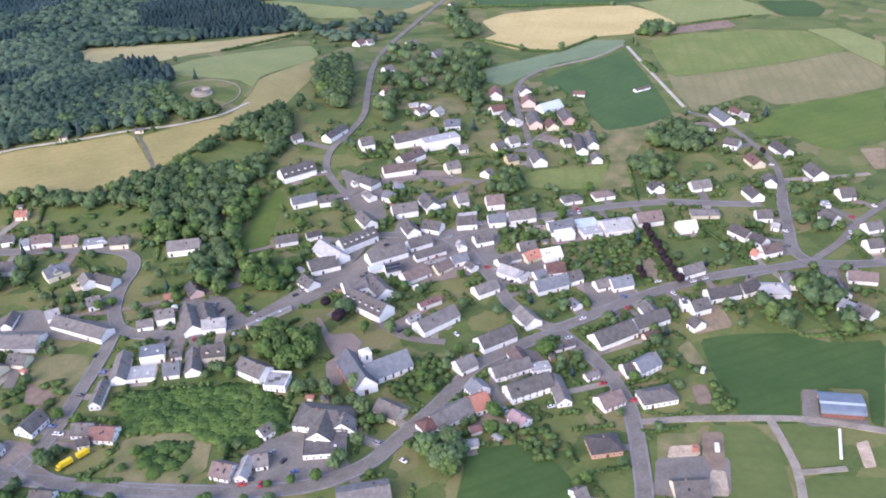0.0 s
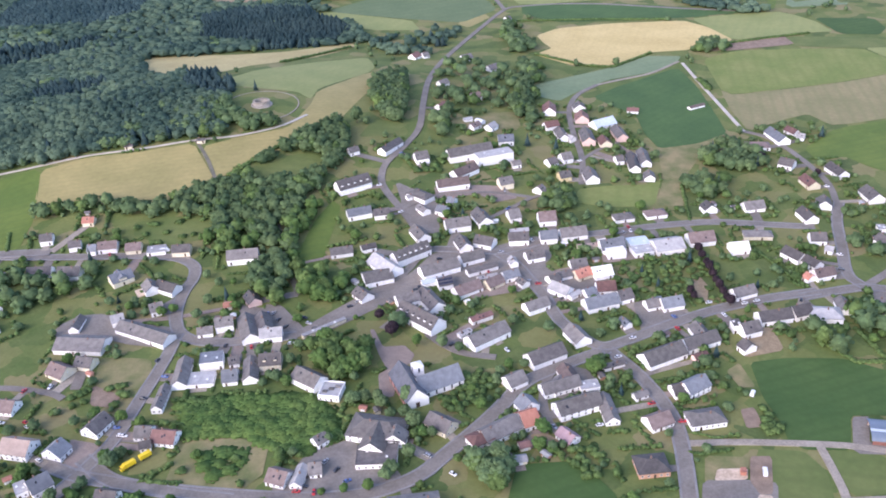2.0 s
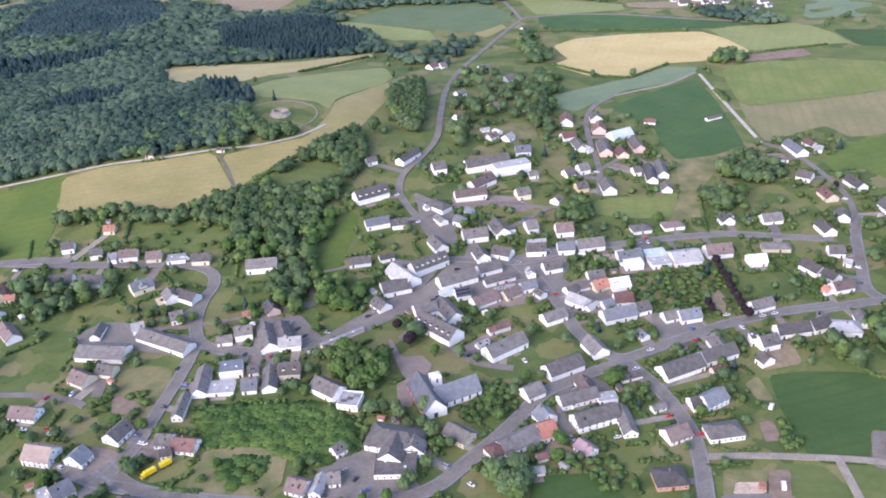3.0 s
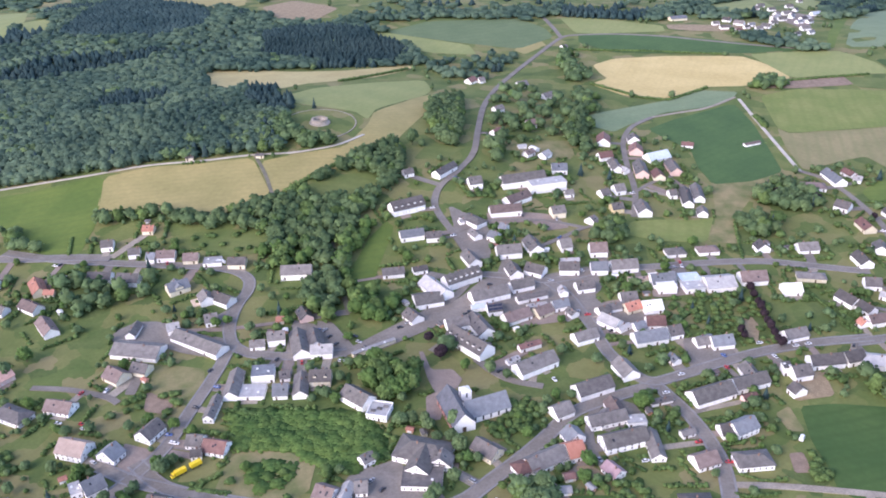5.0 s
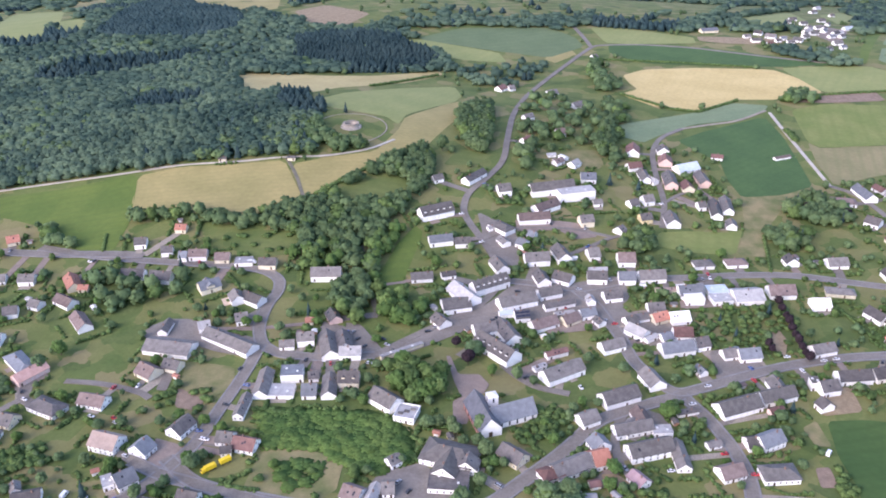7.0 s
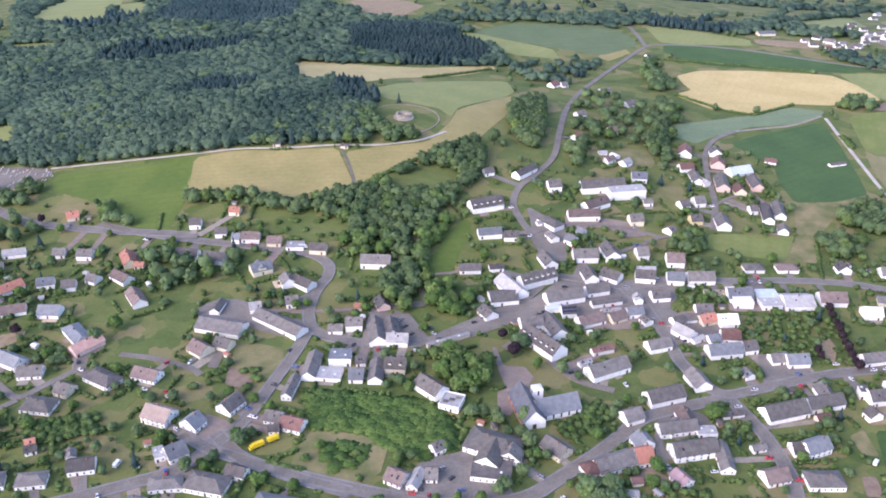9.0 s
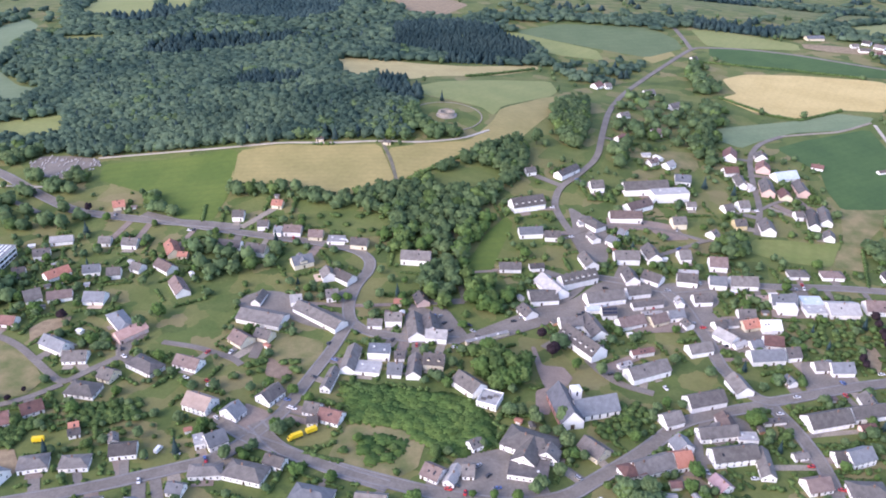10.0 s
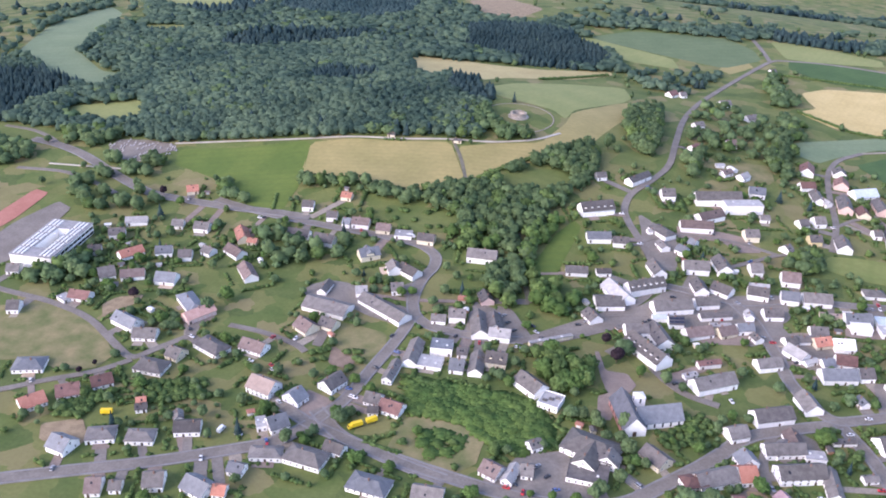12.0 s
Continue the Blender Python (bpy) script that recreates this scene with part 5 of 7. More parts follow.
house(97.0, 480.8, 18, 8.0, 8.2, 3.9, 36, "gr", "w", "g")
house(109.2, 481.0, 15, 13.6, 10.2, 4.8, 36, "bl", "w", "g")
house(24.7, 481.1, 29, 15.4, 9.2, 4.8, 36, "gr", "w", "g")
house(65.4, 483.3, 19, 21.2, 11.2, 4.8, 36, "bl", "w", "g")
house(-220.4, 484.2, 24, 8.0, 9.2, 4.8, 36, "gr", "w", "g")
house(-368.5, 486.7, -14, 8.5, 8.2, 3.9, 36, "gr", "w", "g")
house(-42.4, 487.6, -61, 23.0, 10.2, 5.7, 36, "dk", "w", "g")
house(-447.3, 487.6, 31, 11.6, 9.2, 4.8, 36, "dk", "w", "g")
house(-174.4, 487.8, 14, 5.0, 5.1, 2.7, 36, "rd", "c", "g")
house(-57.5, 489.5, 23, 14.6, 10.2, 5.7, 36, "gr", "w", "g")
house(81.2, 490.5, 22, 8.8, 10.2, 4.8, 36, "dk", "w", "g")
house(156.3, 492.0, 22, 15.2, 9.2, 4.8, 36, "gr", "w", "g")
house(-349.7, 492.2, -27, 16.4, 9.2, 3.9, 36, "br", "w", "g")
house(-159.5, 493.8, -60, 11.9, 8.2, 3.9, 36, "dk", "p", "g")
house(-87.1, 496.9, -51, 12.1, 9.2, 3.9, 36, "dk", "w", "g")
house(42.0, 499.1, -40, 14.2, 9.2, 4.8, 36, "lg", "w", "g")
house(70.8, 500.7, 6, 11.8, 10.2, 4.8, 36, "rb", "w", "g")
house(-19.2, 502.3, 33, 18.3, 10.2, 3.9, 36, "br", "w", "g")
house(-219.6, 507.9, -27, 16.0, 9.2, 4.8, 36, "dk", "w", "g")
house(-231.6, 508.2, -57, 11.2, 9.2, 4.8, 36, "gr", "w", "g")
house(203.1, 508.9, -60, 5.0, 6.5, 3.9, 36, "rd", "w", "g")
house(-34.1, 509.4, 18, 9.5, 9.2, 4.8, 36, "dk", "w", "s")
house(-1.9, 509.7, 38, 12.3, 9.2, 3.9, 36, "br", "c", "g")
house(-445.4, 510.4, 26, 16.1, 8.2, 3, 36, "lg", "w", "g")
house(-345.0, 510.4, 6, 7.0, 6.1, 2.7, 36, "rd", "c", "g")
house(37.9, 512.6, 31, 7.5, 8.2, 3.9, 36, "gr", "w", "g")
house(213.1, 512.8, 17, 13.5, 9.2, 4.8, 36, "br", "w", "g")
house(281.1, 512.9, 6, 9.8, 10.2, 4.8, 36, "gr", "w", "g")
house(-356.6, 515.8, -53, 19.2, 9.2, 3.9, 36, "rd", "c", "g")
house(-412.0, 516.0, 18, 8.4, 9.2, 3, 36, "gr", "w", "g")
house(-391.2, 516.4, 9, 11.3, 9.2, 4.8, 36, "gr", "w", "g")
house(9.7, 517.3, 24, 10.5, 8.2, 4.8, 36, "bl", "w", "g")
house(-79.5, 517.9, 20, 19.0, 14.3, 4.8, 36, "gr", "w", "g")
house(57.3, 518.8, 30, 11.2, 9.2, 3.9, 36, "or", "c", "g")
house(-256.0, 520.2, 39, 14.6, 10.2, 4.8, 38, "bl", "c", "x")
house(70.4, 520.3, 15, 12.7, 11.2, 3.9, 36, "wh", "w", "g")
house(-38.3, 525.8, 27, 26.8, 11.2, 5.7, 36, "gr", "w", "g")
house(210.8, 526.1, -61, 11.0, 8.2, 4.8, 36, "dk", "w", "g")
house(-294.4, 528.4, -3, 16.0, 10.2, 4.8, 36, "gr", "w", "g")
house(-316.3, 529.8, 5, 16.4, 9.2, 4.8, 36, "dk", "w", "g")
house(-75.4, 530.6, -51, 25.3, 12.2, 4.8, 36, "lg", "w", "g")
house(55.9, 531.1, 13, 11.0, 9.2, 3.9, 36, "gr", "w", "g")
house(12.1, 534.3, -75, 7.6, 5.1, 4.8, 36, "lg", "w", "g")
house(201.9, 537.2, -58, 14.7, 9.2, 4.8, 36, "dk", "w", "g")
house(291.1, 537.5, 13, 11.4, 9.2, 3.9, 36, "gr", "w", "g")
house(-16.6, 540.2, 26, 16.2, 9.2, 4.8, 36, "gr", "w", "g")
house(27.0, 541.9, 19, 12.4, 9.2, 4.8, 36, "dk", "w", "g")
house(-176.5, 544.0, 8, 21.3, 11.2, 5.7, 36, "gr", "w", "g")
house(-58.7, 544.4, 37, 27.7, 10.2, 6.6, 40, "gr", "w", "d")
house(227.9, 544.8, -29, 5.1, 6.1, 3, 36, "lg", "w", "g")
house(101.5, 548.4, 15, 13.9, 11.0, 3.8, 0, "lg", "w", "f")
house(82.5, 548.6, 9, 12.7, 16.0, 4.75, 0, "wh", "w", "f")
house(167.7, 549.3, 7, 12.2, 11.0, 3.4, 36, "wh", "w", "g")
house(-107.9, 550.1, 14, 15.3, 8.2, 3.9, 36, "gr", "w", "g")
house(268.2, 552.7, -60, 11.4, 9.2, 4.8, 36, "dk", "w", "g")
house(-222.7, 553.4, 5, 12.5, 9.2, 4.8, 36, "dk", "c", "g")
house(119.9, 554.2, 12, 20.2, 16.3, 4.8, 36, "lg", "w", "g")
house(81.2, 554.4, 13, 16.9, 12.2, 4.8, 36, "bl", "w", "g")
house(-241.8, 555.9, 12, 13.0, 10.0, 2.7, 0, "lg", "w", "f")
house(-288.4, 556.4, 5, 5.9, 8.2, 4.8, 36, "bl", "w", "g")
house(-258.7, 557.8, 9, 10.5, 9.2, 3.9, 36, "br", "c", "g")
house(-22.2, 558.3, -70, 14.8, 9.2, 4.8, 36, "dk", "w", "g")
house(100.5, 559.2, 12, 14.2, 11.0, 3.8, 0, "lb", "w", "f")
house(-278.0, 559.3, 8, 13.3, 9.2, 4.8, 36, "br", "w", "g")
house(224.5, 559.5, -4, 10.4, 10.2, 4.8, 36, "dk", "w", "g")
house(-6.7, 561.0, -25, 13.7, 10.2, 4.8, 36, "dk", "w", "g")
house(-303.4, 562.0, 15, 8.1, 8.2, 4.8, 36, "dk", "w", "g")
house(144.3, 562.3, 9, 18.1, 12.2, 4.8, 36, "br", "w", "g")
house(17.0, 564.9, 3, 13.8, 10.2, 5.7, 36, "dk", "w", "g")
house(38.2, 566.9, 6, 11.6, 10.2, 5.7, 36, "bl", "w", "g")
house(185.7, 568.1, -4, 19.3, 9.0, 3, 26, "gr", "c", "h")
house(-431.9, 568.8, 34, 8.9, 9.2, 3.9, 36, "or", "c", "g")
house(-328.1, 571.2, 14, 8.6, 9.2, 4.8, 36, "gr", "w", "g")
house(-53.6, 571.5, -63, 17.1, 9.2, 4.8, 36, "gr", "w", "g")
house(56.1, 572.2, 11, 18.7, 11.2, 4.8, 36, "gr", "w", "g")
house(273.8, 574.4, -5, 5.6, 7.0, 2.7, 0, "lg", "w", "f")
house(-26.9, 584.3, 14, 17.9, 11.2, 5.7, 36, "gr", "w", "g")
house(293.0, 587.0, 3, 10.5, 12.2, 3.9, 36, "gr", "w", "g")
house(227.8, 592.7, -79, 15.8, 9.2, 4.8, 36, "dk", "w", "g")
house(38.8, 593.1, 7, 12.4, 12.2, 5.7, 36, "br", "w", "g")
house(-8.9, 593.3, -70, 18.9, 10.2, 5.7, 36, "gr", "w", "g")
house(-304.3, 594.1, 4, 8.3, 8.2, 3, 36, "rd", "c", "g")
house(95.4, 596.3, 13, 14.2, 9.0, 3.9, 26, "gr", "w", "h")
house(14.6, 598.1, 18, 8.3, 11.2, 4.8, 36, "gr", "w", "g")
house(-83.9, 600.2, 12, 11.3, 8.2, 4.8, 36, "dk", "w", "g")
house(-100.8, 600.5, 20, 17.8, 9.2, 4.8, 36, "bl", "w", "g")
house(119.6, 601.5, 12, 15.4, 9.0, 3.9, 26, "br", "w", "h")
house(-38.4, 605.3, -30, 7.6, 8.2, 4.8, 36, "bl", "w", "g")
house(160.1, 607.8, -77, 9.1, 9.2, 4.8, 36, "dk", "w", "g")
house(193.3, 610.1, 11, 14.8, 10.2, 3.9, 36, "gr", "w", "g")
house(246.0, 611.9, 78, 11.7, 9.2, 4.8, 36, "gr", "w", "g")
house(-31.5, 618.6, -24, 5.9, 7.1, 4.8, 36, "bl", "w", "g")
house(284.9, 622.8, -82, 17.5, 11.2, 4.8, 36, "dk", "w", "g")
house(-56.0, 627.0, -43, 20.3, 10.0, 4.8, 26, "gr", "w", "h")
house(36.5, 638.2, 54, 5.9, 9.2, 3.9, 36, "gr", "w", "g")
house(-107.8, 639.6, 30, 23.3, 10.0, 3.325, 0, "lb", "w", "f")
house(-109.8, 639.8, 33, 27.2, 12.2, 5.7, 40, "dk", "w", "d")
house(-31.5, 644.2, 15, 24.9, 10.2, 5.7, 36, "br", "w", "g")
house(246.5, 647.6, -79, 16.1, 9.2, 4.35, 36, "rb", "c", "g")
house(9.8, 647.8, 19, 10.6, 10.2, 5.7, 36, "gr", "c", "g")
house(57.2, 661.4, 20, 9.1, 9.2, 4.8, 36, "gr", "y", "g")
house(78.3, 662.0, -83, 18.2, 10.2, 4.8, 36, "dk", "w", "g")
house(125.1, 663.0, 88, 10.2, 8.2, 3, 36, "gr", "w", "g")
house(-22.7, 665.3, 43, 22.8, 10.2, 4.8, 36, "br", "w", "g")
house(273.8, 666.3, -76, 19.4, 9.2, 4.8, 36, "dk", "w", "g")
house(239.2, 681.4, -38, 11.4, 10.2, 4.8, 36, "dk", "w", "g")
house(19.4, 681.9, 18, 7.3, 7.1, 3, 36, "gr", "w", "g")
house(-58.4, 685.4, 21, 10.7, 11.2, 5.7, 36, "gr", "w", "g")
house(48.7, 685.9, 31, 7.8, 9.2, 3.9, 36, "dk", "w", "g")
house(115.8, 687.9, 90, 29.3, 8.2, 3.9, 36, "dk", "w", "g")
house(1.6, 690.8, 21, 30.6, 12.0, 7.6, 0, "lg", "w", "f")
house(104.8, 691.8, 18, 6.0, 8.2, 4.8, 36, "dk", "w", "g")
house(-115.4, 693.9, 31, 8.3, 8.2, 3, 36, "gr", "w", "g")
house(61.1, 694.2, 23, 8.7, 10.2, 4.8, 36, "gr", "w", "g")
house(-18.8, 695.5, 21, 38.0, 12.2, 7.5, 36, "gr", "w", "g")
house(126.1, 696.9, -90, 26.4, 8.2, 3.9, 36, "gr", "w", "g")
house(-85.0, 702.7, 59, 25.3, 8.2, 4.8, 36, "dk", "w", "g")
house(225.6, 719.8, -5, 19.5, 11.0, 3.9, 26, "br", "w", "h")
house(12.4, 726.9, 3, 12.8, 14.3, 4.8, 36, "bl", "w", "g")
house(97.2, 727.6, -81, 13.8, 9.2, 3.9, 36, "rb", "c", "g")
house(68.1, 734.5, -51, 9.8, 6.1, 3.9, 36, "lg", "w", "g")
house(246.5, 736.0, -76, 25.0, 10.2, 4.8, 36, "bl", "w", "g")
house(266.5, 736.2, -28, 6.3, 7.1, 3, 36, "lg", "w", "g")
house(83.2, 736.4, -87, 25.9, 10.2, 4.8, 36, "gr", "p", "g")
house(61.4, 741.6, -80, 20.9, 8.2, 3.9, 36, "gr", "w", "g")
house(112.1, 744.5, -81, 23.4, 9.2, 4.8, 36, "dk", "p", "g")
house(262.4, 747.5, -65, 12.2, 7.1, 3.9, 36, "rb", "w", "g")
house(0.1, 752.0, 56, 10.1, 8.2, 3.9, 36, "lg", "w", "g")
house(-14.2, 752.9, 49, 10.0, 7.1, 3, 36, "br", "w", "g")
house(-20.6, 768.0, 20, 7.5, 5.2, 2.4, 20, "lg", "w", "g")
house(-9.5, 764.9, -50, 8.2, 5.6, 2.4, 20, "wh", "w", "g")
house(-15.5, 756.9, 15, 6.5, 5.0, 2.4, 20, "br", "w", "g")
house(53.4, 759.3, 23, 12.4, 9.2, 4.8, 36, "rb", "w", "g")
house(100.4, 767.0, 30, 21.4, 12.2, 3.9, 36, "lb", "w", "g")
house(82.8, 778.7, 89, 13.9, 11.2, 4.8, 36, "rb", "p", "g")
house(-45.0, 793.5, 53, 9.3, 8.2, 3.9, 36, "rb", "w", "g")
house(54.5, 797.2, 87, 17.8, 11.2, 4.8, 36, "rb", "w", "g")
house(132.3, 800.9, -13, 10.3, 6.1, 2.7, 36, "rb", "w", "g")
house(82.8, 805.0, -87, 10.8, 10.2, 4.8, 36, "gr", "w", "g")
house(193.0, 812.0, 29, 17.0, 4.6, 2.2, 25, "br", "w", "g")
house(-13.2, 826.3, 18, 9.6, 9.2, 3.9, 36, "br", "w", "g")
house(-46.2, 863.7, 41, 10.1, 8.2, 3.9, 36, "gr", "w", "g")
house(3.4, 925.1, 43, 12.2, 9.2, 3.9, 36, "gr", "w", "g")
house(-24.4, 966.3, 33, 12.3, 9.2, 3.9, 36, "gr", "w", "g")
house(-81.0, 973.1, 55, 11.2, 9.2, 3.9, 36, "rb", "w", "g")
house(-70.0, 977.2, 33, 6.8, 8.2, 3.9, 36, "gr", "w", "g")
house(186.0, 1285.0, 20, 24.0, 11.0, 4.5, 24, "bl", "c", "g")
house(232.1, 1250.9, 15, 9.3, 6.4, 3.9, 36, "gr", "w", "g")
house(251.4, 1275.6, -30, 10.9, 7.5, 3.9, 36, "dk", "w", "g")
house(263.7, 1253.5, -30, 13.4, 8.1, 3.9, 36, "gr", "w", "g")
house(268.5, 1229.1, 25, 7.8, 5.5, 3.9, 36, "gr", "w", "g")
house(319.2, 1397.6, 15, 11.9, 8.1, 3.9, 36, "gr", "w", "g")
house(278.0, 1243.7, 15, 8.0, 5.5, 3.9, 36, "bl", "w", "g")
house(282.5, 1220.0, 15, 9.1, 6.4, 3.9, 36, "gr", "w", "g")
house(295.0, 1234.5, -30, 11.9, 8.1, 3.9, 36, "gr", "w", "g")
house(312.8, 1275.0, 60, 9.6, 6.7, 3.9, 36, "gr", "w", "g")
house(328.1, 1315.0, 40, 8.5, 5.9, 3.9, 36, "lg", "w", "g")
house(327.3, 1286.0, 15, 11.0, 7.7, 3.9, 36, "gr", "w", "g")
house(346.9, 1341.5, 25, 13.0, 8.1, 3.9, 36, "gr", "w", "g")
house(345.7, 1308.7, 60, 9.9, 6.9, 3.9, 36, "bl", "w", "g")
house(371.7, 1389.3, 60, 9.0, 6.2, 3.9, 36, "gr", "w", "g")
house(357.3, 1291.7, 40, 11.2, 7.8, 3.9, 36, "dk", "w", "g")
house(359.7, 1269.7, 40, 9.6, 6.7, 3.9, 36, "gr", "w", "g")
house(387.7, 1342.4, 25, 14.6, 8.1, 3.9, 36, "lb", "w", "g")
house(342.2, 1221.5, 15, 11.9, 8.1, 3.9, 36, "gr", "w", "g")
house(323.5, 1188.5, 40, 9.0, 6.2, 3.9, 36, "gr", "w", "g")
house(343.5, 1198.8, 25, 7.8, 5.4, 3.9, 36, "bl", "w", "g")
house(375.6, 1439.6, 15, 10.9, 7.5, 3.9, 36, "gr", "w", "g")
house(423.4, 1680.3, 40, 14.5, 8.1, 3.9, 36, "gr", "w", "g")
house(493.9, 1927.2, 40, 14.6, 8.1, 3.9, 36, "lg", "w", "g")
house(430.0, 1586.0, 25, 8.6, 5.9, 3.9, 36, "gr", "w", "g")
house(254.4, 1212.1, 25, 7.8, 5.4, 3.9, 36, "rb", "w", "g")
house(309.4, 1256.3, 20, 9.5, 7.2, 3.9, 34, "gr", "w", "g")
house(318.9, 1296.2, 40, 8.5, 7.2, 3.9, 34, "lg", "w", "g")
house(336.1, 1384.4, 15, 10.0, 7.2, 3.9, 34, "gr", "w", "g")
house(345.3, 1265.9, 30, 9.0, 7.2, 3.9, 34, "bl", "w", "g")
house(353.1, 1334.9, 60, 9.5, 7.2, 3.9, 34, "gr", "w", "g")
house(364.6, 1302.2, 25, 11.0, 7.2, 3.9, 34, "lg", "w", "g")
house(332.3, 1438.0, 15, 11.0, 7.2, 3.9, 34, "gr", "w", "g")
house(240.6, 1228.0, 10, 14.0, 7.2, 3.9, 34, "gr", "w", "g")
house(332.0, 1336.0, 50, 9.0, 7.2, 3.9, 34, "gr", "w", "g")
house(25.5, 1130.2, 40, 7.4, 7.0, 4.2, 36, "gr", "w", "g")
house(-89.4, 555.8, 22, 10.1, 7.0, 3.0, 30, "dk", "w", "g")
house(-64.0, 626.1, 32, 6.0, 4.5, 2.5, 30, "lg", "w", "g")
house(-53.0, 606.7, -57, 10.7, 6.5, 4.2, 30, "gr", "w", "g")
house(17.9, 578.3, 9, 13.3, 4.0, 2.6, 30, "lg", "w", "g")
house(-9.3, 527.0, 26, 22.0, 6.0, 3.2, 30, "dk", "w", "g")
house(-5.8, 517.1, 20, 13.6, 4.0, 2.6, 30, "lg", "c", "g")
house(17.6, 509.0, -53, 7.2, 6.0, 4.2, 30, "gr", "w", "g")
house(-42.2, 512.7, 19, 14.6, 5.0, 3.0, 30, "lb", "w", "g")
house(76.3, 558.5, 17, 6.8, 7.0, 4.0, 0, "wh", "w", "f")
house(66.3, 556.8, 8, 17.2, 4.0, 2.6, 30, "pk", "c", "g")
house(47.7, 519.1, 22, 11.7, 7.0, 3.6, 30, "gr", "w", "g")
house(50.0, 494.4, 40, 9.1, 4.5, 2.7, 30, "lg", "w", "g")
house(60.0, 495.9, 25, 7.4, 8.0, 3.9, 30, "bl", "w", "g")
house(-10.1, 469.7, 30, 14.6, 5.0, 3.2, 30, "rb", "w", "g")
house(-107.6, 462.1, 38, 30.3, 3.0, 2.6, 0, "lg", "c", "f")
house(99.2, 483.6, 28, 9.4, 7.0, 3.0, 30, "bl", "w", "g")
house(115.6, 425.8, 26, 8.5, 5.0, 3.0, 30, "rb", "p", "g")
house(65.5, 419.6, 21, 12.8, 4.0, 2.5, 30, "dk", "w", "g")
house(76.4, 392.1, 26, 7.8, 5.0, 2.5, 30, "gr", "w", "g")
house(-20.2, 453.9, 38, 8.5, 4.0, 2.5, 30, "lg", "w", "g")
house(31.0, 400.5, 64, 14.4, 6.0, 3.0, 30, "gr", "w", "g")
house(-315.0, 287.5, 26, 14.9, 11.0, 3.3, 26, "gr", "w", "h")
house(-294.4, 293.1, 19, 14.7, 10.0, 3.3, 26, "gr", "w", "h")
house(-275.2, 308.3, 23, 13.7, 11.0, 3.4, 30, "dk", "w", "g")
house(11.5, 353.0, 19, 5.5, 5.0, 2.4, 30, "rb", "c", "g")
house(8.8, 342.5, 10, 6.6, 5.0, 2.4, 30, "lg", "c", "g")


# ---- drives from the houses to the streets ----
dr = random.Random(5)
DRIVES = []
for hx, hy, turn, a, b in FOOTPRINTS:
    best = None
    for width, line in ROAD_LINES:
        for px, py in line:
            d = math.hypot(px - hx, py - hy)
            if d < 40 and (best is None or d < best[0]):
                best = (d, px, py)
    if best and hy < 810:
        kind = dr.choices(("asphalt", "paving", "gravel"), (5, 2, 2))[0]
        w = dr.uniform(3.5, 7.5)
        v, f = ribbon(resampled([(hx, hy), best[1:]], 6), w / 2, -w / 2, 0.0, 0.27 + 0.005 * dr.randrange(9))
        DRIVES.append((w, resampled([(hx, hy), best[1:]], 6)))
        tagged(new("drive", mesh_of("drive", v, f, GROUND[kind])), {"asphalt": "grey asphalt drive up to a house", "paving": "brownish paved drive up to a house", "gravel": "pale gravel drive up to a house"}[kind], "drive", kind="structure")
for hx, hy, turn, a, b in FOOTPRINTS:
    if hy < 700 and dr.random() < 0.42:
        side = dr.choice((-1, 1))
        w, d = dr.uniform(2.5, min(a, 6)), dr.uniform(2.5, 5.5)
        u = dr.uniform(-0.4, 0.4) * a
        c, q = math.cos(radians(turn)), math.sin(radians(turn))
        corners = [(hx + c * x - q * y, hy + q * x + c * y) for x, y in ((u - w, side * b * 0.8), (u + w, side * b * 0.8), (u + w, side * (b + d)), (u - w, side * (b + d)))]
        kind = dr.choices(("paving", "gravel", "sand"), (3, 4, 1))[0]
        patch("terrace", GROUND[kind], corners if side > 0 else corners[::-1], 0.3 + 0.004 * dr.randrange(9), {"paving": "brownish paved terrace beside a house", "gravel": "pale gravelled terrace beside a house", "sand": "pale sandy terrace beside a house"}[kind])
ROAD_LINES.extend((w - 2, line) for w, line in DRIVES)

# ---- church, ruin, school, barn ----
def gabled(length, width, low, eave, rise):
    a, b = length / 2, width / 2
    v = [(-a, -b, low), (a, -b, low), (a, b, low), (-a, b, low), (-a, -b, eave), (a, -b, eave), (a, b, eave), (-a, b, eave), (-a, 0, eave + rise), (a, 0, eave + rise)]
    return v, [(0, 3, 2, 1), (0, 1, 5, 4), (2, 3, 7, 6), (1, 2, 6, 9, 5), (3, 0, 4, 8, 7), (4, 5, 9, 8), (6, 7, 8, 9)]


def pitched(length, width, eave, rise, th=0.3, o=0.5, e=0.4):
    a, b, s = length / 2 + e, width / 2 + o, rise / (width / 2)
    V = []
    for end in (-a, a):
        for up in (0.03, 0.03 + th):
            V += [(end, -b, eave - o * s + up), (end, 0, eave + rise + up), (end, b, eave - o * s + up)]
    return V, [(0, 1, 7, 6), (1, 2, 8, 7), (3, 9, 10, 4), (4, 10, 11, 5), (0, 6, 9, 3), (2, 5, 11, 8), (0, 3, 4, 1), (1, 4, 5, 2), (6, 7, 10, 9), (7, 8, 11, 10)]


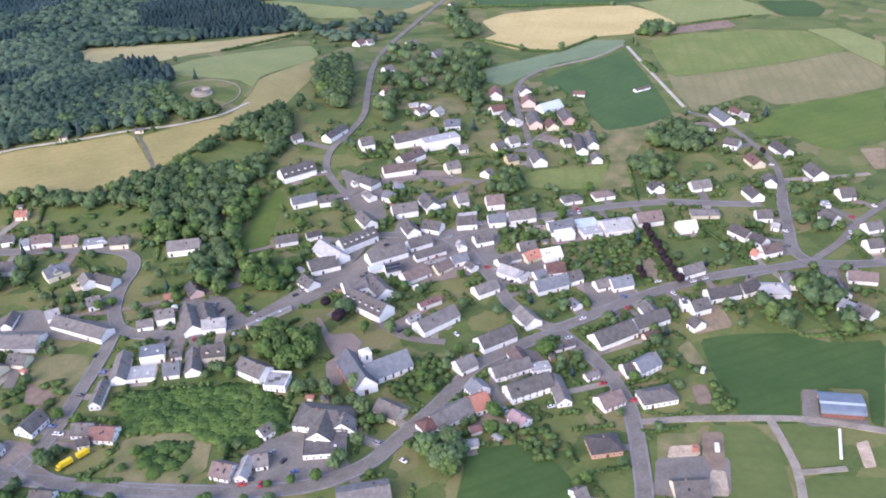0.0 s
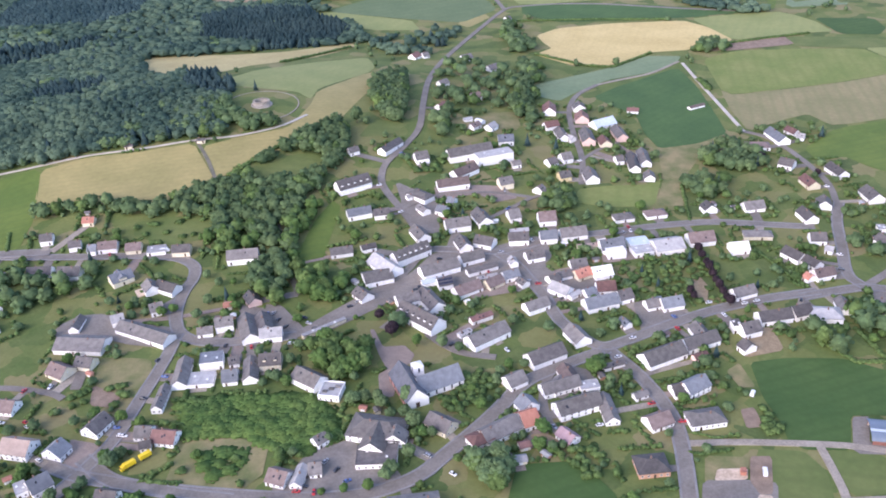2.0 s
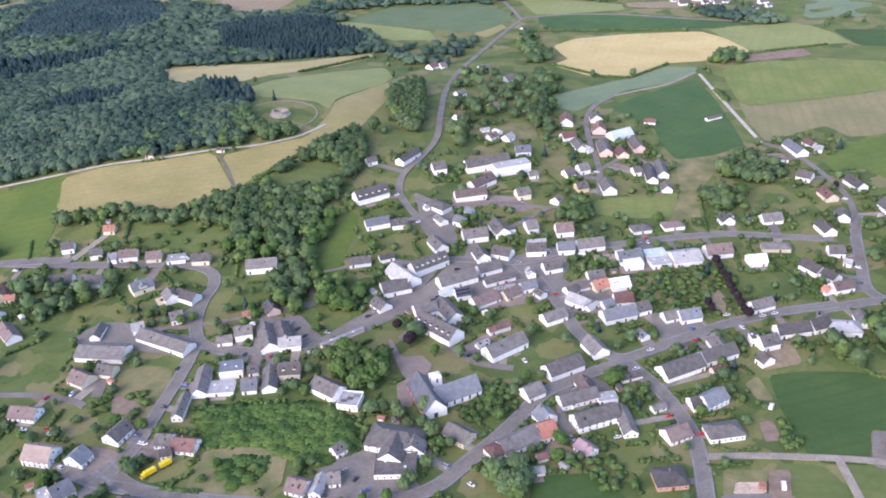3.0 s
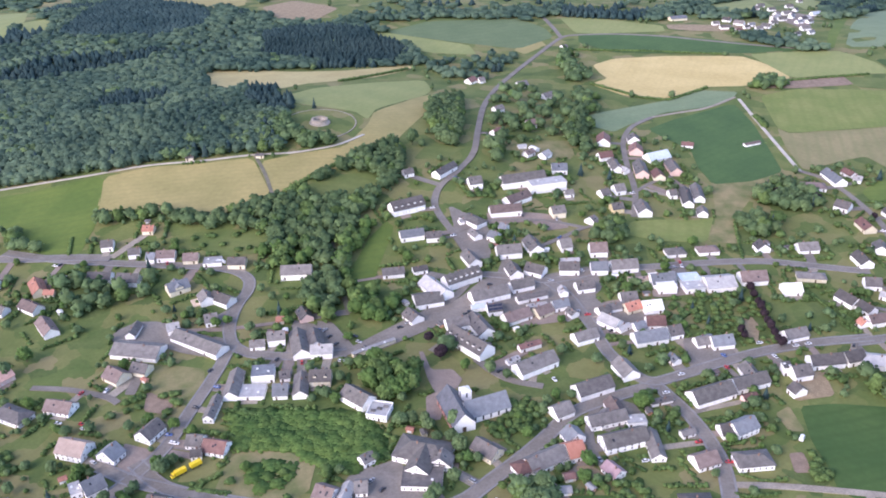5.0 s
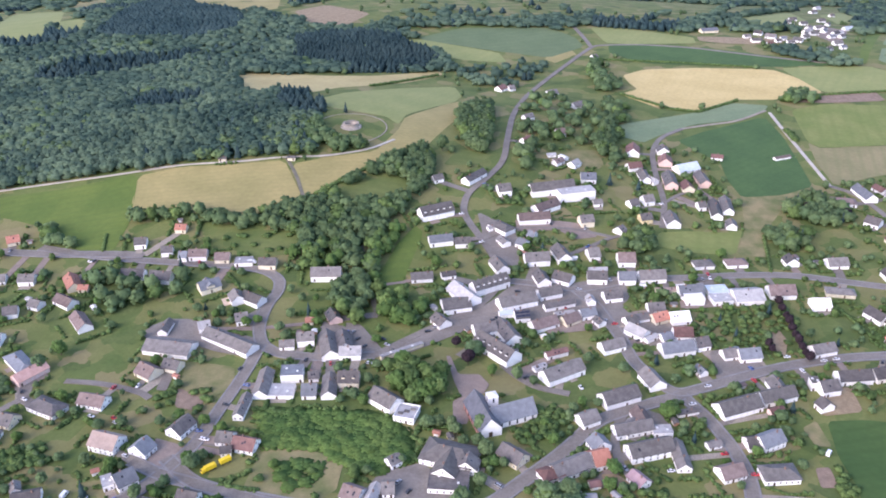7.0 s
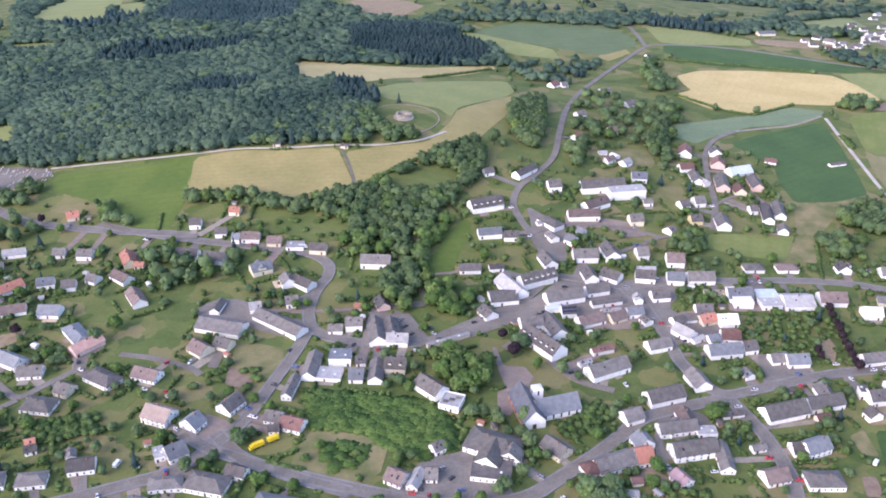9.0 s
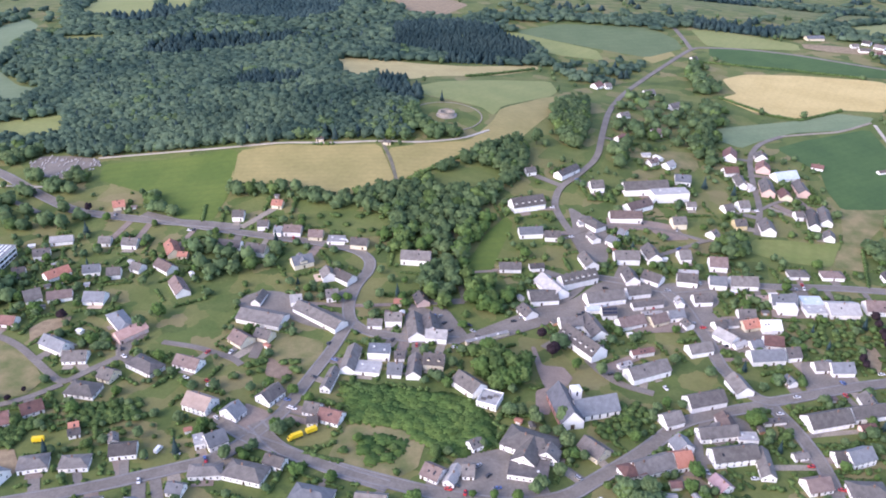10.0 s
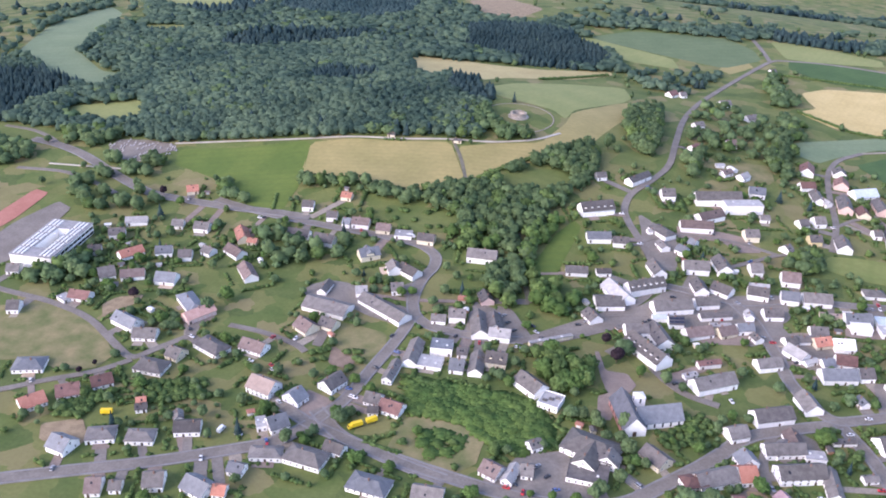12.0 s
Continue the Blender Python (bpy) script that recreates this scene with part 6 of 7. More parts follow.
def church():
    ob = new("church")
    ob.matrix_basis = pose(CHURCH[0], CHURCH[1], land(CHURCH[0], CHURCH[1]), 0, 0, CHURCH[2])
    tagged(ob, "white village church with blue-grey slate roofs and a squat tower", "church")
    FOOTPRINTS.extend([(CHURCH[0], CHURCH[1], CHURCH[2], 17, 9), (NAVE[0], NAVE[1], NAVE[2], 15, 9)])
    back = ob.matrix_basis.inverted()
    v, f = gabled(29, 13, -0.6, 5.2, 7.0)
    w = part("front_wall", mesh_of("wall", v, f, WALL["w"], (REDSTONE,), [0, 0, 1, 0, 0, 0, 0]), ob, label="white walls with a red sandstone side")
    v, f = pitched(29, 13, 5.2, 7.0)
    part("front_roof", mesh_of("roof", v, f, ROOF["db"]), ob)
    nave = back @ pose(NAVE[0], NAVE[1], land(*NAVE[:2]), 0, 0, NAVE[2])
    v, f = gabled(26, 14, -0.6, 4.2, 6.6)
    part("nave_wall", mesh_of("wall", v, f, WALL["w"]), ob, nave)
    v, f = pitched(26, 14, 4.2, 6.6)
    part("nave_roof", mesh_of("roof", v, f, ROOF["bl"]), ob, nave)
    tower = back @ pose(TOWER[0], TOWER[1], land(*TOWER[:2]), 0, 0, CHURCH[2])
    v, f = box(-2.9, 2.9, -2.9, 2.9, -0.6, 11.2)
    t = part("tower", mesh_of("tower", v, f, WALL["w"]), ob, tower)
    v = [(-3.1, -3.1, 11.2), (3.1, -3.1, 11.2), (3.1, 3.1, 11.2), (-3.1, 3.1, 11.2), (0, 0, 12.2)]
    part("tower_roof", mesh_of("tower_roof", v, [(3, 2, 1, 0), (0, 1, 4), (1, 2, 4), (2, 3, 4), (3, 0, 4)], ROOF["wh"]), t)
    v, f = joined([box(-0.06, 0.06, -0.06, 0.06, 12.0, 13.6), box(-0.45, 0.45, -0.06, 0.06, 12.9, 13.05)])
    part("cross", mesh_of("cross", v, f, STONE), t)
    v, f = joined([box(-0.5, 0.5, -0.04, 0.06, -1.6, 1.0), box(-0.3, 0.3, -0.04, 0.06, 1.0, 1.5)])
    tall = mesh_of("church_window", v, f, PANE)
    for k in range(5):
        for s in (-1, 1):
            part("window", tall, ob, pose(-11 + 5.5 * k, s * 6.5, 2.8, 0, 0, 180 if s < 0 else 0))
            part("window", tall, ob, nave @ pose(-9 + 4.8 * k, s * 7.0, 2.2, 0, 0, 180 if s < 0 else 0))
    for s in (-1, 1):
        part("window", tall, t, pose(0, s * 2.9, 9.2, 0, 0, 180 if s < 0 else 0))
        part("window", tall, t, pose(s * 2.9, 0, 9.2, 0, 0, -90 * s))
    part("door", DOOR_MESH, ob, pose(-14.5, 0, 0, 0, 0, 90) @ Matrix.Diagonal((1.8, 1, 1.5, 1)))
    return ob


CHURCH, NAVE, TOWER = (-50.7, 400.0, 114), (-34.7, 405.5, 29), (-46.2, 410.5)
church()


def ring(radius, thick, low, high, sides=40, ragged=0.0):
    """A round wall with an uneven top."""
    V, F, r = [], [], random.Random(3)
    for k in range(sides):
        c, s = math.cos(k * math.tau / sides), math.sin(k * math.tau / sides)
        z = high + r.uniform(-ragged, ragged)
        V += [(c * q, s * q, h) for q, h in ((radius, low), (radius, z), (radius - thick, z), (radius - thick, low))]
    for k in range(sides):
        a, b = 4 * k, 4 * ((k + 1) % sides)
        F += [(a + i, b + i, b + (i + 1) % 4, a + (i + 1) % 4) for i in range(4)]
    return V, F


RX, RY = -209.0, 781.0
ruin = new("tower_ruin")
ruin.matrix_basis = pose(RX, RY, land(RX, RY))
tagged(ruin, "round roofless stone tower stump on the hilltop", "ruin")
v, f = ring(7.8, 2.0, -1.5, 3.6, 40, 0.5)
part("ring_wall", mesh_of("ring_wall", v, f, STONE), ruin)
v, f = ring(7.9, 2.2, 3.5, 4.2, 40, 0.35)
part("coping", mesh_of("coping", v, f, GROUND["gravel"]), ruin, None, "pale stone coping")
v, f = ring(9.8, 2.0, -1.5, 0.8, 40, 0.3)
part("plinth", mesh_of("plinth", v, f, STONE), ruin)
circle = [(RX + 33.5 * math.cos(k * math.tau / 36), RY + 37 * math.sin(k * math.tau / 36)) for k in range(37)]
patch("meadow", GRASS, circle[:-1], 0.3, "thin grass round the tower stump on the hill")
v, f = ribbon(circle, 0.5, -0.5, 0.0, 0.5)
tagged(new("lane", mesh_of("ring_path", v, f, GROUND["gravel"])), "pale gravel path round the tower stump", "path", kind="structure")

SX, SY, ST = -479.2, 455.7, 98.0
school = new("school")
school.matrix_basis = pose(SX, SY, land(SX, SY), 0, 0, ST) @ Matrix.Diagonal((1.3, 1.3, 1.1, 1))
tagged(school, "large flat-roofed white school round an inner courtyard", "school")
FOOTPRINTS.append((SX, SY, ST, 33, 20))
a, b, c, d = 22.3, 12.2, 12.2, 3.8
v, f = joined([box(-a, a, -b, -d, -0.6, 8), box(-a, a, d, b, -0.6, 8), box(-a, -c, -d, d, -0.6, 8), box(c, a, -d, d, -0.6, 8)])
part("wall", mesh_of("wall", v, f, WALL["w"]), school)
v, f = joined([box(-a - 0.4, a + 0.4, -b - 0.4, -d, 8, 8.4), box(-a - 0.4, a + 0.4, d, b + 0.4, 8, 8.4), box(-a - 0.4, -c, -d, d, 8, 8.4), box(c, a + 0.4, -d, d, 8, 8.4)])
top = part("roof", mesh_of("roof", v, f, ROOF["lg"]), school)
v, f = box(-3.6, 3.6, -0.45, 0.45, 0, 0.6)
rib = mesh_of("roof_light", v, f, ROOF["wh"])
for k in range(5):
    for s in (-1, 1):
        for q in range(3):
            part("roof_light", rib, top, pose(-17.6 + 8.8 * k, s * (5.4 + 2.4 * q), 8.4))
v, f = joined([box(-1.9, 1.9, -0.03, 0.06, -0.9, 0.9)])
band = mesh_of("window_band", v, f, PANE)
for k in range(10):
    for z in (2.2, 5.6):
        for s in (-1, 1):
            part("window", band, school, pose(-19.8 + 4.4 * k, s * b, z, 0, 0, 180 if s < 0 else 0))

BX, BY, BT = 196.8, 357.3, -11.0
barn = new("barn")
barn.matrix_basis = pose(BX, BY, land(BX, BY), 0, 0, BT) @ Matrix.Diagonal((1.12, 1.2, 0.8, 1))
tagged(barn, "open-ended barn with an arched blue metal roof", "barn")
FOOTPRINTS.append((BX, BY, BT, 13, 10))
v, f = joined([box(-9, 9, -6.6, -6.35, -0.5, 4.2), box(-9, 9, 6.35, 6.6, -0.5, 4.2), box(8.75, 9, -6.35, 6.35, -0.5, 6.2)])
part("wall", mesh_of("wall", v, f, material("red-brown boarding", (0.15, 0.07, 0.055), (0.21, 0.10, 0.08), 0.8, 0.8, 0.2)), barn, None, "red-brown boarded walls")
BLUE = material("blue sheet metal", (0.13, 0.165, 0.21), (0.16, 0.20, 0.25), 0.2, 0.5, 0.1)
arch = [(-7.1 * math.cos(k * math.pi / 14), 4.0 + 3.4 * math.sin(k * math.pi / 14)) for k in range(15)]
for k in range(14):
    (y0, z0), (y1, z1) = arch[k], arch[k + 1]
    v = [(-9.8, y0, z0), (9.8, y0, z0), (9.8, y1, z1), (-9.8, y1, z1), (-9.8, y0, z0 - 0.14), (9.8, y0, z0 - 0.14), (9.8, y1, z1 - 0.14), (-9.8, y1, z1 - 0.14)]
    part("roof_sheet", mesh_of("roof_sheet", v, [(0, 1, 2, 3), (7, 6, 5, 4), (0, 4, 5, 1), (1, 5, 6, 2), (2, 6, 7, 3), (3, 7, 4, 0)], ROOF["lb"] if k == 5 else BLUE), barn, None, "translucent pale sheet" if k == 5 else "")
for k in range(4):
    for s in (-1, 1):
        v, f = box(-0.18, 0.18, -0.18, 0.18, -0.5, 4.1)
        part("post", mesh_of("post", v, f, STONE), barn, pose(-8.6 + 5.7 * k, s * 6.15, 0))

for hx, hy in ((-246.0, 706.7), (-306.5, 700.3)):
    house(hx, hy, 10, 6.5, 4.5, 2.5, 26, "gr", "c", "g")


# ---- vehicles ----
def wheel_mesh(r, w):
    V, F, n = [], [], 14
    for s in (-w / 2, w / 2):
        V += [(r * math.cos(k * math.tau / n), s, r * math.sin(k * math.tau / n)) for k in range(n)]
    F = [(k, (k + 1) % n, n + (k + 1) % n, n + k) for k in range(n)] + [tuple(range(n))[::-1], tuple(range(n, 2 * n))]
    return mesh_of("wheel", V, F, TYRE)


def loft(sections):
    """A body from cross-sections along x: (x, half width, low, high, top half width)."""
    V, F = [], []
    for x, w, lo, hi, tw in sections:
        V += [(x, -w, lo), (x, w, lo), (x, w, (lo + hi) / 2), (x, tw, hi), (x, -tw, hi), (x, -w, (lo + hi) / 2)]
    for k in range(len(sections) - 1):
        p, q = 6 * k, 6 * k + 6
        F += [(p + i, p + (i + 1) % 6, q + (i + 1) % 6, q + i) for i in range(6)]
    F += [tuple(range(5, -1, -1)), tuple(range(len(V) - 6, len(V)))]
    return V, F


WHEEL, BIG_WHEEL = wheel_mesh(0.32, 0.22), wheel_mesh(0.5, 0.3)
v, f = loft([(-2.1, 0.75, 0.35, 0.8, 0.7), (-1.9, 0.86, 0.28, 0.95, 0.8), (0.9, 0.88, 0.25, 0.95, 0.8), (1.9, 0.85, 0.28, 0.8, 0.72), (2.15, 0.7, 0.35, 0.65, 0.6)])
CAR_BODY = {k: mesh_of("car_body", v, f, m) for k, m in CARS.items()}
v, f = loft([(-1.95, 0.74, 0.9, 1.0, 0.7), (-1.4, 0.74, 0.9, 1.42, 0.6), (0.2, 0.74, 0.9, 1.45, 0.6), (1.0, 0.72, 0.9, 0.98, 0.66)])
CABIN = mesh_of("cabin", v, f, PANE)
v, f = box(-1.3, 0.15, -0.58, 0.58, 1.43, 1.47)
TOPS = {k: mesh_of("car_roof", v, f, m) for k, m in CARS.items()}


def car(x, y, turn, paint):
    ob = new("car")
    ob.matrix_basis = pose(x, y, land(x, y) + 0.5, 0, 0, turn)
    tagged(ob, f"parked {paint} car on the asphalt", "car", "parked cars")
    part("body", CAR_BODY[paint], ob)
    part("cabin", CABIN, ob, None, "dark glazed cabin")
    part("roof", TOPS[paint], ob)
    for wx in (-1.3, 1.3):
        for wy in (-0.78, 0.78):
            part("wheel", WHEEL, ob, pose(wx, wy, 0.32))
    return ob


car(80.6, 447.6, 20, "white")
car(-275.2, 377.6, -5, "white")
car(-258.3, 373.6, -30, "white")
car(-204.4, 432.6, 80, "dark")
car(51.9, 368.9, 15, "white")
car(69.5, 428.8, 20, "white")
car(71.1, 422.1, 15, "silver")
car(-122.2, 474.6, -20, "dark")
car(-118.5, 468.6, -20, "silver")
car(-113.5, 462.9, -20, "dark")
car(-108.8, 458.4, -20, "white")
car(5.1, 437.4, -60, "white")
car(-101.1, 322.8, 0, "red")
car(-97.9, 326.1, 0, "dark")
car(-24.5, 333.7, -40, "white")
car(-50.0, 508.4, 30, "dark")
car(-52.8, 504.7, 30, "dark")
car(-261.1, 377.6, -20, "red")
car(-358.0, 546.3, 0, "white")
car(275.4, 534.9, 80, "white")
car(271.3, 527.6, 80, "silver")
car(-138.5, 473.0, 60, "dark")
car(-143.0, 480.3, 60, "silver")
car(-147.4, 479.8, 60, "blue")
car(-132.5, 465.4, 60, "dark")
car(-89.7, 492.2, 30, "silver")
car(-94.5, 486.5, 30, "dark")
car(-126.1, 447.6, 10, "white")
car(21.3, 513.7, 40, "silver")
car(155.5, 482.7, 15, "white")
car(163.5, 485.4, 15, "white")
car(-89.6, 344.0, 60, "silver")
car(-83.2, 337.7, 60, "dark")
car(-76.8, 329.6, 30, "blue")
car(-262.8, 306.6, 10, "dark")
car(-247.7, 314.0, 10, "silver")
car(-295.1, 294.2, 10, "white")
car(-317.9, 282.4, 10, "red")
car(-38.7, 542.7, 20, "dark")
car(4.2, 551.2, 10, "silver")
car(-66.7, 525.3, 30, "white")
car(133.6, 484.4, 15, "white")
pc = random.Random(17)
for w, line in DRIVES:
    (hx, hy), (px, py) = line[0], line[-1]
    if pc.random() < 0.3 and hy < 700 and len(line) > 2:
        u = pc.uniform(0.72, 0.9)
        car(hx + (px - hx) * u, hy + (py - hy) * u, math.degrees(math.atan2(py - hy, px - hx)) + pc.choice((0, 180)), pc.choice(("white", "white", "silver", "dark", "dark", "blue", "red")))


def lorry(x, y, turn, with_cab, label="yellow box trailer coupled behind the lorry"):
    ob = new("lorry" if with_cab else "trailer")
    ob.matrix_basis = pose(x, y, land(x, y) + 0.5, 0, 0, turn)
    tagged(ob, "yellow lorry with a long box body parked on the yard" if with_cab else label, "lorry" if with_cab else "trailer")
    FOOTPRINTS.append((x, y, turn, 9, 6))
    v, f = loft([(-3.2, 1.2, 1.1, 3.1, 1.1), (-3.0, 1.25, 1.0, 3.3, 1.15), (3.0, 1.25, 1.0, 3.3, 1.15), (3.2, 1.2, 1.1, 3.1, 1.1)])
    part("box_body", mesh_of("box_body", v, f, YELLOW), ob)
    v, f = box(-3.1, 3.1, -0.5, 0.5, 0.6, 1.0)
    part("chassis", mesh_of("chassis", v, f, TYRE), ob)
    if with_cab:
        v, f = loft([(3.5, 1.2, 0.5, 2.6, 1.1), (4.9, 1.2, 0.5, 2.5, 1.05), (5.3, 1.15, 0.5, 1.7, 1.1)])
        cab = part("cab", mesh_of("cab", v, f, YELLOW), ob)
        v, f = box(-0.03, 0.03, -1.0, 1.0, -0.4, 0.4)
        part("windscreen", mesh_of("windscreen", v, f, PANE), cab, pose(5.13, 0, 2.1, 0, -25, 0))
    for wx in ((-2.2, 0.6, 4.3) if with_cab else (-2.0, 2.0)):
        for wy in (-1.05, 1.05):
            part("wheel", BIG_WHEEL, ob, pose(wx, wy, 0.5))


lorry(-190.6, 342.2, 226, True)
lorry(-184.5, 348.5, 46, False)
lorry(-324.5, 305.1, 22, False, "long yellow box trailer standing behind gardens")

heap = tagged(new("tarpaulin_heap"), "blue tarpaulin over a heap beside sheds", "heap")
heap.matrix_basis = pose(20.8, 356.6, land(20.8, 356.6) + 0.35, 0, 0, 20)
V, F, hr = [(0, 0, 1.3)], [], random.Random(8)
for k, (rad, up) in enumerate(((0.9, 1.15), (1.7, 0.7), (2.3, 0.0))):
    V += [(rad * 1.25 * math.cos(q * math.tau / 14) * hr.uniform(0.88, 1.1), rad * math.sin(q * math.tau / 14) * hr.uniform(0.88, 1.1), up * hr.uniform(0.85, 1.1)) for q in range(14)]
    F += [(0, 1 + q, 1 + (q + 1) % 14) for q in range(14)] if k == 0 else [(14 * k - 13 + q, 14 * k + 1 + q, 14 * k + 1 + (q + 1) % 14, 14 * k - 13 + (q + 1) % 14) for q in range(14)]
part("tarpaulin", mesh_of("tarpaulin", V, F, material("blue tarpaulin", (0.08, 0.24, 0.48), (0.12, 0.32, 0.58), 0.6, 0.45, 0.15), smooth=True), heap)


def van(x, y, turn, length, name, label):
    ob = new(name)
    ob.matrix_basis = pose(x, y, land(x, y) + 0.4, 0, 0, turn)
    tagged(ob, label, name.replace("_", " "))
    h = length / 2
    v, f = loft([(-h, 1.0, 0.5, 2.4, 0.9), (-h + 0.2, 1.08, 0.4, 2.6, 0.98), (h - 1.4, 1.08, 0.4, 2.6, 0.98), (h - 0.4, 1.05, 0.4, 1.5, 0.95), (h, 0.95, 0.5, 1.1, 0.9)])
    part("body", mesh_of("van_body", v, f, CARS["white"]), ob)
    for s in (-1, 1):
        v, f = box(-0.8, 0.8, -0.02, 0.04, -0.3, 0.3)
        part("window", mesh_of("van_window", v, f, PANE), ob, pose(0.2, s * 1.08, 1.6, 0, 0, 180 if s < 0 else 0))
    for wx in (-h * 0.6, h * 0.6):
        for wy in (-0.95, 0.95):
            part("wheel", WHEEL, ob, pose(wx, wy, 0.32))


van(-258.4, 314.3, 85, 6, "van", "white delivery van parked beside the street")
van(127.1, 332.1, 80, 6, "van", "white van parked on the building plot")
van(137.0, 392.5, 60, 5, "caravan", "white caravan standing on the meadow")
van(-235.4, 556.1, 0, 6, "van", "white van on a garage forecourt")

# ---- building plot: skip, stacked boards ----
v, f = joined([box(-3, 3, -1.2, 1.2, 0.2, 2.4), box(-3.05, 3.05, -1.25, 1.25, 2.4, 2.55)])
cont = tagged(new("site_container"), "orange steel site container on sandy ground", "container")
cont.matrix_basis = pose(116.8, 332.1, land(116.8, 332.1) + 0.35, 0, 0, 80) @ Matrix.Diagonal((0.55, 1.1, 1, 1))
part("body", mesh_of("container", v, f, ROOF["or"]), cont)
for k in range(12):
    v, f = box(-0.05, 0.05, 1.2, 1.26, 0.25, 2.35)
    part("rib", mesh_of("rib", v, f, ROOF["or"]), cont, pose(-2.7 + 0.49 * k, 0, 0))
bales = tagged(new("bale_row"), "long row of white-wrapped bales on grass", "bales")
bales.matrix_basis = pose(186.5, 331.0, 0.25, 0, 0, -110)
for k in range(15):
    V, F, n = [], [], 12
    for s in (-0.65, 0.65):
        V += [(s, 0.75 * math.cos(q * math.tau / n), 0.75 + 0.75 * math.sin(q * math.tau / n)) for q in range(n)]
    part("bale", mesh_of("bale", V, [(q, (q + 1) % n, n + (q + 1) % n, n + q) for q in range(n)] + [tuple(range(n))[::-1], tuple(range(n, 2 * n))], ROOF["wh"]), bales, pose((k - (15 - 1) / 2) * 1.42, 0, 0))

# ---- gravestones ----
gr = random.Random(11)
pieces = []
for k in range(110):
    x, y = gr.uniform(-559, -487), gr.uniform(607, 649)
    if not inside(x, y, [(-559, 635), (-557, 649), (-497, 646), (-487, 633), (-501, 607), (-540, 609)]):
        continue
    z, w = land(x, y) + 0.3, gr.uniform(0.3, 0.6)
    pieces += [box(x - w, x + w, y - 0.2, y + 0.2, z, z + gr.uniform(0.8, 1.5)), box(x - w, x + w, y - 2.2, y - 0.2, z, z + 0.3)]
if pieces:
    v, f = joined(pieces)
    tagged(new("gravestones", mesh_of("gravestones", v, f, ROOF["lg"])), "rows of pale and dark gravestones on gravel", "gravestones", kind="stuff")


# ---- trees ----
def ico():
    p = (1 + 5 ** 0.5) / 2
    V = np.array([(-1, p, 0), (1, p, 0), (-1, -p, 0), (1, -p, 0), (0, -1, p), (0, 1, p), (0, -1, -p), (0, 1, -p), (p, 0, -1), (p, 0, 1), (-p, 0, -1), (-p, 0, 1)], float)
    F = np.array([(0, 11, 5), (0, 5, 1), (0, 1, 7), (0, 7, 10), (0, 10, 11), (1, 5, 9), (5, 11, 4), (11, 10, 2), (10, 7, 6), (7, 1, 8),
                  (3, 9, 4), (3, 4, 2), (3, 2, 6), (3, 6, 8), (3, 8, 9), (4, 9, 5), (2, 4, 11), (6, 2, 10), (8, 6, 7), (9, 8, 1)])
    return V / np.linalg.norm(V[0]), F


ICO_V, ICO_F = ico()


OCT_V = np.array([(1, 0, 0), (-1, 0, 0), (0, 1, 0), (0, -1, 0), (0, 0, 1), (0, 0, -1)], float)
OCT_F = np.array([(0, 2, 4), (2, 1, 4), (1, 3, 4), (3, 0, 4), (2, 0, 5), (1, 2, 5), (3, 1, 5), (0, 3, 5)])


def clumps(spots, r):
    """Leaf clumps: small ragged tufts at (x, y, z, size), each turned its own way."""
    V, F = [], []
    for k, (x, y, z, s) in enumerate(spots):
        q, _ = np.linalg.qr(r.randn(3, 3))
        V.append((OCT_V * (0.7 + 0.6 * r.rand(6, 1))) @ q * s + (x, y, z))
        F.append(OCT_F + 6 * k)
    return np.concatenate(V), np.concatenate(F)


def broad_crown(seed, n, size, radius=1.0, low=0.25, high=1.0):
    """A broad crown of unit height: a lobed inner mass under an uneven shell of tufts."""
    r = np.random.RandomState(seed)
    lobes = [q / np.linalg.norm(q) for q in r.randn(6, 3)]
    bulge = lambda d: 0.7 + 0.3 * max(0, max(d @ q for q in lobes)) ** 2
    spots, mid, half = [], (low + high) / 2, (high - low) / 2
    while len(spots) < n:
        d = r.randn(3)
        d /= np.linalg.norm(d)
        q = d * bulge(d) * (0.82 + 0.26 * r.rand())
        spots.append((q[0] * radius * 0.42, q[1] * radius * 0.42, mid + half * q[2] * 0.95 - size * 0.3, size * (0.6 + 0.8 * r.rand())))
    V, F = clumps(spots, r)
    core = np.array([d * bulge(d) * 0.9 * (radius * 0.42, radius * 0.42, half) + (0, 0, mid - size * 0.3) for d in ICO_V])
    return np.concatenate([core, V]), np.concatenate([ICO_F, F + 12])


def fir_crown(seed, tiers, sides):
    """A fir of unit height: drooping tiers of boughs with ragged rims."""
    r = np.random.RandomState(seed)
    V, F = [], []
    for k in range(tiers):
        z0, z1 = 0.1 + 0.78 * k / tiers, 0.1 + 0.78 * (k + 1.7) / tiers
        rad = 0.2 * (1 - k / (tiers + 0.6))
        n = len(V)
        for q in range(sides):
            c = q * math.tau / sides + r.rand() * 0.4
            rr = rad * (1.15 if q % 2 else 0.65) * (0.85 + 0.3 * r.rand())
            V.append((rr * math.cos(c), rr * math.sin(c), z0 - (0.03 if q % 2 else -0.01)))
        V.append((0, 0, min(z1, 1.0)))
        F += [(n + q, n + (q + 1) % sides, n + sides) for q in range(sides)]
    return np.array(V), np.array(F)


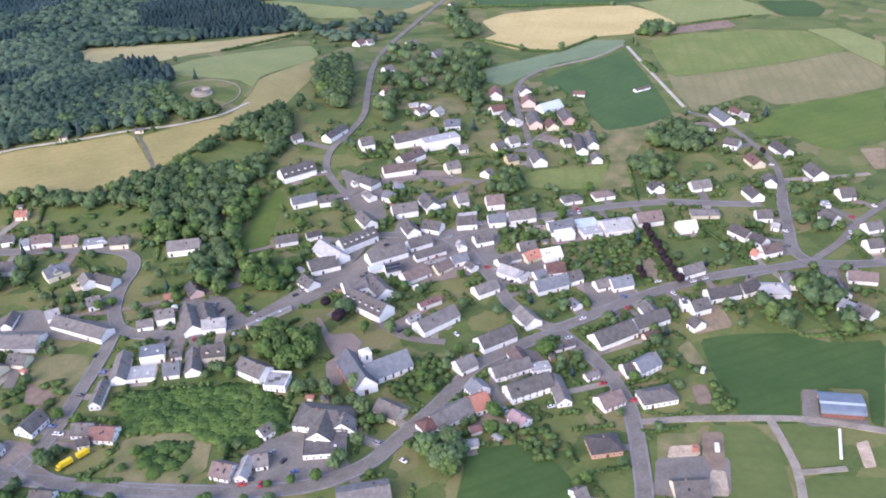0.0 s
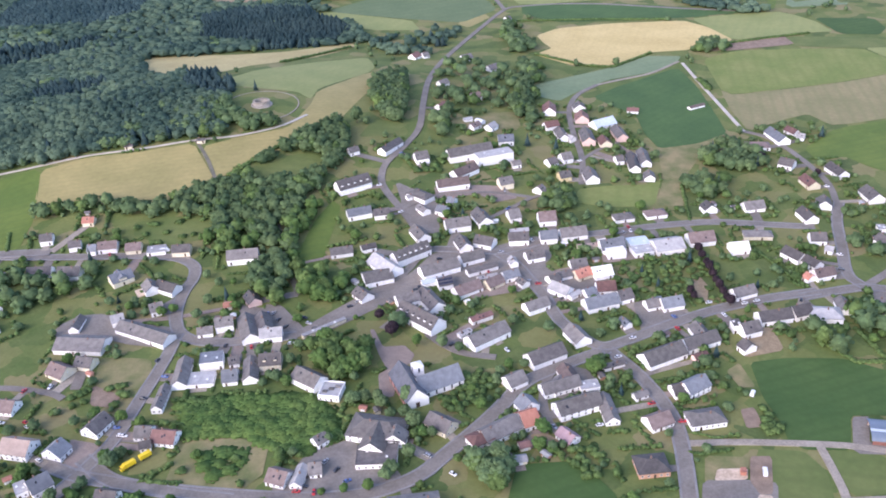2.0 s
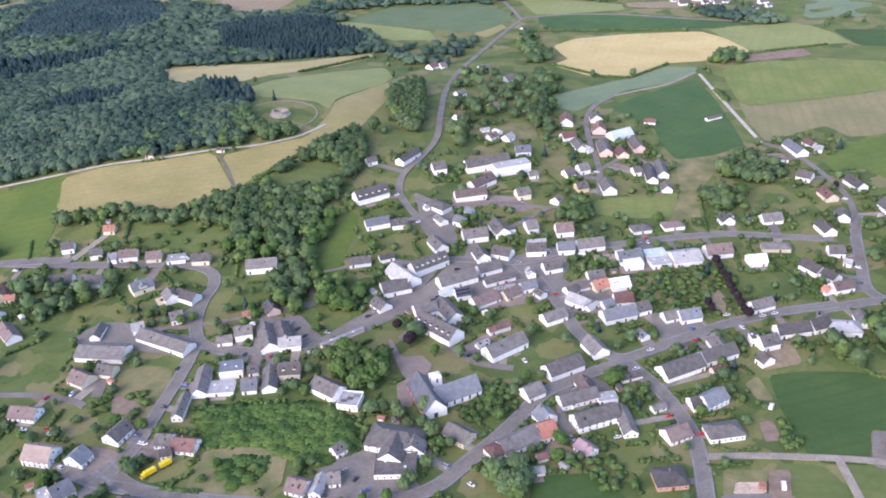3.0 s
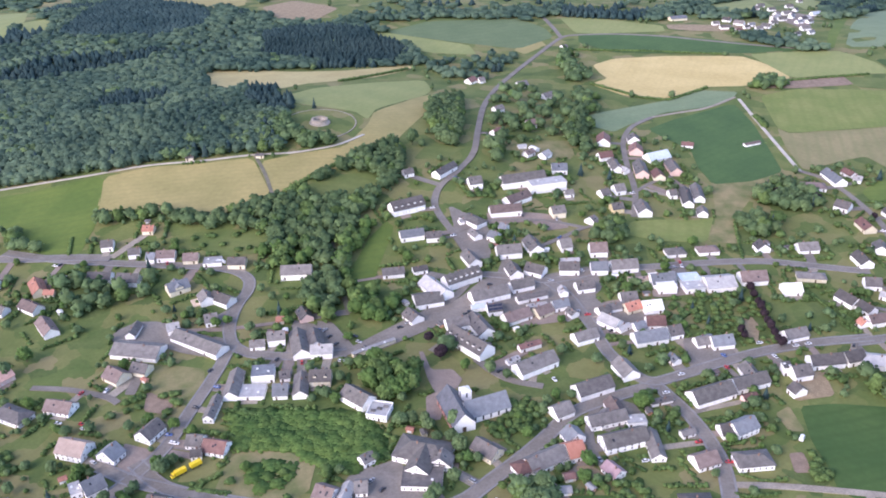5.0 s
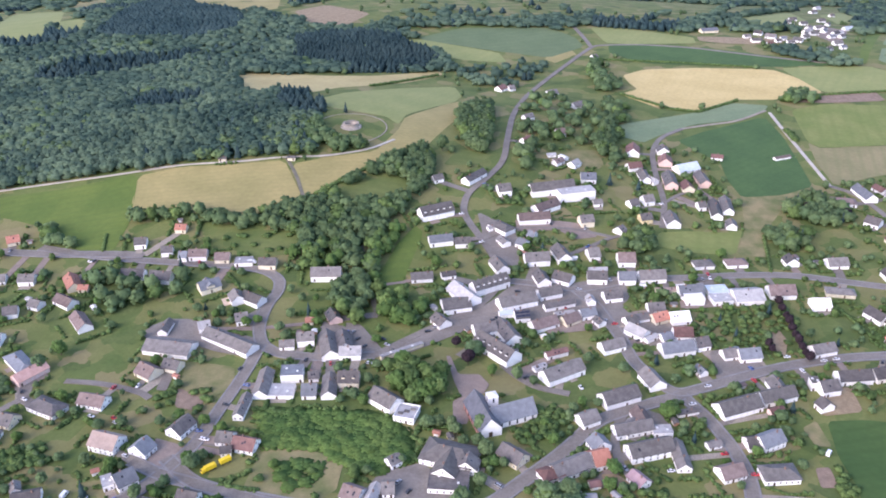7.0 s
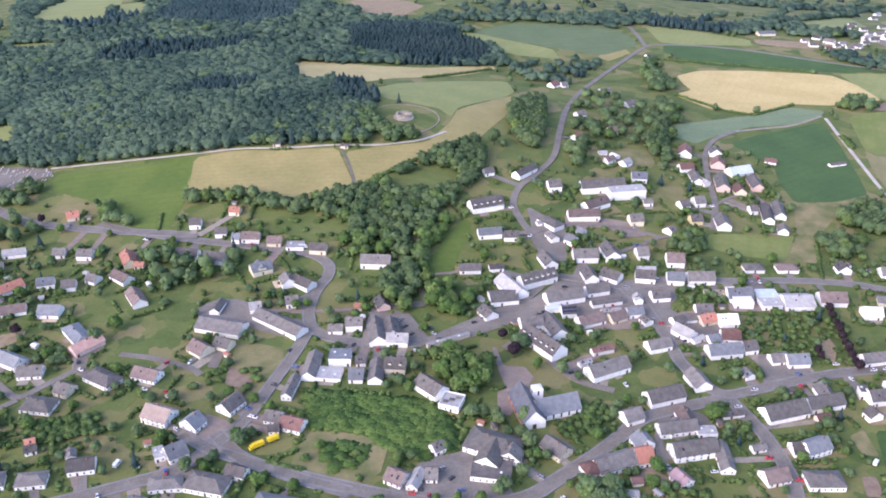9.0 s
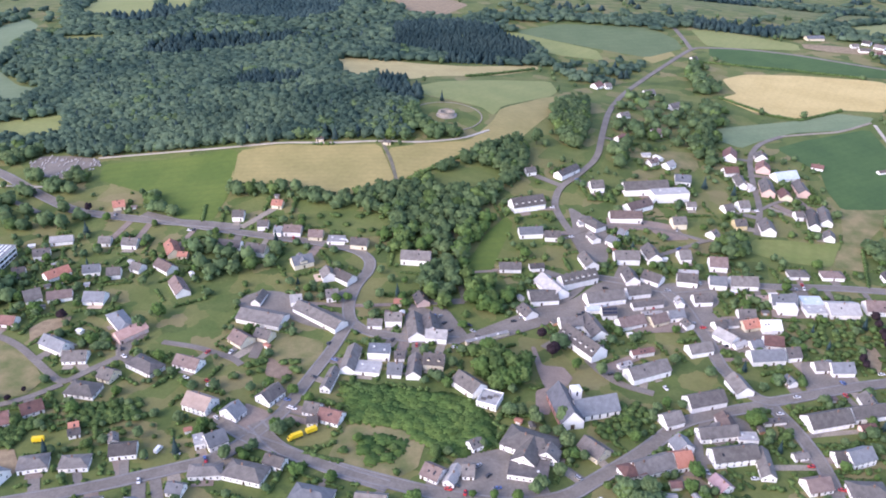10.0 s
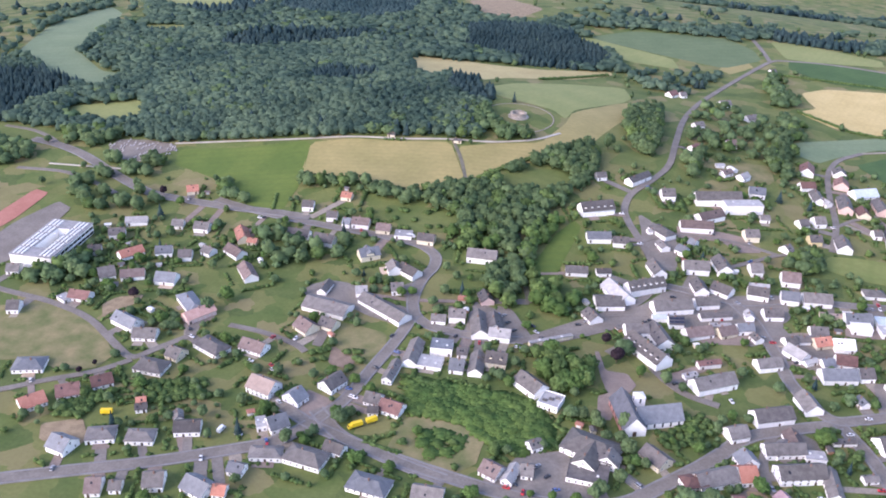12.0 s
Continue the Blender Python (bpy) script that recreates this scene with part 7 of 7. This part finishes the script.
def trunk_mesh(seed, height, girth, limbs=5):
    """A tapered trunk that leans a little and parts into limbs."""
    r = random.Random(seed)
    V, F = [], []

    def tube(a, b, ra, rb):
        n = len(V)
        d = (b - a).normalized()
        s = d.cross(Vector((0.3, 0.9, 0.1))).normalized()
        t = d.cross(s)
        for p, q in ((a, ra), (b, rb)):
            V.extend(tuple(p + (s * math.cos(k * math.tau / 6) + t * math.sin(k * math.tau / 6)) * q) for k in range(6))
        F.extend((n + k, n + (k + 1) % 6, n + 6 + (k + 1) % 6, n + 6 + k) for k in range(6))

    fork = Vector((r.uniform(-0.03, 0.03), r.uniform(-0.03, 0.03), height))
    tube(Vector((0, 0, -0.05)), fork, girth, girth * 0.7)
    for k in range(limbs):
        c = k * math.tau / limbs + r.uniform(-0.4, 0.4)
        tube(fork, fork + Vector((math.cos(c) * 0.2, math.sin(c) * 0.2, r.uniform(0.2, 0.38))), girth * 0.45, girth * 0.12)
    return mesh_of("trunk", V, F, BARK)


def tree_kind(name, leaf, label, seed, conifer=False, slim=1.0, n=105):
    ob = new(name)
    tagged(ob, label, "tree", "garden trees")
    if conifer:
        V, F = fir_crown(seed, 9, 14)
        part("trunk", trunk_mesh(seed, 0.85, 0.016, 0), ob)
    else:
        V, F = broad_crown(seed, n + 25, 0.085, slim)
        part("trunk", trunk_mesh(seed, 0.38, 0.028), ob)
    part("crown", big_mesh("crown", V, F, [LEAF[leaf]], None, foliage_normals(V, F, 0.45)), ob)
    return ob


KINDS = [tree_kind("tree", "oak", "dark green broad-crowned garden tree on grass", 1), tree_kind("tree", "lime", "bright green rounded garden tree on grass", 2, n=95),
         tree_kind("tree", "oak", "tall narrow dark green tree beside houses", 3, slim=0.72), tree_kind("tree", "lime", "light green spreading fruit tree on a lawn", 4, slim=1.25, n=90),
         tree_kind("fir_tree", "fir", "dark green pointed fir in a garden", 5, True), tree_kind("tree", "oak", "dense dark green lime tree by the street", 6, slim=0.9, n=110),
         tree_kind("copper_beech", "beech", "purple-black copper beech beside the square", 7, slim=0.85)]
used = [False] * len(KINDS)


def plant(k, x, y, height, wide=1.0, turn=0.0):
    m = pose(x, y, land(x, y), 0, 0, turn) @ Matrix.Diagonal((height * wide, height * wide, height, 1))
    if used[k]:
        return copy_thing(KINDS[k], m @ Matrix.Diagonal((*[1 / s for s in KINDS[k].scale], 1)))
    used[k] = True
    KINDS[k].matrix_basis = m


def near_house(x, y, room):
    for hx, hy, turn, a, b in FOOTPRINTS:
        dx, dy = x - hx, y - hy
        if abs(dx) < 60 and abs(dy) < 60:
            c, s = math.cos(radians(turn)), math.sin(radians(turn))
            if abs(dx * c + dy * s) < a + room and abs(dy * c - dx * s) < b + room:
                return True
    return False


HARD_PATCHES = [p for kind, p in PATCHES if kind in HARD]
SOFT_PATCHES = [p for kind, p in PATCHES if kind not in HARD]

plant(6, -64.6, 453.7, 12, 0.95, 97)
plant(6, -74.0, 471.8, 9, 0.9, 76)
plant(6, 139.9, 547.4, 9, 0.85, 0)
plant(6, 140.4, 538.6, 8, 0.85, 47)
plant(6, 141.3, 530.1, 7, 0.85, 94)
plant(6, 141.9, 522.4, 9, 0.85, 141)
plant(6, 142.4, 514.2, 8, 0.85, 188)
plant(6, 143.0, 506.9, 7, 0.85, 235)
plant(6, 143.6, 499.7, 9, 0.85, 282)
plant(6, 144.1, 492.6, 8, 0.85, 329)
plant(6, 144.8, 486.4, 7, 0.85, 376)
plant(6, 146.0, 480.9, 9, 0.85, 423)
plant(6, 123.6, 494.1, 8, 0.85, 470)
plant(6, 125.0, 488.5, 7, 0.85, 517)
plant(1, 54.0, 415.0, 10, 1.45, 85)
plant(1, -48.8, 443.5, 9, 0.9, 140)
plant(0, -33.4, 442.1, 9, 0.9, 185)
plant(5, -23.1, 437.4, 7, 1, 215)
plant(0, -80.9, 389.1, 10, 1, 25)
plant(5, -64.7, 385.8, 9, 1, 75)
plant(5, -59.0, 376.7, 8, 1, 90)
plant(0, -46.3, 370.9, 10, 1.1, 130)
plant(5, -51.4, 377.5, 9, 1, 115)
plant(0, -90.3, 359.6, 6, 1, 340)
plant(0, -203.4, 345.4, 6, 1.1, 318)
plant(1, -205.9, 379.1, 7, 0.8, 350)
plant(0, -122.1, 427.6, 8, 0.9, 280)
plant(1, 21.7, 364.3, 9, 1.2, 0)
plant(0, -57.6, 330.9, 8, 1, 230)
plant(1, -65.4, 323.5, 7, 1, 200)
plant(1, -77.5, 322.1, 6, 1, 155)
plant(1, -88.3, 320.5, 5, 1, 115)
plant(5, -47.2, 346.5, 9, 1, 270)
plant(5, -55.1, 334.7, 9, 1.1, 240)
plant(0, -50.2, 391.0, 11, 1, 265)
plant(5, -67.2, 391.9, 8, 1, 210)
plant(0, -74.9, 392.3, 8, 1, 185)
plant(2, 254.9, 596.6, 9, 0.7, 330)
plant(6, 258.0, 664.0, 7, 1, 280)
plant(3, -157.7, 348.3, 5, 1.2, 110)
plant(1, -215.5, 479.6, 8, 1, 60)
plant(1, -209.1, 483.6, 7, 1.1, 80)
plant(0, -188.5, 492.2, 8, 1, 140)
plant(5, -191.4, 475.5, 8, 1.1, 120)
plant(5, -185.1, 466.5, 8, 1.1, 130)
plant(0, -196.7, 522.3, 7, 1, 140)
plant(0, -186.2, 512.9, 7, 1, 160)
plant(1, -176.5, 513.8, 6, 1, 185)
plant(0, -139.8, 517.6, 10, 1, 280)
plant(2, -481.5, 563.2, 10, 0.8, 225)
plant(6, -452.1, 558.2, 9, 0.8, 268)
plant(3, -269.6, 369.3, 5, 1, 60)
plant(1, -207.5, 377.8, 8, 0.7, 260)
plant(0, -201.0, 342.5, 9, 1.2, 230)
plant(6, -363.5, 332.5, 5, 1, 120)
plant(6, -360.1, 342.5, 4, 1, 150)
plant(6, -384.0, 416.9, 8, 1.2, 215)
plant(1, -323.8, 435.4, 11, 1.1, 20)
plant(0, -329.0, 419.0, 11, 1, 345)
plant(0, -221.2, 317.2, 9, 1, 120)
plant(3, -161.4, 314.6, 6, 1.2, 320)
plant(4, 131.5, 535.1, 12, 1, 280)
plant(4, 97.3, 521.2, 9, 1, 190)
plant(4, 105.4, 505.1, 9, 1, 220)
plant(1, -131.5, 611.8, 8, 1, 340)
plant(0, 61.8, 487.9, 6, 1, 100)
plant(0, -5.2, 331.2, 12, 1.1, 65)
plant(5, -10.1, 339.1, 11, 1, 45)
plant(0, -0.6, 340.8, 11, 1, 80)
plant(0, -118.0, 749.5, 16, 0.75, 50)
plant(4, -222.5, 819.1, 13, 1, 236)
plant(4, 175, 704.7, 12, 1.2, 10)
plant(4, 184.7, 707.9, 14, 1.2, 60)
plant(6, 192.1, 702.6, 9, 1, 40)
plant(4, 205.8, 715.1, 13, 1.1, 90)
plant(4, 199, 687.2, 12, 1.2, 130)
plant(4, 215.9, 684, 11, 1.1, 160)
plant(6, 221.4, 692.9, 9, 1, 200)
plant(4, 168.3, 654.9, 11, 1.1, 210)
plant(4, 176.3, 648.4, 12, 1.1, 250)
plant(0, -615.3, 577.8, 9, 1, 20)
plant(5, -561.6, 545.2, 8, 1, 60)
plant(0, -548.4, 583.0, 7, 1, 130)
plant(0, -617.3, 622.1, 8, 1, 70)

g = random.Random(21)
sheds, homes = 0, list(FOOTPRINTS)
while sheds < 36:
    hx, hy, turn, a, b = g.choice(homes)
    c = g.uniform(0, math.tau)
    d = max(a, b) + g.uniform(5, 14)
    x, y = hx + d * math.cos(c), hy + d * math.sin(c)
    if hy > 640 or near_house(x, y, 2.5) or on_road(x, y, 3.0) or any(inside(x, y, p) for p in HARD_PATCHES + SOFT_PATCHES):
        continue
    house(x, y, turn, g.uniform(3.0, 4.6), g.uniform(2.4, 3.2), 2.1, 18, g.choice(("lg", "gr", "wh", "br", "rd")), g.choice(("w", "c", "or")), "g")
    sheds += 1
planted = 0
for _ in range(9000):
    if planted >= 300:
        break
    hx, hy, turn, a, b = g.choice(FOOTPRINTS)
    if hy > 810:
        continue
    c, d = g.uniform(0, math.tau), max(a, b) + g.uniform(3, 20)
    x, y = hx + d * math.cos(c), hy + d * math.sin(c)
    if near_house(x, y, 2.2) or on_road(x, y, 2.5) or any(inside(x, y, p) for p in HARD_PATCHES + SOFT_PATCHES):
        continue
    k = g.choices(range(6), (5, 5, 2, 4, 1.2, 3))[0]
    h = g.uniform(3.2, 8.2) if k != 4 else g.uniform(7, 14)
    plant(k, x, y, h, g.uniform(0.85, 1.25), g.uniform(0, 360))
    planted += 1


# ---- woods and shrubs ----
def stamp(name, label, category, kinds, spots, mats):
    """Many plants as one thing: kinds are (verts, faces), spots (kind, x, y, z, size, height, turn, material)."""
    V, F, M, N, n = [], [], [], [], 0
    for k, x, y, z, s, h, c, m in spots:
        v, f, o = kinds[k]
        ca, sa = math.cos(c), math.sin(c)
        V.append(np.stack([(v[:, 0] * ca - v[:, 1] * sa) * s + x, (v[:, 0] * sa + v[:, 1] * ca) * s + y, v[:, 2] * h + z], -1))
        N.append(np.stack([o[:, 0] * ca - o[:, 1] * sa, o[:, 0] * sa + o[:, 1] * ca, o[:, 2]], -1))
        F.append(f + n)
        M.append(np.full(len(f), m))
        n += len(v)
    if not V:
        return None
    return tagged(new(name, big_mesh(name, np.concatenate(V), np.concatenate(F), mats, np.concatenate(M), np.concatenate(N))), label, category, kind="stuff")


FULL = [broad_crown(s, 90, 0.085, 1.1, 0.12) for s in (31, 32, 33, 34)]
SOME = [broad_crown(s, 34, 0.11, 1.15, 0.0) for s in (41, 42, 43, 44)]
FEW = [broad_crown(s, 5, 0.2, 1.2, 0.0) for s in (51, 52, 53)]
FIRS = [fir_crown(s, 4, 10) for s in (61, 62)]
FAR_FIRS = [fir_crown(s, 2, 7) for s in (63, 64)]
BUSH = [broad_crown(s, 8, 0.22, 1.6, 0.0) for s in (71, 72, 73)]
FULL, SOME, FEW, FIRS, FAR_FIRS, BUSH = ([(v, f, foliage_normals(v, f, 0.2)) for v, f in group] for group in (FULL, SOME, FEW, FIRS, FAR_FIRS, BUSH))
FOREST_KINDS = FULL + SOME + FEW + FIRS + FAR_FIRS
taken, PLANTATIONS = set(), [poly for kind, spacing, poly in WOODS if kind == "c"]


def wood(kind, spacing, poly, seed):
    r, out = random.Random(seed), []
    x0, x1 = min(p[0] for p in poly), max(p[0] for p in poly)
    y0, y1 = min(p[1] for p in poly), max(p[1] for p in poly)
    y = y0
    while y < y1:
        mid = max(math.hypot((x0 + x1) / 2, y), y)
        base = max(3.4 if kind == "b" else 3.6 if kind == "u" else 7.4 if kind == "d" else 7.0 if kind == "l" else 5.6, mid * 0.0062)
        s = spacing * base
        x = x0 + r.uniform(0, s)
        while x < x1:
            px, py = x + r.uniform(-0.45, 0.45) * s, y + r.uniform(-0.45, 0.45) * s
            x += s
            if not inside(px, py, poly) or (kind not in "bu" and any(inside(px, py, p) for p in SOFT_PATCHES)) or (kind in "mf" and math.hypot((px - RX) / 37, (py - RY) / 41) < 1):
                continue
            if kind != "c" and ((round(px / s / 0.7), round(py / s / 0.7)) in taken or any(inside(px, py, p) for p in PLANTATIONS)):
                continue
            d = math.hypot(px, py)
            if d < 980 and (on_road(px, py, 2.0) or near_house(px, py, 1.5) or any(inside(px, py, p) for p in HARD_PATCHES)):
                continue
            taken.add((round(px / s / 0.7), round(py / s / 0.7)))
            stand = noise.noise((px * 0.006, py * 0.006, 3.1))
            if kind == "f" and d > 1600 and px < -350 and noise.noise((px * 0.0022, py * 0.0032, 7.7)) < -0.12:
                continue
            fir = kind == "c" or (kind in "mf" and d > 760 and (stand > 0.27 or r.random() < 0.05))
            h = (r.uniform(0.82, 1.18) if kind in "mf" else r.uniform(0.8, 1.2)) * (11.5 if kind in "dl" else 3.0 if kind == "b" else 1.3 * (1 + noise.noise((px * 0.06, py * 0.06, 2.0))) if kind == "u" else (10 if not fir else 11) * (1 + 0.3 * noise.noise((px * 0.013, py * 0.013, 4.0))))
            w = base * (r.uniform(1.6, 2.7) if kind in "mf" else r.uniform(2.6, 3.6) if kind == "u" else r.uniform(1.6, 2.1))
            if fir:
                k, w = (11 + r.randrange(2), base * 4.0) if d < 1190 else (13 + r.randrange(2), base * (5.6 if kind == "c" else 4.4))
            else:
                k = r.randrange(4) if d < 470 and kind not in "bu" else 4 + r.randrange(4) if d < 860 else 8 + r.randrange(3)
            out.append((k, px, py, land(px, py), w, h, r.uniform(0, 6.28), 1 if fir else 2 if kind == "b" else 5 if kind == "u" else r.choice((3, 3, 2)) if kind == "l" else r.choice((4, 4, 4, 4, 4, 2)) if kind == "d" else 4 if r.random() < 0.25 * noise.noise((px * 0.009, py * 0.009, 12.0)) else 0))
        y += s
    return out


WOODS.append(("f", 1.36, [(-4368, 1344), (-1708, 503), (-811, 608), (-645, 753), (-577, 927), (-480, 1275), (-365, 1543), (-252, 1732), (251, 1786), (582, 2087), (1177, 1992), (2912, 2912), (3696, 3696), (0, 5040), (-2912, 4032)]))
WOOD_WORDS = {"f": ("far_forest", "distant forest broken by fields and clearings"), "m": ("forest", "dense mixed forest of dark firs and broadleaf trees"), "d": ("wood", "dense dark green broadleaf trees along the valley"),
              "l": ("tree_group", "bright green lime trees standing close on a square"), "c": ("fir_plantation", "tight plantation of dark green firs"), "b": ("shrubbery", "overgrown green shrubs behind the houses"), "u": ("undergrowth", "lush green brambles and tall grass on an unused plot")}
WOODS.sort(key=lambda w: w[0] != "c")
for n, (kind, spacing, poly) in enumerate(WOODS):
    name, label = WOOD_WORDS[kind]
    stamp(name, label, name.replace("_", " "), FOREST_KINDS, wood(kind, spacing, poly, 100 + n), [LEAF["wood"], LEAF["fir"], LEAF["bush"], LEAF["lime"], LEAF["oak"], LEAF["bramble"]])

spots = []
for hx, hy, turn, a, b in FOOTPRINTS:
    if hy > 840:
        continue
    for side in range(4):
        if g.random() < 0.3:
            continue
        ang = radians(turn + 90 * side)
        off, half = (a if side % 2 == 0 else b) + g.uniform(4, 11), g.uniform(4, 12)
        high, u = g.uniform(1.0, 3.2), -half
        while u < half:
            u += g.uniform(0.8, 1.8)
            x = hx + math.cos(ang) * off - math.sin(ang) * u + g.uniform(-0.8, 0.8)
            y = hy + math.sin(ang) * off + math.cos(ang) * u + g.uniform(-0.8, 0.8)
            if g.random() < 0.15 or near_house(x, y, 0.8) or on_road(x, y, 1.6) or any(inside(x, y, p) for p in HARD_PATCHES + SOFT_PATCHES):
                continue
            spots.append((g.randrange(3), x, y, land(x, y), g.uniform(1.6, 3.2), high * g.uniform(0.6, 1.3), g.uniform(0, 6), 0))
extra = []
for _ in range(2900):
    hx, hy, turn, a, b = g.choice(FOOTPRINTS)
    c, d = g.uniform(0, math.tau), max(a, b) + g.uniform(3, 30)
    x, y = hx + d * math.cos(c), hy + d * math.sin(c)
    if hy > 840 or near_house(x, y, 2.0) or on_road(x, y, 2.4) or any(inside(x, y, p) for p in HARD_PATCHES + SOFT_PATCHES):
        continue
    if noise.noise((x * 0.022, y * 0.022, 5.0)) < -0.03:
        continue
    h = g.uniform(2.4, 6.8)
    extra.append((4 * (y > 430) + g.randrange(4), x, y, land(x, y), h * g.uniform(0.9, 1.3), h, g.uniform(0, 6), g.choice((0, 0, 1))))
stamp("garden_trees", "leafy green trees in the village gardens", "trees", FOREST_KINDS, extra, [LEAF["oak"], LEAF["bush"]])
stamp("garden_shrubs", "green garden shrubs between the houses", "shrubs", BUSH, spots, [LEAF["bush"]])
spots = []
for _ in range(900):
    x, y = g.uniform(-560, 480), g.uniform(670, 1470)
    if noise.noise((x * 0.012, y * 0.012, 9.0)) < 0.08 or on_road(x, y, 2) or near_house(x, y, 3) or any(inside(x, y, p) for p in HARD_PATCHES + SOFT_PATCHES):
        continue
    spots.append((4 + g.randrange(4), x, y, land(x, y), g.uniform(5, 9), g.uniform(4, 9), g.uniform(0, 6), 0))
stamp("field_trees", "scattered trees and copses between the fields", "trees", FOREST_KINDS, spots, [LEAF["oak"]])

for n, (height, width, pts) in enumerate(HEDGES):
    line, r = resampled(pts, 1.3 if height < 2.5 else 2.2), random.Random(300 + n)
    spots = [(r.randrange(3), x + r.uniform(-0.3, 0.3), y + r.uniform(-0.3, 0.3), land(x, y), width * r.uniform(1.3, 1.8), height * r.uniform(0.8, 1.15), r.uniform(0, 6), 0) for x, y in line if not near_house(x, y, 0.3) and not on_road(x, y, 0.5)]
    stamp("hedge", "dense dark green hedge along a plot" if height < 3 else "row of dark green bushes along a field", "hedge", BUSH, spots, [LEAF["bush"]])
